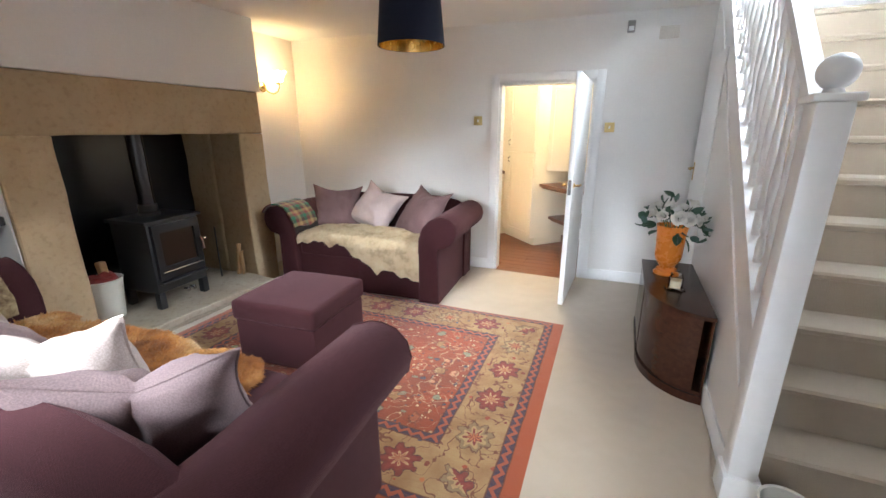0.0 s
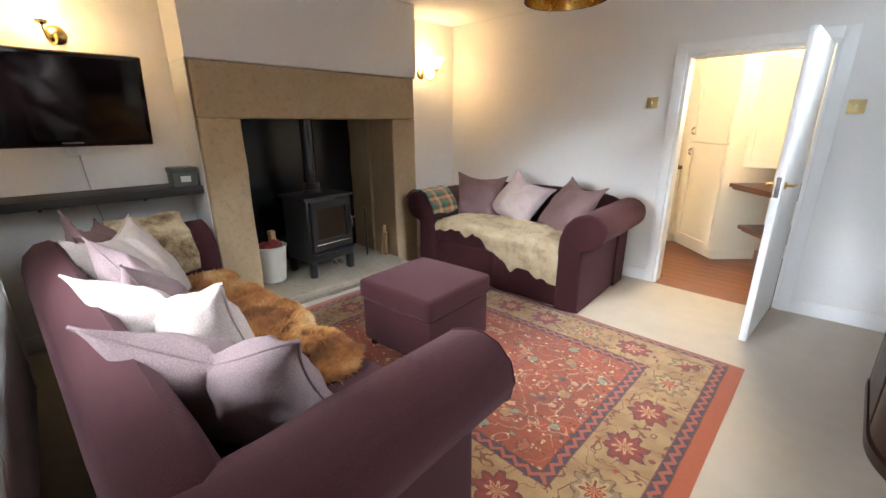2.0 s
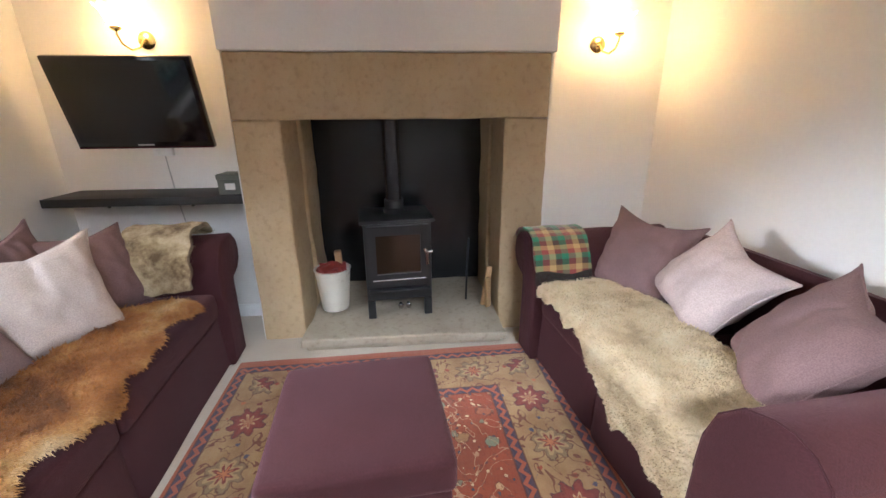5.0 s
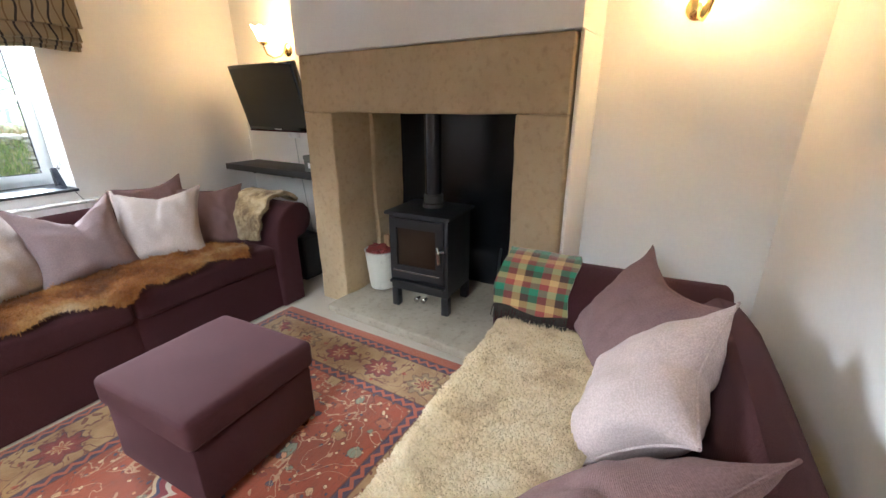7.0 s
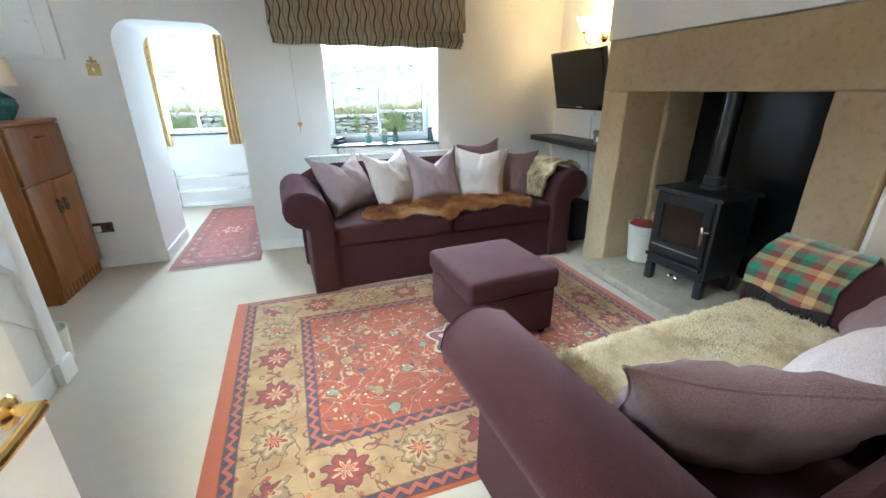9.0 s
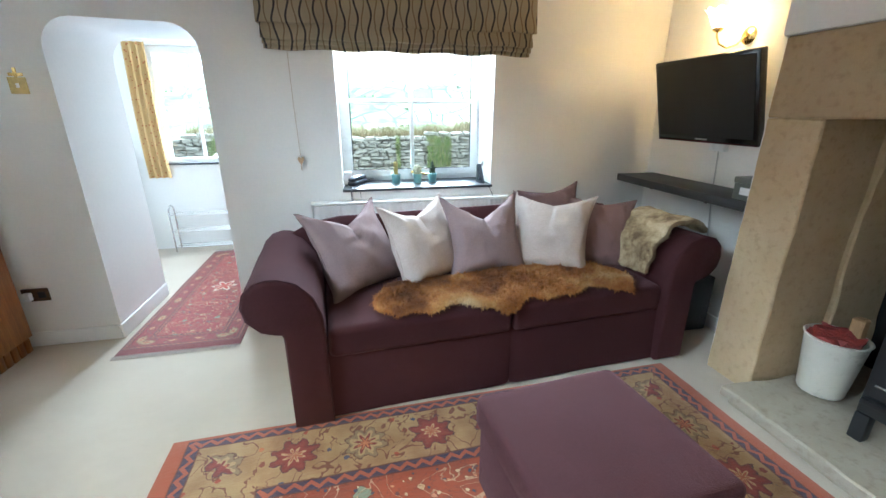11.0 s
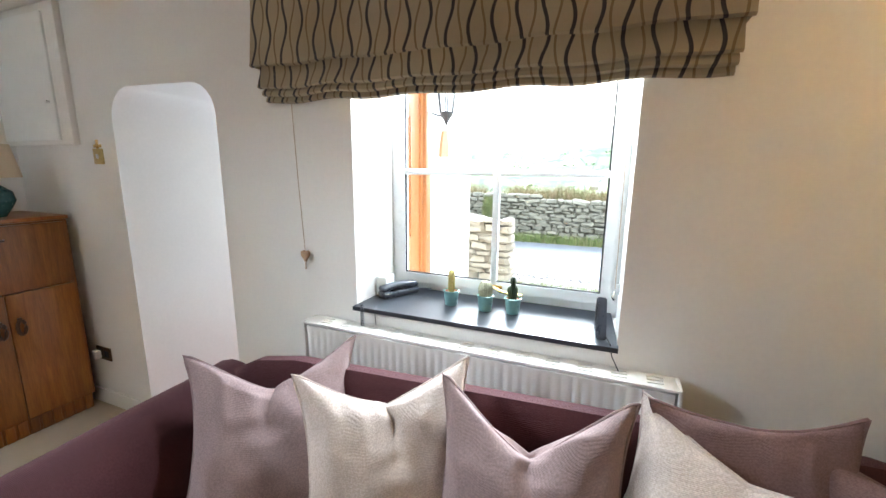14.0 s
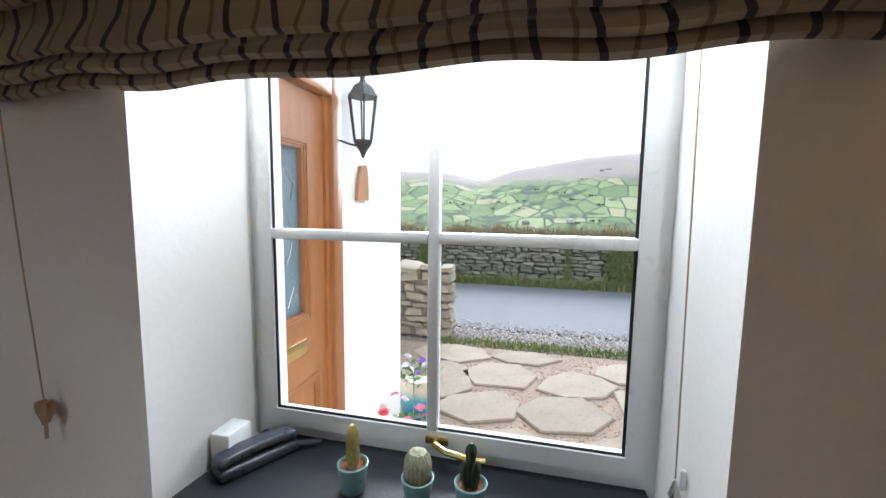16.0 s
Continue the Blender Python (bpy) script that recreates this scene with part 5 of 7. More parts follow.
def cactus_b(th):
    part("stem", ribbed([(0.018, 0.055), (0.026, 0.07), (0.029, 0.09), (0.027, 0.11), (0.018, 0.125), (0.006, 0.130)], 18, 0.06, 72), M_CACT2, th)
    def f(r):
        a, b = r.random() * 6.283, r.random() * 1.9 - 0.5
        q = Vector((math.cos(a) * math.cos(b), math.sin(a) * math.cos(b), math.sin(b)))
        return Vector((0, 0, 0.09)) + Vector((q.x * 0.028, q.y * 0.028, q.z * 0.038)), q
    spines(th, f, 1500, 0.006, 2)


def cactus_c(th):
    for k, (dx, dy, h) in enumerate(((0, 0, 0.155), (0.014, 0.004, 0.115), (-0.012, 0.006, 0.12), (0.004, -0.012, 0.10), (-0.008, -0.008, 0.085))):
        prof = [(0.007, 0.055), (0.009, 0.07)] + [(0.009 + 0.0015 * (i % 2), 0.07 + (h - 0.08) * i / 6) for i in range(1, 7)] + [(0.003, h)]
        bm = ribbed(prof, 5, 0.28, 30)
        for v in bm.verts:
            t = (v.co.z - 0.05)
            v.co += Vector((dx * (0.6 + 5 * t), dy * (0.6 + 5 * t), 0))
        part("stem", bm, M_CACT3, th)


pot(-1.309, -0.067, "tall golden cactus in a teal pot on sill", cactus_a)
pot(-1.467, -0.057, "round pale-spined cactus in a teal pot", cactus_b)
pot(-1.582, -0.069, "dark many-stemmed cactus in a teal pot", cactus_c)

M_PHONE = mat("dark_grey_plastic", (0.045, 0.05, 0.065, 1), 0.3, 0.08, 6, 60, 0.02)
ph = thing("telephone", "dark grey telephone handset lying on the sill", "telephone", pose(-1.03, -0.10, SZ, 0, 0, 62))
bm = soft_box(-0.10, 0.10, -0.033, 0.033, 0.0, 0.03, 0.012, 0.004, 4)
part("base", bm, M_PHONE, ph)
bm = soft_box(-0.10, 0.10, -0.026, 0.026, 0.032, 0.056, 0.011, 0.0, 6)
for v in bm.verts:
    v.co.z += 0.012 * math.cos(v.co.x * 15) - 0.004
part("handset", bm, M_PHONE, ph, "", 50)
bm = bmesh.new()
coil = [(-0.09 - 0.05 * i / 90 + 0.008 * math.cos(i * 1.1), 0.02 + 0.09 * i / 90 * 0.4 + 0.008 * math.sin(i * 1.1), 0.018 - 0.0 * i) for i in range(90)]
part("coiled_cord", tube(bm, coil, 0.0022, 5), M_PHONE, ph)
hang = thing("telephone_cable", "black coiled cable hanging over the sill edge", "cable")
part("coil", tube(bmesh.new(), [(-0.985 + 0.007 * math.cos(i), SY + 0.045 + 0.007 * math.sin(i), 0.985 - 0.0012 * i) for i in range(80)], 0.002, 5), M_PHONE, hang)
part("wire", tube(bmesh.new(), [(-1.03, SY + 0.0, SZ + 0.004), (-1.04, SY + 0.034, SZ), (-1.045, SY + 0.036, 0.90)], 0.0016, 5), M_PHONE, hang)
wb = thing("phone_socket", "white plastic telephone junction box on reveal wall", "socket", pose(-0.965, -0.09, SZ + 0.02))
part("casing", B(-0.025, 0.03, -0.04, 0.04, -0.018, 0.07, bevel=0.004), M_UPVC, wb)
part("lead", tube(bmesh.new(), [(-0.026, 0.0, 0.04), (-0.05, 0.01, 0.0), (-0.055, 0.03, -0.016)], 0.002, 6), M_UPVC, wb)
ra = thing("radio", "black cordless speaker dock standing on the sill", "speaker", pose(-1.945, 0.03, SZ, 0, 0, 6))
bm = bmesh.new()
prism(bm, [(-0.045, 0), (0.045, 0), (0.02, 0.05), (-0.03, 0.135), (-0.045, 0.13)], Matrix(((0, 0, 1, 0), (1, 0, 0, 0), (0, 1, 0, 0), (0, 0, 0, 1))), 0.035)
bmesh.ops.bevel(bm, geom=bm.edges[:], offset=0.004, segments=2, affect="EDGES")
part("body", bm, M_PHONE, ra)
part("front_grille", B(0.0355, 0.037, -0.03, 0.0, 0.02, 0.11), M_BLACK, ra)
part("power_lead", tube(bmesh.new(), [(0.0, 0.04, 0.01), (-0.01, 0.085, 0.004), (-0.015, 0.105, -0.03), (-0.05, 0.108, -0.10)], 0.002, 6), M_BLACK, ra)


# switches and sockets
def plate(name, label, m, material, w=0.086, h=0.086, knob="rocker"):
    th = thing(name, label, "switch", m)
    part("plate", B(-w / 2, w / 2, 0, 0.007, -h / 2, h / 2, bevel=0.002), material, th)
    part(knob, B(-0.007, 0.007, 0.007, 0.014, -0.012, 0.012, bevel=0.002), M_TRIM if knob == "rocker" else M_BLACK, th)
    return th


M_AGED = mat("aged_brass_plate", (0.55, 0.42, 0.18, 1), 0.35, 0.2, 15, 60, 0.05, 0.002, 0.8)
plate("light_switch", "brass light switch on the white wall by arch", pose(0.765, SY, 1.60), M_AGED)
sw = bpy.data.objects["light_switch"]
bm = B(-0.034, 0.034, 0.0, 0.006, 0.048, 0.066, bevel=0.002)
box(bm, -0.008, 0.008, 0.0, 0.008, 0.043, 0.092, bevel=0.002)
part("ornament", bm, M_BRASS, sw, "small brass cross on top of the plate")
pn = in_wall(2.17, 1.55, 0)
plate("light_switch", "brass light switch beside the kitchen door", pose(pn.x, pn.y, 1.55, 0, 0, 180 + NANG), M_AGED)
pn = in_wall(3.41, 1.48, 0)
plate("thermostat", "aged brass dimmer plate on the white wall", pose(pn.x, pn.y, 1.48, 0, 0, 180 + NANG), M_AGED)
M_BRONZE = mat("dark_bronze", (0.10, 0.06, 0.035, 1), 0.35, 0.2, 9, 60, 0.05, 0.002, 0.7)
so = thing("wall_socket", "double dark bronze wall socket above the skirting", "socket", pose(1.02, SY, 0.36))
part("plate", B(-0.073, 0.073, 0, 0.008, -0.043, 0.043, bevel=0.002), M_BRONZE, so)
for x in (-0.035, 0.035):
    part("outlet", B(x - 0.02, x + 0.02, 0.008, 0.011, -0.02, 0.02), M_BLACK, so)
part("plug", B(0.012, 0.058, 0.011, 0.045, -0.03, 0.022, bevel=0.006), M_UPVC, so, "white plug with flex")
pn = in_wall(3.50, 2.27, 0)
al = thing("alarm_sensor", "small grey alarm sensor high on the wall", "sensor", pose(pn.x, pn.y, 2.30, 0, 0, NANG))
part("casing", B(-0.03, 0.03, -0.04, 0, -0.045, 0.045, bevel=0.006), mat("grey_plastic", (0.30, 0.29, 0.28, 1), 0.5), al)
part("lens", B(-0.02, 0.02, -0.046, -0.0405, -0.035, 0.0, bevel=0.003), M_UPVC, al)
pn = in_wall(3.80, 2.2, 0)
vt = thing("wall_vent", "off-white square vent cover high on wall", "vent", pose(pn.x, pn.y, 2.24, 0, 0, NANG))
part("cover", B(-0.075, 0.075, -0.012, 0, -0.05, 0.05, bevel=0.004), mat("off_white_plastic", (0.62, 0.58, 0.52, 1), 0.5), vt)


# staircase
SPX = 0.68
YZX = Matrix(((0, 0, 1, 0), (1, 0, 0, 0), (0, 1, 0, 0), (0, 0, 0, 1)))
stair = tagged(thing("staircase", "carpeted staircase with white painted balustrade", "stairs"), kind="structure")
N_ST, RISE, GO, Y_ST = 11, 0.203, 0.205, 1.88
for i in range(N_ST):
    y = Y_ST + i * GO
    bm = bmesh.new()
    z = (i + 1) * RISE
    prism(bm, [(y, max(0, z - RISE - 0.15)), (y + GO + 0.03, max(0, z - RISE - 0.15)), (y + GO + 0.03, z), (y - 0.012, z), (y - 0.022, z - 0.012), (y - 0.018, z - 0.032), (y - 0.002, z - 0.04)], Matrix.Translation((SPX + 0.045, 0, 0)) @ YZX, 1.62 - SPX - 0.045)
    part("step", bm, M_CARPET, stair, "beige carpeted step", 50)
ys, ye = 1.865, 4.28
def rail_z(y, h):
    return h + (y - ys) * 0.90
part("spandrel", prism(bmesh.new(), [(ys, 0), (ye, 0), (ye, CEIL), (ys + (CEIL - 0.62) / 0.90, CEIL), (ys, 0.62)], Matrix.Translation((SPX, 0, 0)) @ YZX, 0.04), M_TRIM, stair, "white painted spandrel panel")
part("skirting", B(SPX - 0.012, SPX, ys, 4.2, 0, 0.12, bevel=0.003), M_TRIM, stair)
def slope_bar(h, w, t, y0, y1):
    return prism(bmesh.new(), [(y0, rail_z(y0, h)), (y1, rail_z(y1, h)), (y1, rail_z(y1, h) + t), (y0, rail_z(y0, h) + t)], Matrix.Translation((SPX + 0.02 - w / 2, 0, 0)) @ YZX, w)
part("base_rail", slope_bar(0.62, 0.065, 0.04, ys, ys + (CEIL - 0.66) / 0.9), M_TRIM, stair)
part("string_mould", slope_bar(0.34, 0.06, 0.03, ys, ys + 2.19), M_TRIM, stair)
part("handrail", slope_bar(1.47, 0.06, 0.06, ys, ys + 1.0), M_TRIM, stair)
newel = part("newel_post", B(SPX - 0.03, SPX + 0.07, 1.765, 1.865, 0, 1.54, bevel=0.008), M_TRIM, stair)
part("newel_foot", B(SPX - 0.045, SPX + 0.085, 1.75, 1.875, 0, 0.13, bevel=0.006), M_TRIM, newel)
bm = B(SPX - 0.045, SPX + 0.085, 1.75, 1.88, 1.54, 1.565, bevel=0.006)
part("newel_cap", bm, M_TRIM, newel)
part("ball", lathe(bmesh.new(), [(0.03, 1.565), (0.024, 1.58)] + [(0.053 * math.cos(radians(a)), 1.628 + 0.053 * math.sin(radians(a))) for a in range(-65, 91, 12)] + [(0.0, 1.682)], pose(SPX + 0.02, 1.815, 0), 28), M_TRIM, newel, "turned white ball finial")
yb = ys + 0.08
while yb < ys + 1.9:
    zb = rail_z(yb, 0.655)
    zt = min(rail_z(yb, 1.475), CEIL + 0.1)
    h = zt - zb
    prof = [(0.018, 0), (0.018, 0.12 * h), (0.011, 0.14 * h), (0.018, 0.17 * h), (0.012, 0.2 * h), (0.019, 0.38 * h), (0.012, 0.55 * h), (0.01, 0.72 * h), (0.017, 0.76 * h), (0.011, 0.79 * h), (0.018, 0.84 * h), (0.018, h)]
    part("baluster", lathe(bmesh.new(), prof, pose(SPX + 0.02, yb, zb), 14), M_TRIM, stair)
    yb += 0.105
# stairwell above
setting("wall_stairwell_1", B(0.5, 0.62, 1.6, 4.6, CEIL + 0.15, 4.2), M_WALL, "white stairwell wall", "wall")
setting("wall_stairwell_2", B(0.5, 1.8, 1.48, 1.6, CEIL + 0.15, 4.2), M_WALL, "white stairwell wall", "wall")
setting("wall_stairwell_3", B(0.5, 1.8, 4.5, 4.62, CEIL, 4.2), M_WALL, "white stairwell wall", "wall")
setting("ceiling_stairwell", B(0.5, 1.8, 1.48, 4.62, 4.2, 4.3), M_CEIL, "white stairwell ceiling", "ceiling")
# cupboard door under the stairs
cd = thing("door_2", "white cupboard door under the stairs with brass lever", "door")
tagged(cd, kind="structure")
part("leaf", B(SPX - 0.012, SPX - 0.001, 3.52, 4.18, 0.13, 1.98, bevel=0.003), M_TRIM, cd)
part("latch_plate", B(SPX - 0.016, SPX - 0.012, 4.08, 4.12, 1.05, 1.2, bevel=0.001), M_BRASS, cd)
part("lever", tube(bmesh.new(), [(SPX - 0.014, 4.10, 1.15), (SPX - 0.05, 4.10, 1.15), (SPX - 0.055, 4.06, 1.15), (SPX - 0.05, 4.0, 1.148)], 0.008), M_BRASS, cd, "brass lever handle")

# bow-fronted corner cabinet by the stairs
dc = thing("corner_cabinet", "dark mahogany bow-fronted low cabinet against stair panel", "cabinet", pose(SPX - 0.016, 2.42, 0))
bow = [(0, 0)] + [(-0.33 * math.sin(radians(a)), 0.40 * (1 - math.cos(radians(a)))) for a in range(10, 91, 8)] + [(-0.33, 0.97), (0, 0.97)]
def shrink(o, k):
    return [(x + (k if x < -0.2 else k * abs(x) / 0.2), min(max(y + k * (1 - y), k * 1.0), 0.97 - k * 0.2)) for x, y in o]
part("top", prism(bmesh.new(), bow, Matrix.Translation((0, 0, 0.50)), 0.022), M_MAHOG, dc, "polished dark top")
part("plinth", prism(bmesh.new(), bow, Matrix.Translation((0, 0, 0.0)), 0.05), M_MAHOG, dc)
part("floor_board", prism(bmesh.new(), shrink(bow, 0.012), Matrix.Translation((0, 0, 0.05)), 0.02), M_MAHOG, dc)
ring = [p for p in shrink(bow, 0.008) if p[0] < -0.001][:11]
outer = [p for p in ring]
bm = bmesh.new()
sheet(bm, len(outer) - 1, 1, lambda u, v: Vector((*outer[min(int(round(u * (len(outer) - 1))), len(outer) - 1)], 0.07 + 0.43 * v)))
bmesh.ops.recalc_face_normals(bm, faces=bm.faces)
bmesh.ops.solidify(bm, geom=bm.faces[:], thickness=0.012)
part("curved_door", bm, M_MAHOG, dc, "curved veneered end panel", 60)
part("back_panel", B(-0.012, -0.001, 0.02, 0.96, 0.07, 0.50), M_MAHOG, dc)
part("end_panel", B(-0.325, -0.012, 0.945, 0.965, 0.07, 0.50), M_MAHOG, dc)
part("divider", B(-0.325, -0.012, 0.42, 0.437, 0.07, 0.50), M_MAHOG, dc)
part("shelf", B(-0.31, -0.012, 0.437, 0.945, 0.27, 0.285), M_MAHOG, dc)
part("glass_door", B(-0.326, -0.322, 0.44, 0.94, 0.08, 0.49), M_PANE, dc, "clear glass front")

M_ORANGE = mat("orange_glazed_ceramic", (0.72, 0.24, 0.035, 1), 0.28, 0.07, 7, 40, 0.04)
vz = thing("vase", "tall orange glazed vase on the dark cabinet", "vase", pose(0.47, 3.10, 0.522))
part("body", lathe(bmesh.new(), [(0.0, 0.002), (0.075, 0.0), (0.078, 0.012), (0.062, 0.026), (0.062, 0.04), (0.045, 0.05), (0.058, 0.075), (0.075, 0.10), (0.082, 0.13), (0.083, 0.20), (0.088, 0.29), (0.096, 0.335), (0.09, 0.335), (0.08, 0.28), (0.072, 0.14), (0.0, 0.10)], None, 40), M_ORANGE, vz)
M_PETAL = mat("white_rose_petals", (0.74, 0.72, 0.66, 1), 0.6, 0.06, 12, 60, 0.1)
M_LEAF = mat("dark_green_leaf", (0.035, 0.085, 0.045, 1), 0.45, 0.3, 14, 80, 0.1)
M_EUCA = mat("grey_green_leaf", (0.06, 0.115, 0.095, 1), 0.55, 0.25, 14, 80, 0.1)
M_STEM = mat("green_stem", (0.07, 0.13, 0.04, 1), 0.6, 0.2, 20, 80, 0.1)
bq = thing("bouquet", "white roses with dark green leaves in the vase", "flowers", pose(0.47, 3.10, 0.522 + 0.30))
rng = random.Random(12)


def leaf_mesh(ln, w, curl):
    bm = bmesh.new()
    def f(u, v):
        a = math.sin(math.pi * u) ** 0.7 * w * (v - 0.5)
        return Vector((u * ln, a, curl * u * u + 0.25 * abs(v - 0.5) * w))
    sheet(bm, 7, 4, f)
    return bm


LEAVES = [mesh("leaf", leaf_mesh(0.075, 0.055, -0.02), M_LEAF), mesh("leaf", leaf_mesh(0.06, 0.05, -0.01), M_EUCA), mesh("leaf", leaf_mesh(0.09, 0.045, -0.03), M_LEAF)]


def rose(r):
    bm = bmesh.new()
    for k in range(13):
        a0, rr = k * 2.4, r * (0.25 + 0.75 * k / 12)
        tilt = 0.15 + 0.9 * k / 12
        def f(u, v, a0=a0, rr=rr, tilt=tilt):
            a = a0 + (u - 0.5) * 1.9
            q = rr * (0.35 + 0.65 * v * (0.6 + tilt * 0.5))
            return Vector((q * math.cos(a), q * math.sin(a), r * (1.15 - 0.7 * tilt * v * v) * v - 0.12 * r * abs(u - 0.5)))
        sheet(bm, 6, 4, f)
    return bm


ROSES = [mesh("rose", rose(0.05), M_PETAL, 60), mesh("rose", rose(0.042), M_PETAL, 60)]
for k in range(11):
    a, e = k * 2.4, 0.35 + 0.55 * ((k * 0.618) % 1)
    d = Vector((math.cos(a) * math.cos(e), math.sin(a) * math.cos(e), math.sin(e)))
    p = d * (0.13 + 0.05 * rng.random()) + Vector((0, 0, 0.03))
    ro = part("rose", ROSES[k % 2], None, bq)
    ro.matrix_local = Matrix.Translation(p) @ d.to_track_quat("Z", "Y").to_matrix().to_4x4()
    part("stem", tube(bmesh.new(), [(d.x * 0.02, d.y * 0.02, -0.04), tuple(p * 0.5), tuple(p)], 0.003, 6), M_STEM, bq)
for k in range(46):
    a, e = rng.random() * 6.283, rng.gauss(0.35, 0.45)
    d = Vector((math.cos(a) * math.cos(e), math.sin(a) * math.cos(e), math.sin(e)))
    p = d * (0.09 + 0.10 * rng.random()) + Vector((0, 0, 0.03))
    lf = part("leaf", LEAVES[k % 3], None, bq)
    lf.matrix_local = Matrix.Translation(p) @ d.to_track_quat("X", "Z").to_matrix().to_4x4() @ pose(0, 0, 0, rng.random() * 360, rng.gauss(0, 25), 0)
jr = thing("candle_jar", "glass jar candle with glass lid on coaster", "candle", pose(0.50, 2.80, 0.522))
part("coaster", lathe(bmesh.new(), [(0.0, 0.001), (0.058, 0.0), (0.06, 0.004), (0.056, 0.008), (0.0, 0.006)], None, 30), M_PANE, jr)
part("jar", lathe(bmesh.new(), [(0.0, 0.009), (0.038, 0.009), (0.04, 0.014), (0.04, 0.075), (0.033, 0.085), (0.033, 0.092), (0.03, 0.092), (0.037, 0.07), (0.037, 0.015), (0.0, 0.013)], None, 30), M_PANE, jr)
part("wax", lathe(bmesh.new(), [(0.0, 0.014), (0.036, 0.0145), (0.036, 0.06), (0.0, 0.059)], None, 26), mat("cream_wax", (0.72, 0.66, 0.48, 1), 0.5, 0.04), jr, "cream candle wax")
part("lid", lathe(bmesh.new(), [(0.033, 0.093), (0.034, 0.10), (0.02, 0.107), (0.012, 0.112), (0.018, 0.125), (0.0, 0.132)], None, 26), M_PANE, jr, "glass lid with knob")

# walnut cabinet, lamp and boxed cupboard by the arch
cb = thing("walnut_cabinet", "tall walnut veneer cocktail cabinet with two doors", "cabinet", pose(1.065, 0.15, 0))
part("carcass", B(0.022, 0.50, 0.0, 0.68, 0.10, 1.235, bevel=0.004), M_WALNUT, cb)
part("plinth", B(0.035, 0.49, 0.012, 0.668, 0.0, 0.10, bevel=0.004), M_WALNUT, cb, "reeded dark plinth")
for k in range(12):
    part("reed", B(0.022, 0.035, 0.02 + k * 0.054, 0.062 + k * 0.054, 0.004, 0.098, bevel=0.005), M_WALNUT, cb)
part("top", B(0.01, 0.51, -0.008, 0.688, 1.235, 1.26, bevel=0.008), M_WALNUT, cb)
fl = part("fall_front", B(0.0, 0.021, 0.02, 0.66, 0.86, 1.225, bevel=0.003), M_WALNUT, cb, "drop-down upper panel")
part("handle", tube(bmesh.new(), [(0.0, 0.30, 1.15), (-0.02, 0.305, 1.15), (-0.02, 0.375, 1.15), (0.0, 0.38, 1.15)], 0.006), M_BRONZE, fl, "dark bar handle")
for k, (a, b) in enumerate(((0.02, 0.338), (0.342, 0.66))):
    dr = part("door", B(0.0, 0.021, a, b, 0.11, 0.85, bevel=0.003), M_WALNUT, cb)
    y = 0.30 if k == 0 else 0.38
    part("handle", tube(bmesh.new(), [(-0.016 + 0.014 * (1 if abs(t - 12) < 1 else 0) * 0, y + 0.017 * math.cos(t * 0.5236), 0.66 + 0.042 * math.sin(t * 0.5236)) for t in range(13)], 0.008), M_BRONZE, dr, "dark oval loop handle")
    part("handle_stud", B(-0.016, 0.0, y - 0.008, y + 0.008, 0.69, 0.715, bevel=0.002), M_BRONZE, dr)
M_TEAL = mat("teal_ceramic", (0.06, 0.15, 0.15, 1), 0.25, 0.2, 12, 50, 0.05)
tl = thing("table_lamp", "teal ceramic table lamp with cream shade on cabinet", "lamp", pose(1.27, 0.40, 1.26))
part("base", lathe(bmesh.new(), [(0.0, 0.0), (0.06, 0.0), (0.065, 0.01), (0.085, 0.04), (0.11, 0.09), (0.10, 0.14), (0.05, 0.18), (0.028, 0.20), (0.025, 0.22), (0.0, 0.222)], None, 36), M_TEAL, tl)
part("shade", lathe(bmesh.new(), [(0.15, 0.22), (0.152, 0.22), (0.12, 0.40), (0.118, 0.40), (0.148, 0.222)], None, 36, False), mat("cream_shade_linen", (0.62, 0.52, 0.38, 1), 0.9, 0.06, 6, 200, 0.1), tl, "cream linen shade")
part("stem", tube(bmesh.new(), [(0, 0, 0.22), (0, 0, 0.34)], 0.006, 8), M_BRASS, tl)
bc = thing("wall_cupboard", "white painted boxed-in cupboard high on the wall", "cupboard")
part("box", B(0.92, 1.62, SY, SY + 0.035, 1.665, CEIL - 0.004, bevel=0.003), M_WALL, bc)
dr = part("door", B(1.02, 1.60, SY + 0.036, SY + 0.05, 1.69, CEIL - 0.05, bevel=0.002), M_TRIM, bc)
part("knob", lathe(bmesh.new(), [(0.008, 0), (0.008, 0.012), (0.013, 0.02), (0.0, 0.026)], Matrix.Translation((1.06, SY + 0.05, 1.9)) @ pose(0, 0, 0, -90), 14), M_TRIM, dr)
bn = thing("waste_bin", "cream plastic bin standing behind the newel post", "bin", pose(0.79, 1.60, 0))
part("tub", lathe(bmesh.new(), [(0.0, 0.004), (0.07, 0.0), (0.085, 0.20), (0.09, 0.205), (0.082, 0.2), (0.066, 0.01), (0.0, 0.008)], None, 26), M_BUCKET, bn)

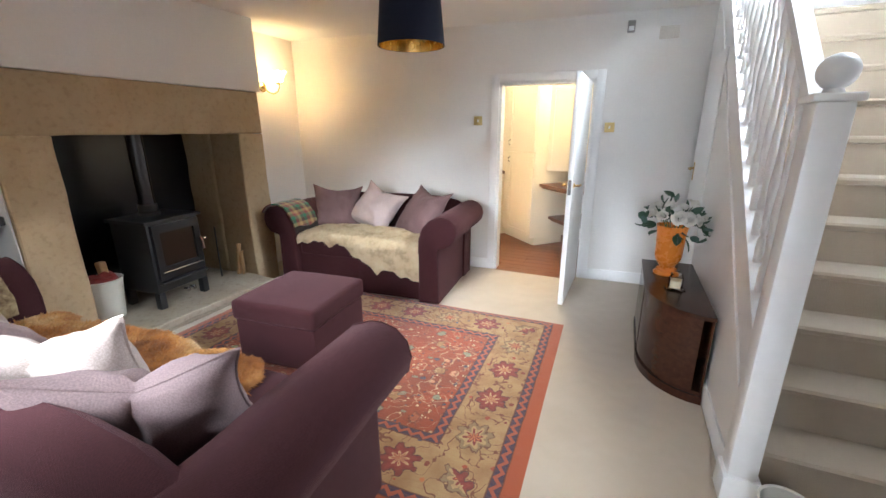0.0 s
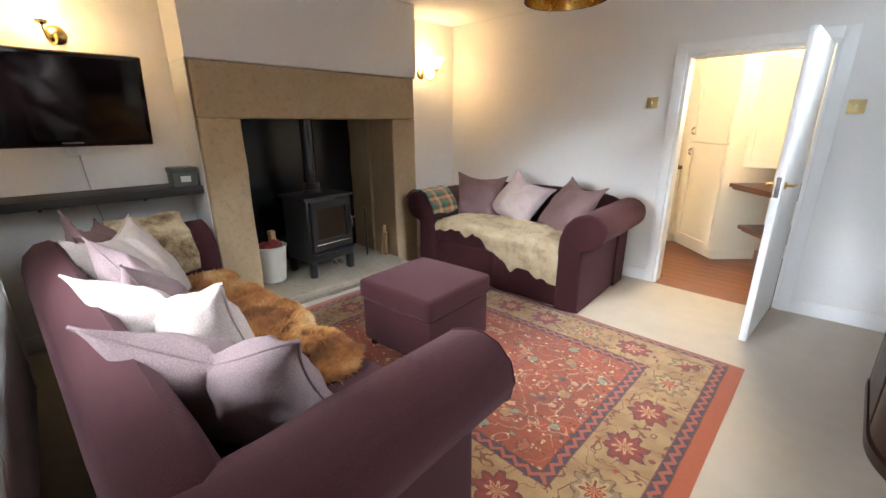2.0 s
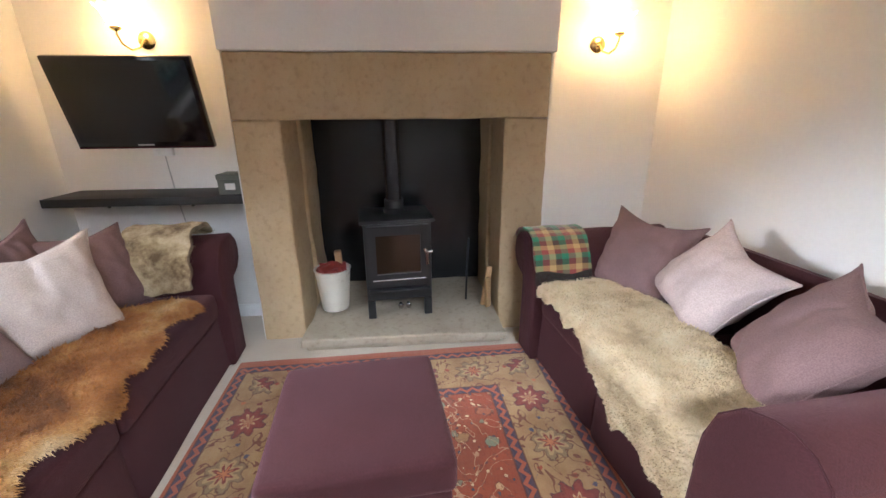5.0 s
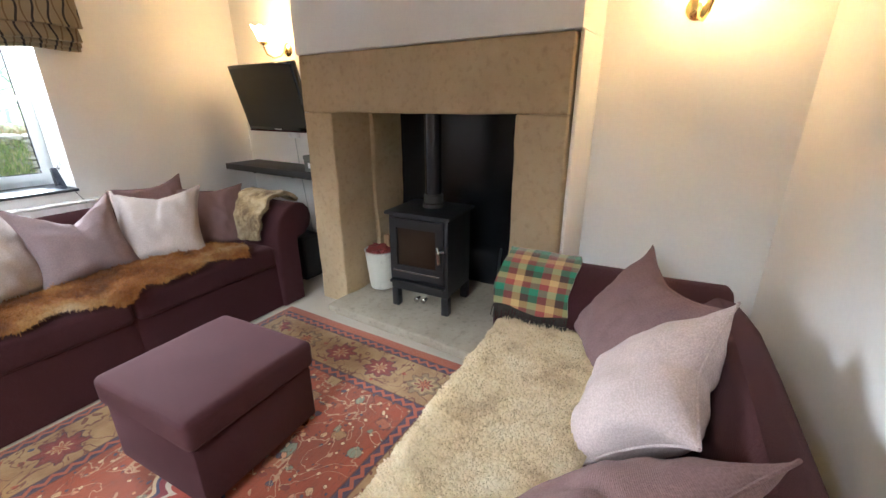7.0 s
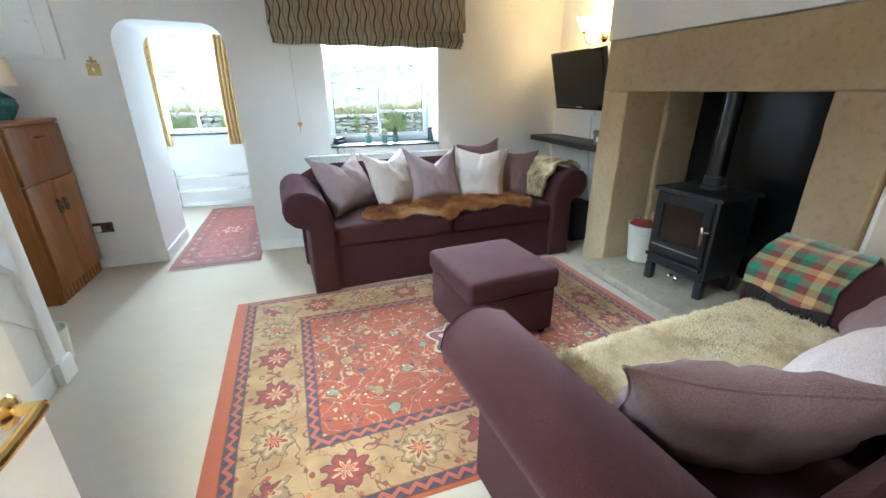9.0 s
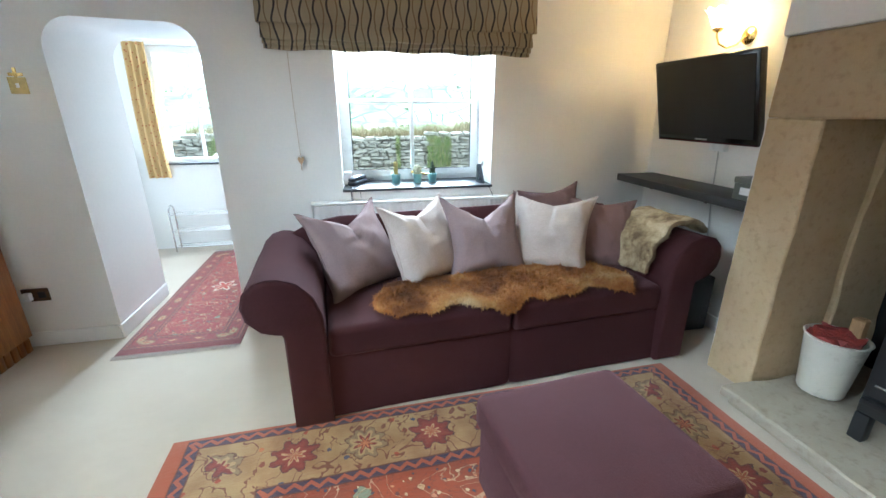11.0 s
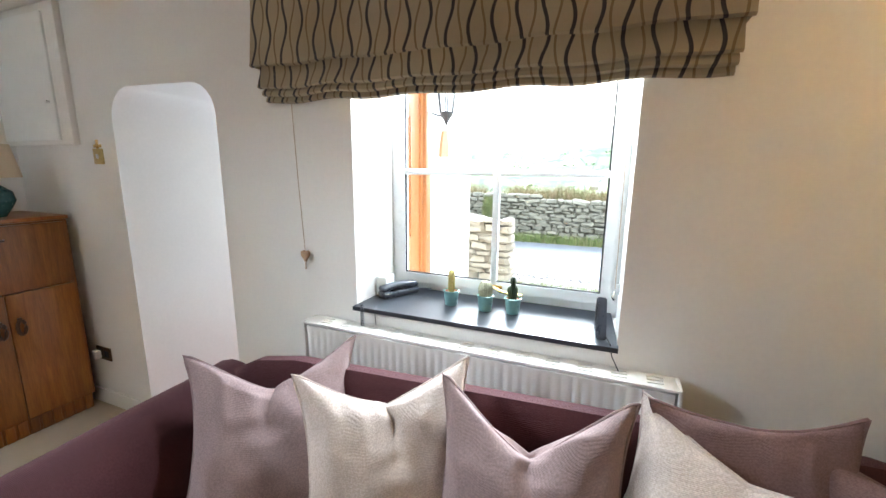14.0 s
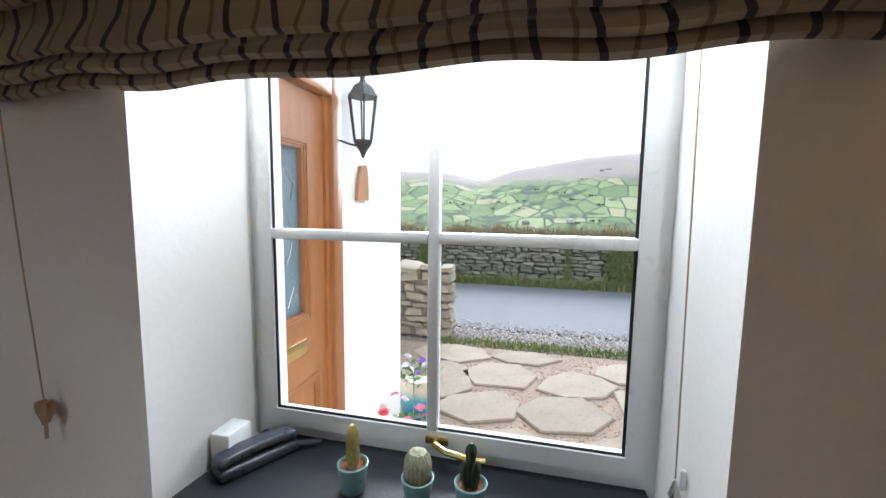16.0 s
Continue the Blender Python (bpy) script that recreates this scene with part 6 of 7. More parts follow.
# kitchen beyond the door
setting("wall_kitchen_1", B(-3.2, -3.05, 4.15, 7.4, 0, CEIL), M_WALL, "kitchen wall", "wall")
setting("wall_kitchen_2", B(-3.2, 1.8, 7.2, 7.35, 0, CEIL), M_WALL, "kitchen wall", "wall")
setting("wall_kitchen_3", B(0.9, 1.05, 4.42, 7.2, 0, CEIL), M_WALL, "kitchen wall", "wall")
setting("wall_kitchen_4", B(-0.42, 0.9, 5.84, 5.95, 0, CEIL), M_WALL, "kitchen wall", "wall")
setting("ceiling_kitchen", B(-3.2, 1.1, 4.17, 7.35, CEIL, CEIL + 0.1), M_CEIL, "kitchen ceiling", "ceiling")
tall = thing("tall_cupboard", "cream shaker tall kitchen cupboard with bronze handles", "cupboard", pose(-0.90, 5.22, 0, 0, 0, -44))
part("carcass", B(-0.80, 0.0, 0.03, 0.55, 0.10, 2.25, bevel=0.003), M_KCREAM, tall)
part("plinth", B(-0.78, -0.02, 0.08, 0.53, 0.0, 0.10), M_KCREAM, tall)
def shaker(parent, x0, x1, y, z0, z1, handle):
    d = part("door", prism(bmesh.new(), [(x0, z0), (x1, z0), (x1, z1), (x0, z1)], Matrix.Translation((0, y, 0)) @ UPY, 0.022, [[(x0 + 0.06, z0 + 0.06), (x1 - 0.06, z0 + 0.06), (x1 - 0.06, z1 - 0.06), (x0 + 0.06, z1 - 0.06)]]), M_KCREAM, parent)
    part("door_panel", B(x0 + 0.055, x1 - 0.055, y - 0.012, y - 0.004, z0 + 0.055, z1 - 0.055), M_KCREAM, d)
    if handle:
        hx, hz = handle
        part("handle", tube(bmesh.new(), [(hx, y - 0.02, hz), (hx, y - 0.05, hz - 0.02), (hx, y - 0.045, hz - 0.06), (hx, y - 0.022, hz - 0.07)], 0.006), M_BRONZE, d, "dark bronze drop handle")
shaker(tall, -0.60, -0.003, 0.029, 0.11, 1.18, (-0.56, 1.12))
shaker(tall, -0.60, -0.003, 0.029, 1.20, 2.20, (-0.56, 1.34))
wu = thing("wall_unit", "cream shaker wall cupboard beside the tall unit", "cupboard")
part("carcass", prism(bmesh.new(), [(-0.765, 5.392), (0.045, 5.392), (0.045, 5.83), (-0.245, 5.83)], Matrix.Translation((0, 0, 0.965)), 1.02), M_KCREAM, wu)
shaker(wu, -0.765, -0.19, 5.39, 0.97, 1.98, None)
shaker(wu, -0.185, 0.04, 5.39, 0.97, 1.98, None)
setting("wall_kitchen_5", B(0.05, 0.15, 4.75, 5.84, 0, CEIL), M_WALL, "kitchen wall", "wall")
for z, tip, nose in ((0.775, (-0.845, 5.325), (-0.42, 4.86)), (0.345, (-0.715, 5.435), (-0.44, 5.08))):
    cs = thing("corner_shelf", "dark oiled wooden corner shelf in the kitchen", "shelf", pose(0, 0, z), "kitchen corner shelves")
    part("board", prism(bmesh.new(), [tip, nose, (0.048, nose[1]), (0.048, 5.83), (-0.24, 5.83)], None, 0.035), M_KWOOD, cs)
    part("nosing", prism(bmesh.new(), [(tip[0] + 0.05, tip[1] - 0.02), (nose[0] + 0.02, nose[1] + 0.03), (0.045, nose[1] + 0.03), (0.045, nose[1] + 0.07), (nose[0] + 0.06, nose[1] + 0.07), (tip[0] + 0.09, tip[1] + 0.02)], Matrix.Translation((0, 0, -0.022)), 0.022), M_KWOOD, cs)
wt_ = thing("worktop", "dark wooden kitchen worktop over cream base cupboard", "worktop", pose(-1.95, 5.6, 0, 0, 0, -44))
part("slab", B(-0.9, 0.3, 0.0, 0.6, 0.87, 0.91, bevel=0.004), M_KWOOD, wt_)
bs = thing("base_unit", "cream shaker base cupboard under the worktop", "cupboard", pose(-1.95, 5.6, 0, 0, 0, -44))
part("carcass", B(-0.9, 0.28, 0.05, 0.6, 0.10, 0.868), M_KCREAM, bs)
part("plinth", B(-0.9, 0.28, 0.10, 0.6, 0.0, 0.10), M_KCREAM, bs)
shaker(bs, -0.32, 0.275, 0.049, 0.11, 0.86, (-0.28, 0.8))
kf = setting("floor_kitchen", B(-3.1, 1.0, 4.34, 7.3, -0.12, -0.012), M_KFLOOR, "red-brown wooden kitchen floor", "floor")
PLANK = mesh("plank", B(-0.598, 0.598, -0.061, 0.061, -0.012, 0.001, bevel=0.0015, seg=1), M_KFLOOR)
for r in range(24):
    for c in range(4):
        p = part("plank", PLANK, None, kf)
        p.location = (-2.6 + c * 1.2 + 0.37 * (r % 3), 4.235 + 0.124 * r + 0.0, 0.0)
        if p.location.y < 4.40:
            p.location = (-0.62 if c == 0 else 9, p.location.y, 0)
            if c:
                bpy.data.objects.remove(p)
            else:
                p.scale = (0.70, 1, 1)

# little room beyond the arch
RS = -1.95
setting("floor_hall", B(-0.45, 2.05, RS - 0.1, -0.62, -0.12, 0.0), M_CARPET, "beige carpet in the small room", "floor")
hwin = [(0.19, 0.93), (0.95, 0.93), (0.95, 2.08), (0.19, 2.08)]
setting("wall_hall_south", prism(bmesh.new(), [(-0.479, -0.2), (2.2, -0.2), (2.2, 2.5), (-0.479, 2.5)], Matrix.Translation((0, RS, 0)) @ UPY, 0.16, [hwin]), M_WALL, "white wall with the small window", "wall")
setting("wall_hall_east", B(1.95, 2.2, RS, -0.62, -0.2, 2.5), M_WALL, "white side wall", "wall")
setting("ceiling_hall", B(-0.479, 2.2, RS, -0.62, 2.36, 2.5), M_CEIL, "white ceiling of the small room", "ceiling")
w2 = tagged(thing("window_2", "white casement window with slate sill in small room", "window"), kind="structure")
part("window_frame", prism(bmesh.new(), hwin, Matrix.Translation((0, RS - 0.05, 0)) @ UPY, 0.07, [[(0.25, 0.99), (0.89, 0.99), (0.89, 2.02), (0.25, 2.02)]]), M_UPVC, w2)
part("glazing_bar", B(0.557, 0.583, RS - 0.11, RS - 0.07, 0.99, 2.02), M_UPVC, w2)
part("glazing_bar", B(0.25, 0.556, RS - 0.11, RS - 0.07, 1.49, 1.515), M_UPVC, w2)
part("glazing_bar", B(0.584, 0.89, RS - 0.11, RS - 0.07, 1.49, 1.515), M_UPVC, w2)
part("window_sill", B(0.17, 0.97, RS - 0.05, RS + 0.025, 0.925, 0.945, bevel=0.003), M_SLATE, w2)
for a, b in ((0.25, 0.557), (0.583, 0.89)):
    p = part("pane", B(a, b, RS - 0.092, RS - 0.09, 0.99, 2.02), M_PANE, w2)
    p.visible_shadow = False


def floral():
    n = Net("floral_curtain_cotton")
    c = n.mix(n.step(n.noise(3, 4), 0.3, 0.7), (0.56, 0.38, 0.16, 1), (0.62, 0.45, 0.22, 1))
    f = n.math("LESS_THAN", n.voronoi(26), 0.22)
    c = n.mix(n.math("MULTIPLY", f, 0.8), c, rgb("a5502f"))
    n.bump(n.noise(200, 3), 0.2, 0.002)
    return n.end(c, 0.9)


M_CURT = floral()
for k, (a, b) in enumerate(((0.07, 0.23), (0.885, 1.10))):
    bm = bmesh.new()
    sheet(bm, 48, 16, lambda u, v: Vector((a + (b - a) * u + 0.01 * math.sin(4 * v), RS + 0.06 + 0.028 * math.sin(u * 22 + v), 0.80 + 1.30 * v)))
    bmesh.ops.recalc_face_normals(bm, faces=bm.faces)
    bmesh.ops.solidify(bm, geom=bm.faces[:], thickness=0.003)
    single("curtain", bm, M_CURT, "gathered ochre floral curtain beside the window", "curtain", None, "hall curtains", 60)
single("curtain_rail", tube(bmesh.new(), [(0.0, RS + 0.06, 2.12), (1.18, RS + 0.06, 2.12)], 0.009, 10), M_UPVC, "thin white curtain rail above the window", "curtain rail")
tr_ = thing("towel_rack", "chrome tubular rack standing below the small window", "rack", pose(-0.04, RS + 0.12, 0))
for x in (0.0, 0.98):
    pts = [(x, -0.07, 0.012), (x, -0.07, 0.44)] + [(x, -0.07 * math.cos(radians(t)), 0.44 + 0.07 * math.sin(radians(t))) for t in range(20, 180, 20)] + [(x, 0.07, 0.44), (x, 0.07, 0.012)]
    part("end_frame", tube(bmesh.new(), pts, 0.008), M_STEEL, tr_)
for z in (0.06, 0.24, 0.42):
    for y in (-0.07, 0.0, 0.07):
        part("rail", tube(bmesh.new(), [(0.0, y, z), (0.98, y, z)], 0.005, 8), M_STEEL, tr_)
M_LEATH = mat("black_leather", (0.014, 0.014, 0.016, 1), 0.4, 0.2, 9, 160, 0.25, 0.002)
ch = thing("dining_chair", "black leather high-backed dining chair on carpet", "chair", pose(1.47, -1.60, 0, 0, 0, 172))
part("seat", soft_box(-0.22, 0.22, -0.22, 0.22, 0.40, 0.48, 0.025, 0.012), M_LEATH, ch)
bm = soft_box(-0.21, 0.21, 0.16, 0.22, 0.44, 1.10, 0.02, 0.0)
for v in bm.verts:
    v.co.y += 0.12 * max(0, v.co.z - 0.45)
part("backrest", bm, M_LEATH, ch)
for x in (-0.19, 0.19):
    for y in (-0.19, 0.19):
        bm = B(x - 0.02, x + 0.02, y - 0.02, y + 0.02, 0.0, 0.41, bevel=0.003)
        for v in bm.verts:
            v.co.y += (0.41 - v.co.z) * 0.18 * (1 if y > 0 else -0.05)
        part("leg", bm, M_MAHOG, ch)


# outside: ground, house wall with front door, wall, road and hills
def lane_z(y):
    """The yard is level, then falls gently to the foot of the wall across the lane."""
    return -0.19 - 0.40 * min(1, max(0, (-4.4 - y) / 6.2))


def ground_h(x, y):
    r = math.hypot(x, y)
    h = lane_z(y)
    if y < -12.5 or r > 40:
        k = min(1, max(0, (r - 13) / 500))
        h -= 70 * k ** 0.8
        az = math.atan2(x, -y)
        top = 205 - 45 * math.tanh((az + 0.02) * 7) + 16 * noise.noise(Vector((az * 5, 2, 0))) - 40 * math.exp(-((az - 0.14) / 0.05) ** 2)
        s = min(1, max(0, (r - 620) / 1500))
        h += (top + 70) * (s * s * (3 - 2 * s)) ** 0.9 + 10 * s * noise.noise(Vector((x / 300, y / 300, 0))) + 4 * s * noise.noise(Vector((x / 90, y / 90, 1)))
    return h


def ground_mat():
    n = Net("fields_and_moor")
    geo = n.t.nodes.new("ShaderNodeNewGeometry").outputs["Position"]
    x, y, z = n.xyz(geo)
    cell = n.voronoi(0.019, n.scaled((1.0, 0.55, 0.0), geo), out="Color")
    # fields paler and moor towards lilac: distance haze put into the base colours
    c = n.ramp(n.xyz(cell)[0], [(0, (0.10, 0.16, 0.05)), (0.25, (0.17, 0.23, 0.08)), (0.5, (0.22, 0.27, 0.11)), (0.7, (0.13, 0.19, 0.07)), (0.88, (0.27, 0.27, 0.14))], True)
    edge = n.voronoi(0.019, n.scaled((1.0, 0.55, 0.0), geo), "DISTANCE_TO_EDGE")
    c = n.mix(n.math("LESS_THAN", edge, 0.035), c, (0.035, 0.06, 0.028, 1))
    wood = n.step(n.noise(0.012, 5, 0.6, geo), 0.55, 0.62)
    c = n.mix(wood, c, (0.04, 0.065, 0.03, 1))
    moor = n.mix(n.step(n.noise(0.02, 5, 0.6, geo), 0.35, 0.65), (0.21, 0.16, 0.17, 1), (0.23, 0.20, 0.15, 1))
    c = n.mix(n.step(n.math("MULTIPLY_ADD", n.noise(0.006, 4, 0.5, geo), 60.0, z), 95, 140), c, moor)
    far = n.math("SQRT", n.math("ADD", n.math("POWER", x, 2.0), n.math("POWER", y, 2.0)))
    near = n.mix(n.step(n.noise(2.5, 5, 0.6, geo), 0.35, 0.65), (0.17, 0.135, 0.10, 1), (0.26, 0.22, 0.17, 1))
    c = n.mix(n.math("LESS_THAN", far, 16.0), c, near)
    n.bump(n.noise(30, 4, 0.6, geo), 0.4, 0.02)
    return n.end(c, 0.95)


def spaced():
    pts = [0, 4, 8, 11, 12.4, 13, 15, 20, 30, 50, 80, 120]
    while pts[-1] < 3000:
        pts.append(pts[-1] + max(30, pts[-1] * 0.045))
    return [-p for p in pts[:0:-1]] + pts


ax = spaced()
bm = bmesh.new()
gv = [[bm.verts.new((x, y, ground_h(x, y))) for y in ax] for x in ax]
for i in range(len(ax) - 1):
    for j in range(len(ax) - 1):
        bm.faces.new((gv[i][j], gv[i + 1][j], gv[i + 1][j + 1], gv[i][j + 1]))
setting("ground", bm, ground_mat(), "gravelly ground falling to green fields and moorland", "ground", 80)

M_RENDER = mat("white_house_render", (0.80, 0.79, 0.76, 1), 0.9, 0.04, 2, 90, 0.3, 0.006)
HX = -0.70
YZ = Matrix(((0, 0, 1, 0), (1, 0, 0, 0), (0, 1, 0, 0), (0, 0, 0, 1)))
setting("wall_porch_west", prism(bmesh.new(), [(-2.11, -0.25), (-1.19, -0.25), (-1.19, 2.22), (-0.40, 2.22), (-0.40, -0.25), (-0.361, -0.25), (-0.361, 2.9), (-2.11, 2.9)], Matrix.Translation((HX, 0, 0)) @ YZ, 0.22), M_RENDER, "white rendered outer wall with the front door", "wall")
M_DOORW = wood_mat("orange_brown_door_wood", (0.30, 0.115, 0.035, 1), (0.40, 0.17, 0.06, 1), 0.35, "Z")
fd = tagged(thing("door_3", "orange-brown panelled front door with leaded glass", "door"), kind="structure")
for a, b, c, d in ((-1.19, -1.10, -0.19, 2.22), (-0.46, -0.40, -0.19, 2.22), (-1.10, -0.46, 2.13, 2.22)):
    part("frame_post", B(HX - 0.012, HX + 0.12, a, b, c, d, bevel=0.006), M_DOORW, fd)
    part("frame_bead", B(HX + 0.015, HX + 0.10, a + (0.09 if b < -1 else 0), b + (0.03 if b < -1 else -0.06 if c < 0 else 0), c, d - (0.0 if c < 0 else 0.12)), M_DOORW, fd) if c < 0 and b < -1 else None
lf = part("leaf", prism(bmesh.new(), [(-1.07, -0.15), (-0.47, -0.15), (-0.47, 2.12), (-1.07, 2.12)], Matrix.Translation((HX + 0.03, 0, 0)) @ YZ, 0.045, [[(-0.88, 1.12), (-0.68, 1.12), (-0.68, 1.86), (-0.88, 1.86)]]), M_DOORW, fd)
for k in range(3):
    a = 0.012 * k
    o = [(-0.90 - 0.012 + a, 1.10 - 0.012 + a), (-0.66 + 0.012 - a, 1.10 - 0.012 + a), (-0.66 + 0.012 - a, 1.88 + 0.012 - a), (-0.90 - 0.012 + a, 1.88 + 0.012 - a)]
    i_ = [(-0.90 + a, 1.10 + a), (-0.66 - a, 1.10 + a), (-0.66 - a, 1.88 - a), (-0.90 + a, 1.88 - a)]
    part("moulding", prism(bmesh.new(), o, Matrix.Translation((HX + 0.008 + 0.006 * k, 0, 0)) @ YZ, 0.022, [i_]), M_DOORW, lf)
    o = [(y, z) for y, z in ((-0.99 + a, 0.05 + a), (-0.62 - a, 0.05 + a), (-0.62 - a, 0.80 - a), (-0.99 + a, 0.80 - a))]
    i_ = [(-0.978 + a, 0.062 + a), (-0.632 - a, 0.062 + a), (-0.632 - a, 0.788 - a), (-0.978 + a, 0.788 - a)]
    part("moulding", prism(bmesh.new(), o, Matrix.Translation((HX + 0.016 + 0.004 * k, 0, 0)) @ YZ, 0.013, [i_]), M_DOORW, lf)
M_OBSC = Net("obscured_glass")
M_OBSC.bump(M_OBSC.noise(120, 3), 0.6, 0.01)
M_OBSC = M_OBSC.end((0.18, 0.25, 0.29, 1), 0.12)
gl = part("glass", B(HX + 0.045, HX + 0.052, -0.88, -0.68, 1.12, 1.86), M_OBSC, lf, "patterned obscured glass")
bm = bmesh.new()
for s in (-1, 1):
    tube(bm, [(HX + 0.044, -0.78 + s * 0.05 * math.sin(radians(t)) * (1 - 0.3 * t / 180), 1.35 + 0.24 * t / 180) for t in range(0, 181, 15)], 0.003, 6)
    tube(bm, [(HX + 0.044, -0.78 + s * 0.04, 1.63), (HX + 0.044, -0.78 + s * 0.06, 1.70), (HX + 0.044, -0.78, 1.76)], 0.003, 6)
    tube(bm, [(HX + 0.044, -0.78 + s * 0.09, 1.2), (HX + 0.044, -0.78 + s * 0.05, 1.25), (HX + 0.044, -0.78, 1.16)], 0.003, 6)
part("leading", bm, M_STEEL, gl, "dark lead pattern")
part("letter_plate", B(HX + 0.02, HX + 0.032, -0.90, -0.66, 0.93, 1.00, bevel=0.004), M_BRASS, lf, "brass letter plate")
part("handle", tube(bmesh.new(), [(HX + 0.03, -0.52, 1.28), (HX - 0.02, -0.52, 1.28), (HX - 0.025, -0.56, 1.28), (HX - 0.02, -0.62, 1.275)], 0.009), M_BRASS, lf, "brass lever handle")

M_LANT = mat("black_lantern_iron", (0.03, 0.033, 0.036, 1), 0.45, 0.3, 20, 90, 0.15)
ln_ = thing("wall_lantern", "black hexagonal carriage lantern on the white wall", "lantern", pose(HX - 0.10, -1.25, 2.04))
def hexa(prof, m=None):
    return lathe(bmesh.new(), prof, m, 6)
part("roof", hexa([(0.085, 0.12), (0.075, 0.13), (0.05, 0.17), (0.02, 0.19), (0.012, 0.21), (0.018, 0.225), (0.0, 0.25)]), M_LANT, ln_)
part("base", hexa([(0.0, -0.19), (0.012, -0.17), (0.02, -0.15), (0.045, -0.12), (0.052, -0.10), (0.05, -0.095)]), M_LANT, ln_)
for k in range(6):
    a = k * math.pi / 3
    part("glazing_rod", tube(bmesh.new(), [(0.048 * math.cos(a), 0.048 * math.sin(a), -0.10), (0.076 * math.cos(a), 0.076 * math.sin(a), 0.122)], 0.005, 6), M_LANT, ln_)
    bm = bmesh.new()
    b = a + math.pi / 3
    bm.faces.new([bm.verts.new(p) for p in ((0.046 * math.cos(a), 0.046 * math.sin(a), -0.098), (0.046 * math.cos(b), 0.046 * math.sin(b), -0.098), (0.073 * math.cos(b), 0.073 * math.sin(b), 0.12), (0.073 * math.cos(a), 0.073 * math.sin(a), 0.12))])
    part("glass_pane", bm, M_PANE, ln_)
part("bracket", tube(bmesh.new(), [(0.10, 0.10, -0.10), (0.05, 0.06, -0.12), (0.0, 0.0, -0.13)], 0.006, 8), M_LANT, ln_)
M_PLAQ = mat("orange_slate", (0.36, 0.18, 0.08, 1), 0.8, 0.3, 14, 60, 0.3)
single("house_plaque", prism(bmesh.new(), [(-1.50, 1.64), (-1.35, 1.64), (-1.36, 1.72), (-1.40, 1.83), (-1.47, 1.84), (-1.49, 1.78)], Matrix.Translation((HX - 0.022, 0, 0)) @ YZ, 0.02), M_PLAQ, "irregular orange stone plaque on the white wall", "plaque")

# pots of flowers
M_GLAZE = Net("blue_cream_glaze")
gz = M_GLAZE.xyz()[2]
M_GLAZE = M_GLAZE.end(M_GLAZE.ramp(M_GLAZE.math("MULTIPLY_ADD", M_GLAZE.noise(9, 3), 0.10, gz), [(0.12, (0.03, 0.20, 0.30)), (0.26, (0.10, 0.36, 0.42)), (0.32, (0.62, 0.55, 0.42)), (0.40, (0.66, 0.60, 0.48))]), 0.2)
G0 = -0.19
gp = thing("flower_pot", "blue and cream glazed pot of pansies outside", "flower pot", pose(-0.74, -2.48, G0))
part("pot", lathe(bmesh.new(), [(0.0, 0.004), (0.12, 0.0), (0.15, 0.06), (0.175, 0.20), (0.17, 0.34), (0.178, 0.36), (0.165, 0.362), (0.155, 0.32), (0.0, 0.31)], None, 36), M_GLAZE, gp)
gp2 = thing("flower_pot", "terracotta pot of red geraniums outside", "flower pot", pose(-0.86, -1.62, G0))
part("pot", lathe(bmesh.new(), [(0.0, 0.004), (0.09, 0.0), (0.125, 0.2), (0.135, 0.205), (0.135, 0.24), (0.12, 0.24), (0.11, 0.2), (0.0, 0.19)], None, 30), mat("terracotta", (0.34, 0.13, 0.06, 1), 0.85, 0.2, 8, 80, 0.2), gp2)
rng = random.Random(21)
SMALL = [mesh("leaf", leaf_mesh(0.05, 0.045, -0.008), mat("bright_leaf", (0.08, 0.17, 0.04, 1), 0.5, 0.3, 20, 80, 0.1)), mesh("leaf", leaf_mesh(0.07, 0.02, -0.02), mat("fresh_leaf", (0.12, 0.22, 0.05, 1), 0.5, 0.3, 20, 80, 0.1))]


def bloom(colour, name):
    bm = bmesh.new()
    for k in range(9):
        d = Vector((math.cos(k * 2.4) * math.sqrt(k / 9), math.sin(k * 2.4) * math.sqrt(k / 9), 0.8 - 0.6 * k / 9)) * 0.026
        for j in range(4):
            a = j * 1.57 + k
            c = [d, d + Vector((math.cos(a - 0.5), math.sin(a - 0.5), 0.3)) * 0.014, d + Vector((math.cos(a), math.sin(a), 0.45)) * 0.018, d + Vector((math.cos(a + 0.5), math.sin(a + 0.5), 0.3)) * 0.014]
            bm.faces.new([bm.verts.new(p) for p in c])
    return mesh("bloom", bm, mat(name, colour, 0.6, 0.15, 20, 60, 0))


REDS = [bloom((0.62, 0.02, 0.03, 1), "red_petal"), bloom((0.66, 0.10, 0.22, 1), "pink_petal"), bloom((0.72, 0.45, 0.48, 1), "pale_pink_petal")]
PANS = [bloom((0.22, 0.08, 0.45, 1), "violet_petal"), bloom((0.55, 0.5, 0.6, 1), "pale_violet_petal")]


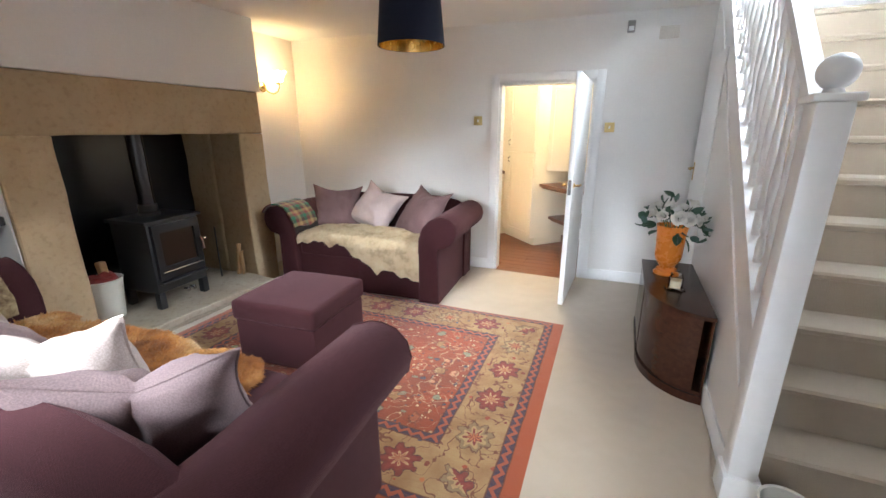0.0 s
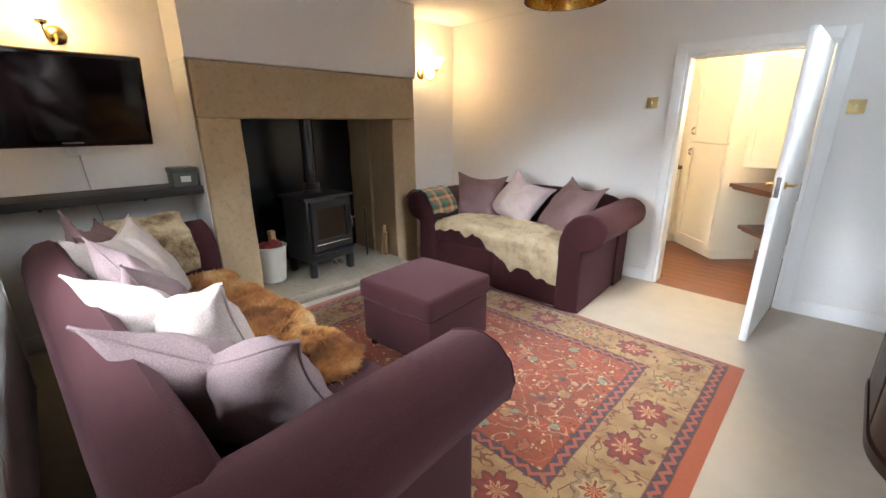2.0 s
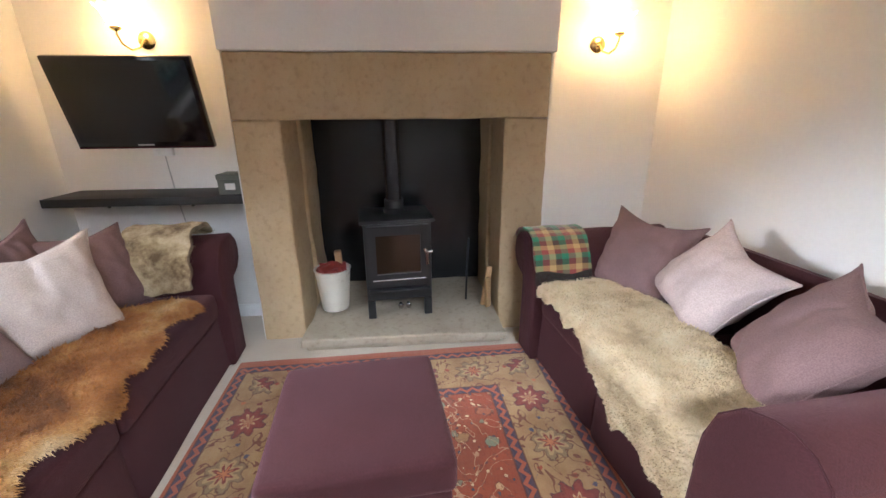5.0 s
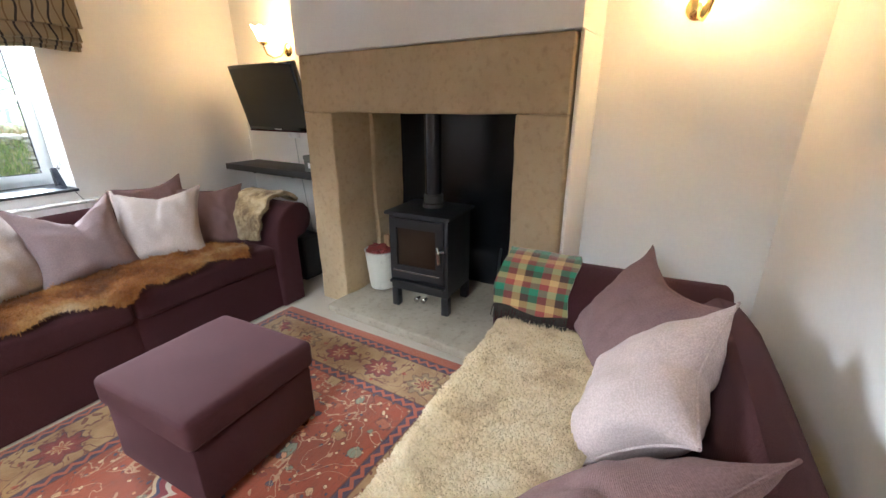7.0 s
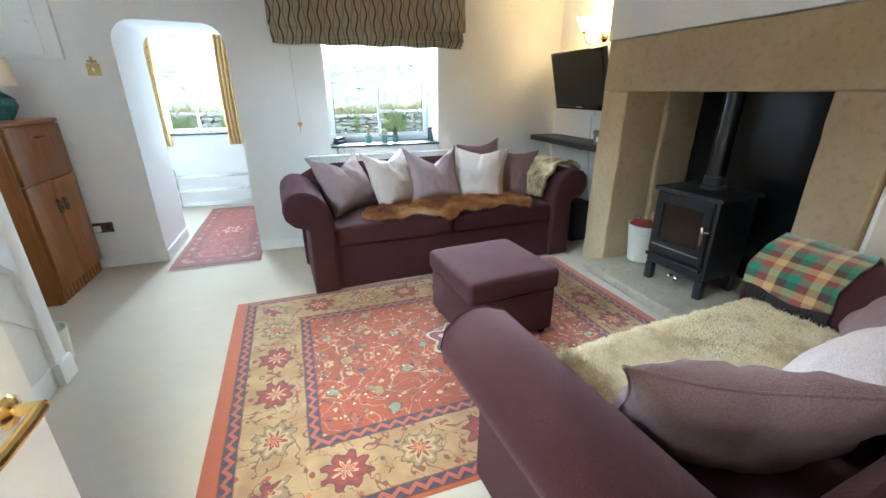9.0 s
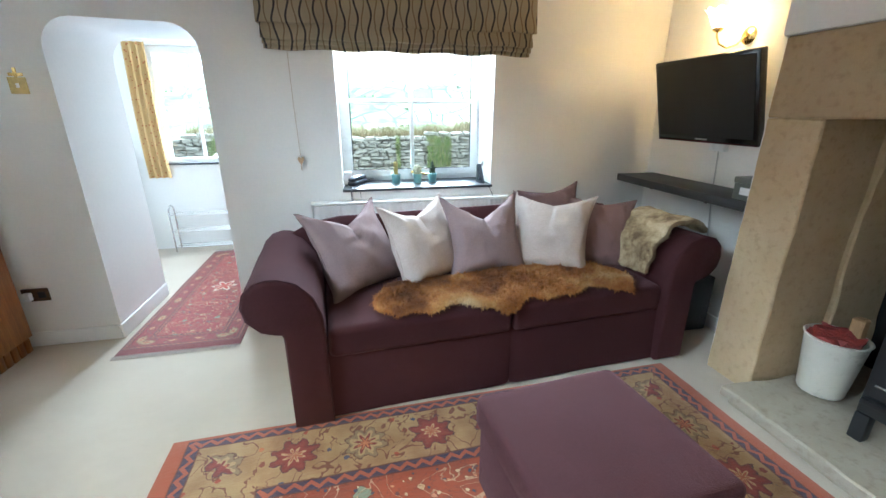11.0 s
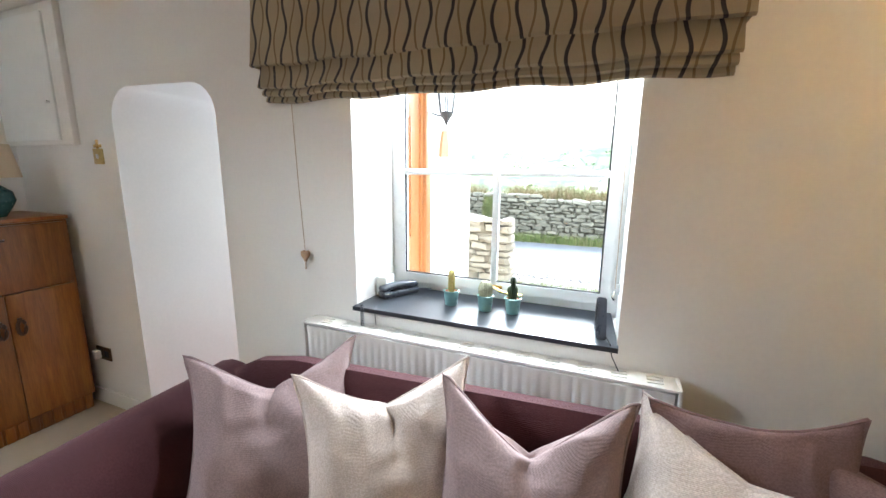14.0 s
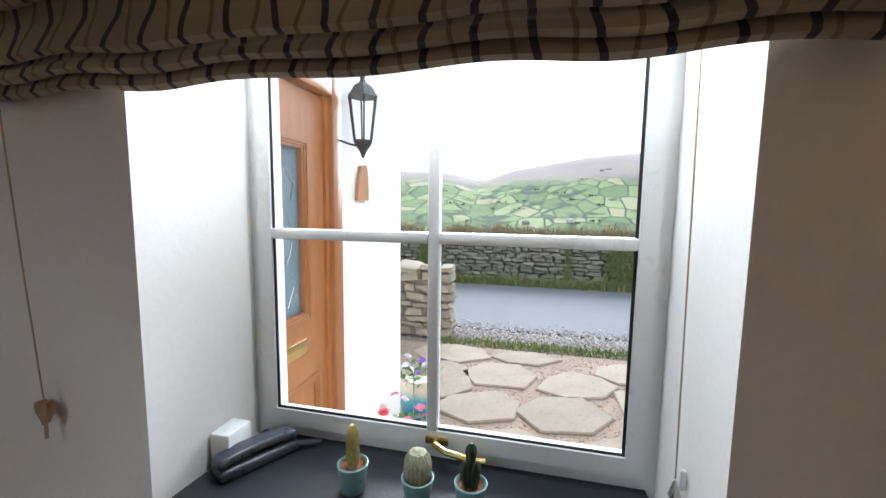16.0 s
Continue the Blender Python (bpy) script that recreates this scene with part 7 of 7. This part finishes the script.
def planting(parent, z, r, h, n_leaf, blooms, n_bloom, group):
    for k in range(n_leaf):
        a, q, e = rng.random() * 6.283, r * math.sqrt(rng.random()), rng.random()
        o = part("leaf", SMALL[k % 2], None, parent)
        o.matrix_local = pose(q * math.cos(a), q * math.sin(a), z + h * e * (1 - q / r * 0.6), rng.gauss(0, 25), rng.gauss(-25, 30), math.degrees(a) + rng.gauss(0, 40))
    for k in range(n_bloom):
        a, q = k * 2.4, r * (0.25 + 0.75 * math.sqrt((k + 0.5) / n_bloom))
        o = part("bloom", blooms[k % len(blooms)], None, parent)
        o.matrix_local = pose(q * math.cos(a), q * math.sin(a), z + h * (0.75 + 0.4 * rng.random()), rng.gauss(0, 20), rng.gauss(0, 20), 0)
        part("stem", tube(bmesh.new(), [(q * 0.6 * math.cos(a), q * 0.6 * math.sin(a), z - 0.02), (q * math.cos(a), q * math.sin(a), o.matrix_local.translation.z)], 0.002, 5), M_STEM, parent)


planting(gp, 0.33, 0.19, 0.13, 90, PANS, 9, "")
planting(gp2, 0.22, 0.24, 0.26, 90, REDS, 12, "")
single("plant_hook", tube(bmesh.new(), [(0, 0, 0)] + [(0, 0, 0.5)] + [(0.05 * (1 - math.cos(radians(t))), 0, 0.5 + 0.05 * math.sin(radians(t))) for t in range(20, 200, 20)], 0.006, 8), M_STEEL, "grey wire plant hook standing in the ground", "plant hook", pose(-0.78, -2.2, G0))

# paving, gravel, verge and road
M_FLAG = stone_mat("grey_flagstone", (0.25, 0.20, 0.145, 1), (0.33, 0.27, 0.20, 1), (0.15, 0.12, 0.085, 1), 2.0)
flags = ((-0.72, -3.2, 0.34, 0.5), (-1.25, -2.75, 0.40, 0.28), (-1.95, -2.75, 0.34, 0.33), (-1.35, -3.45, 0.42, 0.30), (-2.15, -3.4, 0.38, 0.26), (-0.7, -3.95, 0.45, 0.28), (-1.55, -3.98, 0.36, 0.20), (-2.35, -2.1, 0.4, 0.35), (-1.5, -2.1, 0.38, 0.3), (-2.75, -3.0, 0.3, 0.4), (-1.1, -1.5, 0.3, 0.35), (-1.85, -1.45, 0.36, 0.3), (-2.65, -3.8, 0.32, 0.25), (-1.2, -0.85, 0.36, 0.26), (-2.0, -0.8, 0.4, 0.3))
pv = setting("paving", B(-4.5, 0.2, -4.25, -0.37, G0 - 0.05, G0 + 0.012), mat("gravel_bed", (0.34, 0.25, 0.18, 1), 0.95, 0.45, 60, 160, 0.8, 0.02), "crazy paving of flagstones set in gravel", "paving")
rng = random.Random(5)
for fx, fy, ra_, rb in flags:
    n = rng.choice((6, 7))
    o = [(1.12 * ra_ * (0.8 + 0.35 * rng.random()) * math.cos(6.283 * k / n), 1.12 * rb * (0.8 + 0.35 * rng.random()) * math.sin(6.283 * k / n)) for k in range(n)]
    bm = prism(bmesh.new(), o, Matrix.Translation((0, 0, 0)), 0.03)
    bmesh.ops.bevel(bm, geom=[e for e in bm.edges if abs(e.verts[0].co.z - e.verts[1].co.z) < 0.001 and e.verts[0].co.z > 0.02], offset=0.012, segments=1, affect="EDGES")
    f = part("flagstone", bm, M_FLAG, pv)
    f.location = (fx, fy, G0 + 0.006)
    f.rotation_euler = (0, 0, rng.random() * 0.5)


def pebble():
    bm = bmesh.new()
    bmesh.ops.create_icosphere(bm, subdivisions=1, radius=1.0)
    return [v.co.copy() for v in bm.verts], [[v.index for v in f.verts] for f in bm.faces]


def scatter(n, area, size, flat=0.6):
    pv_, pf = pebble()
    vs, fs = [], []
    for _ in range(n):
        x, y, z = area()
        s = size * (0.5 + rng.random())
        rot = Euler((rng.random() * 6, rng.random() * 6, rng.random() * 6)).to_matrix()
        k = len(vs)
        for v in pv_:
            q = rot @ Vector((v.x * s * 1.2, v.y * s * 0.8, v.z * s * 0.7))
            vs.append((x + q.x, y + q.y, z + q.z * flat))
        fs += [[k + i for i in f] for f in pf]
    me = bpy.data.meshes.new("gravel")
    me.from_pydata(vs, [], fs)
    return me


def island_mat(name, stops, rough=0.9):
    n = Net(name)
    c = n.ramp(n.island(), stops)
    c = n.mix(n.math("MULTIPLY", n.noise(60, 3), 0.4), c, (0.08, 0.07, 0.05, 1))
    return n.end(c, rough)


M_GRAV = island_mat("mixed_gravel", [(0, (0.22, 0.15, 0.11)), (0.35, (0.36, 0.26, 0.19)), (0.7, (0.46, 0.38, 0.31)), (1, (0.30, 0.28, 0.27))])
me = scatter(5200, lambda: (rng.uniform(-3.2, 0.0), rng.uniform(-4.2, -1.2), G0 + 0.012), 0.013)
me.materials.append(M_GRAV)
g = tagged(new("gravel", me), "brown pea gravel between the flagstones", "gravel", "", "stuff")
M_ROAD = mat("grey_asphalt", (0.115, 0.12, 0.128, 1), 0.85, 0.16, 0.8, 70, 0.5, 0.01)
LANE = [(-10.6, lane_z(-10.6) - 0.08), (-5.25, lane_z(-5.25) - 0.08), (-5.25, lane_z(-5.25) + 0.02), (-10.6, lane_z(-10.6) + 0.02)]
road = setting("road", prism(bmesh.new(), LANE, Matrix.Translation((-60, 0, 0)) @ YZ, 120), M_ROAD, "grey asphalt lane in front of the house", "road")
me = scatter(4200, lambda: (rng.uniform(-4.5, 0.2), -5.0 + rng.gauss(0, 0.22), lane_z(-5.0) + 0.012), 0.016)
me.materials.append(island_mat("pale_chippings", [(0, (0.24, 0.21, 0.20)), (0.5, (0.42, 0.38, 0.36)), (1, (0.55, 0.50, 0.47))]))
tagged(new("gravel", me), "pale stone chippings along the lane edge", "gravel", "", "stuff")


def grass(name, label, n, area, h, m_, category="grass"):
    vs, fs = [], []
    for _ in range(n):
        x, y, z = area()
        hh = h * (0.4 + rng.random())
        a = rng.random() * 6.283
        dx, dy = math.cos(a), math.sin(a)
        w = 0.006 + 0.005 * rng.random()
        lx, ly = rng.gauss(0, 0.35) * hh, rng.gauss(0, 0.35) * hh
        k = len(vs)
        vs += [(x - dx * w, y - dy * w, z), (x + dx * w, y + dy * w, z), (x + lx * 0.4 + dx * w * 0.7, y + ly * 0.4 + dy * w * 0.7, z + hh * 0.6), (x + lx * 0.4 - dx * w * 0.7, y + ly * 0.4 - dy * w * 0.7, z + hh * 0.6), (x + lx, y + ly, z + hh)]
        fs += [[k, k + 1, k + 2, k + 3], [k + 3, k + 2, k + 4]]
    me = bpy.data.meshes.new(name)
    me.from_pydata(vs, [], fs)
    me.materials.append(m_)
    return tagged(new(name, me), label, category, "", "stuff")


M_GRASS = island_mat("verge_grass", [(0, (0.08, 0.13, 0.025)), (0.5, (0.16, 0.22, 0.05)), (0.85, (0.28, 0.27, 0.10)), (1, (0.34, 0.28, 0.15))])
M_WEED = island_mat("dry_weeds", [(0, (0.10, 0.12, 0.04)), (0.4, (0.24, 0.20, 0.08)), (0.7, (0.33, 0.22, 0.13)), (1, (0.36, 0.30, 0.18))])
grass("grass", "short green grass strip beside the chippings", 2600, lambda: (rng.uniform(-4.2, -0.3), -4.42 + rng.gauss(0, 0.08), G0), 0.05, M_GRASS)
grass("grass", "rough grass along the foot of the stone wall", 9000, lambda: (rng.uniform(-8, 4), -10.62 + abs(rng.gauss(0, 0.16)), lane_z(-10.6)), 0.24, M_GRASS)
def wall_plants(top):
    """A place among the patchy plants on the wall: along its top, or trailing down its face."""
    while True:
        x = rng.uniform(-8, 4)
        q = noise.noise(Vector((x * 0.9, 4 if top else 9, 0)))
        if top and q > -0.25:
            return x, -11.3 - abs(rng.gauss(0, 0.6)), 0.42 + 0.5 * max(0, q) + 0.2 * rng.random()
        if not top and q > 0.12:
            return x, -10.80 + 0.05 * rng.random(), rng.uniform(-0.55, 0.62)


grass("weeds", "dry weeds and rosebay growing over the wall", 8000, lambda: wall_plants(True), 0.42, M_WEED, "weeds")
grass("weeds", "green weeds trailing down the face of the wall", 5000, lambda: wall_plants(False), 0.16, M_GRASS, "weeds")

# dry stone walls
M_DRY = stone_mat("dry_gritstone", (0.16, 0.15, 0.115, 1), (0.29, 0.26, 0.195, 1), (0.08, 0.085, 0.06, 1), 5.0)
M_PILLAR = stone_mat("brown_gritstone", (0.24, 0.20, 0.145, 1), (0.34, 0.29, 0.21, 1), (0.13, 0.105, 0.075, 1), 5.0)
STONES = []
for k in range(8):
    bm = B(-0.5, 0.5, -0.5, 0.5, -0.5, 0.5, bevel=0.16, seg=1)
    for v in bm.verts:
        v.co += noise.noise_vector(v.co * 1.7 + Vector((k * 5, 0, 0))) * 0.16
    STONES.append(mesh("stone", bm, M_DRY, 0))
PSTONES = []
for s in STONES:
    q = s.copy()
    q.materials.clear()
    q.materials.append(M_PILLAR)
    PSTONES.append(q)
W0 = lane_z(-11)
dw = thing("stone_wall", "long grey dry-stone wall across the lane", "wall")
part("core", B(-30, 20, -11.28, -10.98, W0 - 0.05, 0.60), M_DRY, dw)
rest_v, rest_f = [], []
z = W0
while z < 0.82:
    h = rng.uniform(0.075, 0.14)
    x = -9.0 + rng.random() * 0.3
    while x < 4.5:
        w = rng.uniform(0.14, 0.50)
        cap = 0.70 + 0.10 * math.sin(x * 0.9) + 0.06 * math.sin(x * 2.7)
        if z < cap:
            m = Matrix.LocRotScale((x + w / 2, -10.98 + rng.gauss(0, 0.02), z + h / 2), Euler((rng.gauss(0, 0.08), rng.gauss(0, 0.09), rng.gauss(0, 0.08))), (w * rng.uniform(0.86, 1.02), 0.3 + 0.08 * rng.random(), h * rng.uniform(0.8, 1.15)))
            if -3.6 < x < 1.0:
                o = part("stone", rng.choice(STONES), None, dw)
                o.matrix_local = m
            else:
                me = rng.choice(STONES)
                k = len(rest_v)
                rest_v += [tuple(m @ v.co) for v in me.vertices]
                rest_f += [[k + i for i in p.vertices] for p in me.polygons]
        x += w
    z += h
me = bpy.data.meshes.new("stonework")
me.from_pydata(rest_v, [], rest_f)
me.materials.append(M_DRY)
tagged(part("stonework", me, None, dw), kind="stuff")
gpst = thing("gate_pillar", "brown gritstone gate pillar at the end of wall", "pillar")
z = G0
while z < 0.78:
    h = rng.uniform(0.07, 0.15)
    x = -0.56
    while x < 1.2:
        w = rng.uniform(0.16, 0.38)
        top = 0.80 if x < 0.05 else 0.72 + 0.05 * math.sin(7 * x)
        if z < top:
            o = part("stone", rng.choice(PSTONES), None, gpst)
            o.matrix_local = Matrix.LocRotScale((x + w / 2, -4.72 + rng.gauss(0, 0.015), z + h / 2), Euler((rng.gauss(0, 0.05), rng.gauss(0, 0.05), rng.gauss(0, 0.06))), (w * 0.97, 0.42, h * 0.97))
        x += w
    z += h
part("core", B(-0.50, 1.2, -4.86, -4.60, G0 - 0.02, 0.66), M_PILLAR, gpst)


# far village
def village():
    vs, fs = [], []
    r2 = random.Random(9)
    for _ in range(170):
        a = r2.uniform(-0.75, 0.55)
        r = r2.choice((r2.gauss(560, 60), r2.gauss(760, 90)))
        x, y = r * math.sin(a), -r * math.cos(a)
        z = ground_h(x, y) - 1
        w, d, h, t = r2.uniform(7, 16), r2.uniform(6, 9), r2.uniform(5, 7), r2.random() * 0.6
        c, s = math.cos(t), math.sin(t)
        k = len(vs)
        for px, py, pz in ((-w, -d, 0), (w, -d, 0), (w, d, 0), (-w, d, 0), (-w, -d, h), (w, -d, h), (w, d, h), (-w, d, h), (-w, 0, h * 1.6), (w, 0, h * 1.6)):
            vs.append((x + (px * c - py * s) / 2, y + (px * s + py * c) / 2, z + pz))
        fs += [[k + i for i in f] for f in ((0, 1, 5, 4), (1, 2, 6, 9, 5), (2, 3, 7, 6), (3, 0, 4, 8, 7), (4, 5, 9, 8), (6, 7, 8, 9))]
    me = bpy.data.meshes.new("far_village")
    me.from_pydata(vs, [], fs)
    me.materials.append(island_mat("far_stone_houses", [(0, (0.30, 0.26, 0.21)), (0.5, (0.22, 0.20, 0.18)), (0.85, (0.42, 0.38, 0.33)), (1, (0.7, 0.68, 0.65))]))
    return tagged(new("far_village", me), "distant stone village houses across the valley", "houses", "", "stuff")


village()


def trees():
    vs, fs = [], []
    r2 = random.Random(10)
    pv_, pf = pebble()
    for _ in range(150):
        a = r2.uniform(-0.8, 0.6)
        r = r2.choice((r2.uniform(420, 620), r2.uniform(600, 1500)))
        cx, cy = r * math.sin(a), -r * math.cos(a)
        z = ground_h(cx, cy)
        for _ in range(4):
            s = r2.uniform(1.6, 3.2)
            x, y = cx + r2.gauss(0, 9), cy + r2.gauss(0, 3.5)
            k = len(vs)
            for v in pv_:
                q = v * s * (0.75 + 0.5 * r2.random())
                vs.append((x + q.x, y + q.y, z + s * 1.1 + q.z))
            fs += [[k + i for i in f] for f in pf]
    me = bpy.data.meshes.new("far_trees")
    me.from_pydata(vs, [], fs)
    # foliage colours lightened to carry the haze of distance
    me.materials.append(island_mat("far_foliage", [(0, (0.075, 0.10, 0.06)), (1, (0.12, 0.15, 0.085))]))
    return tagged(new("far_trees", me), "far hedgerow trees scattered over the valley fields", "trees", "", "stuff")


trees()
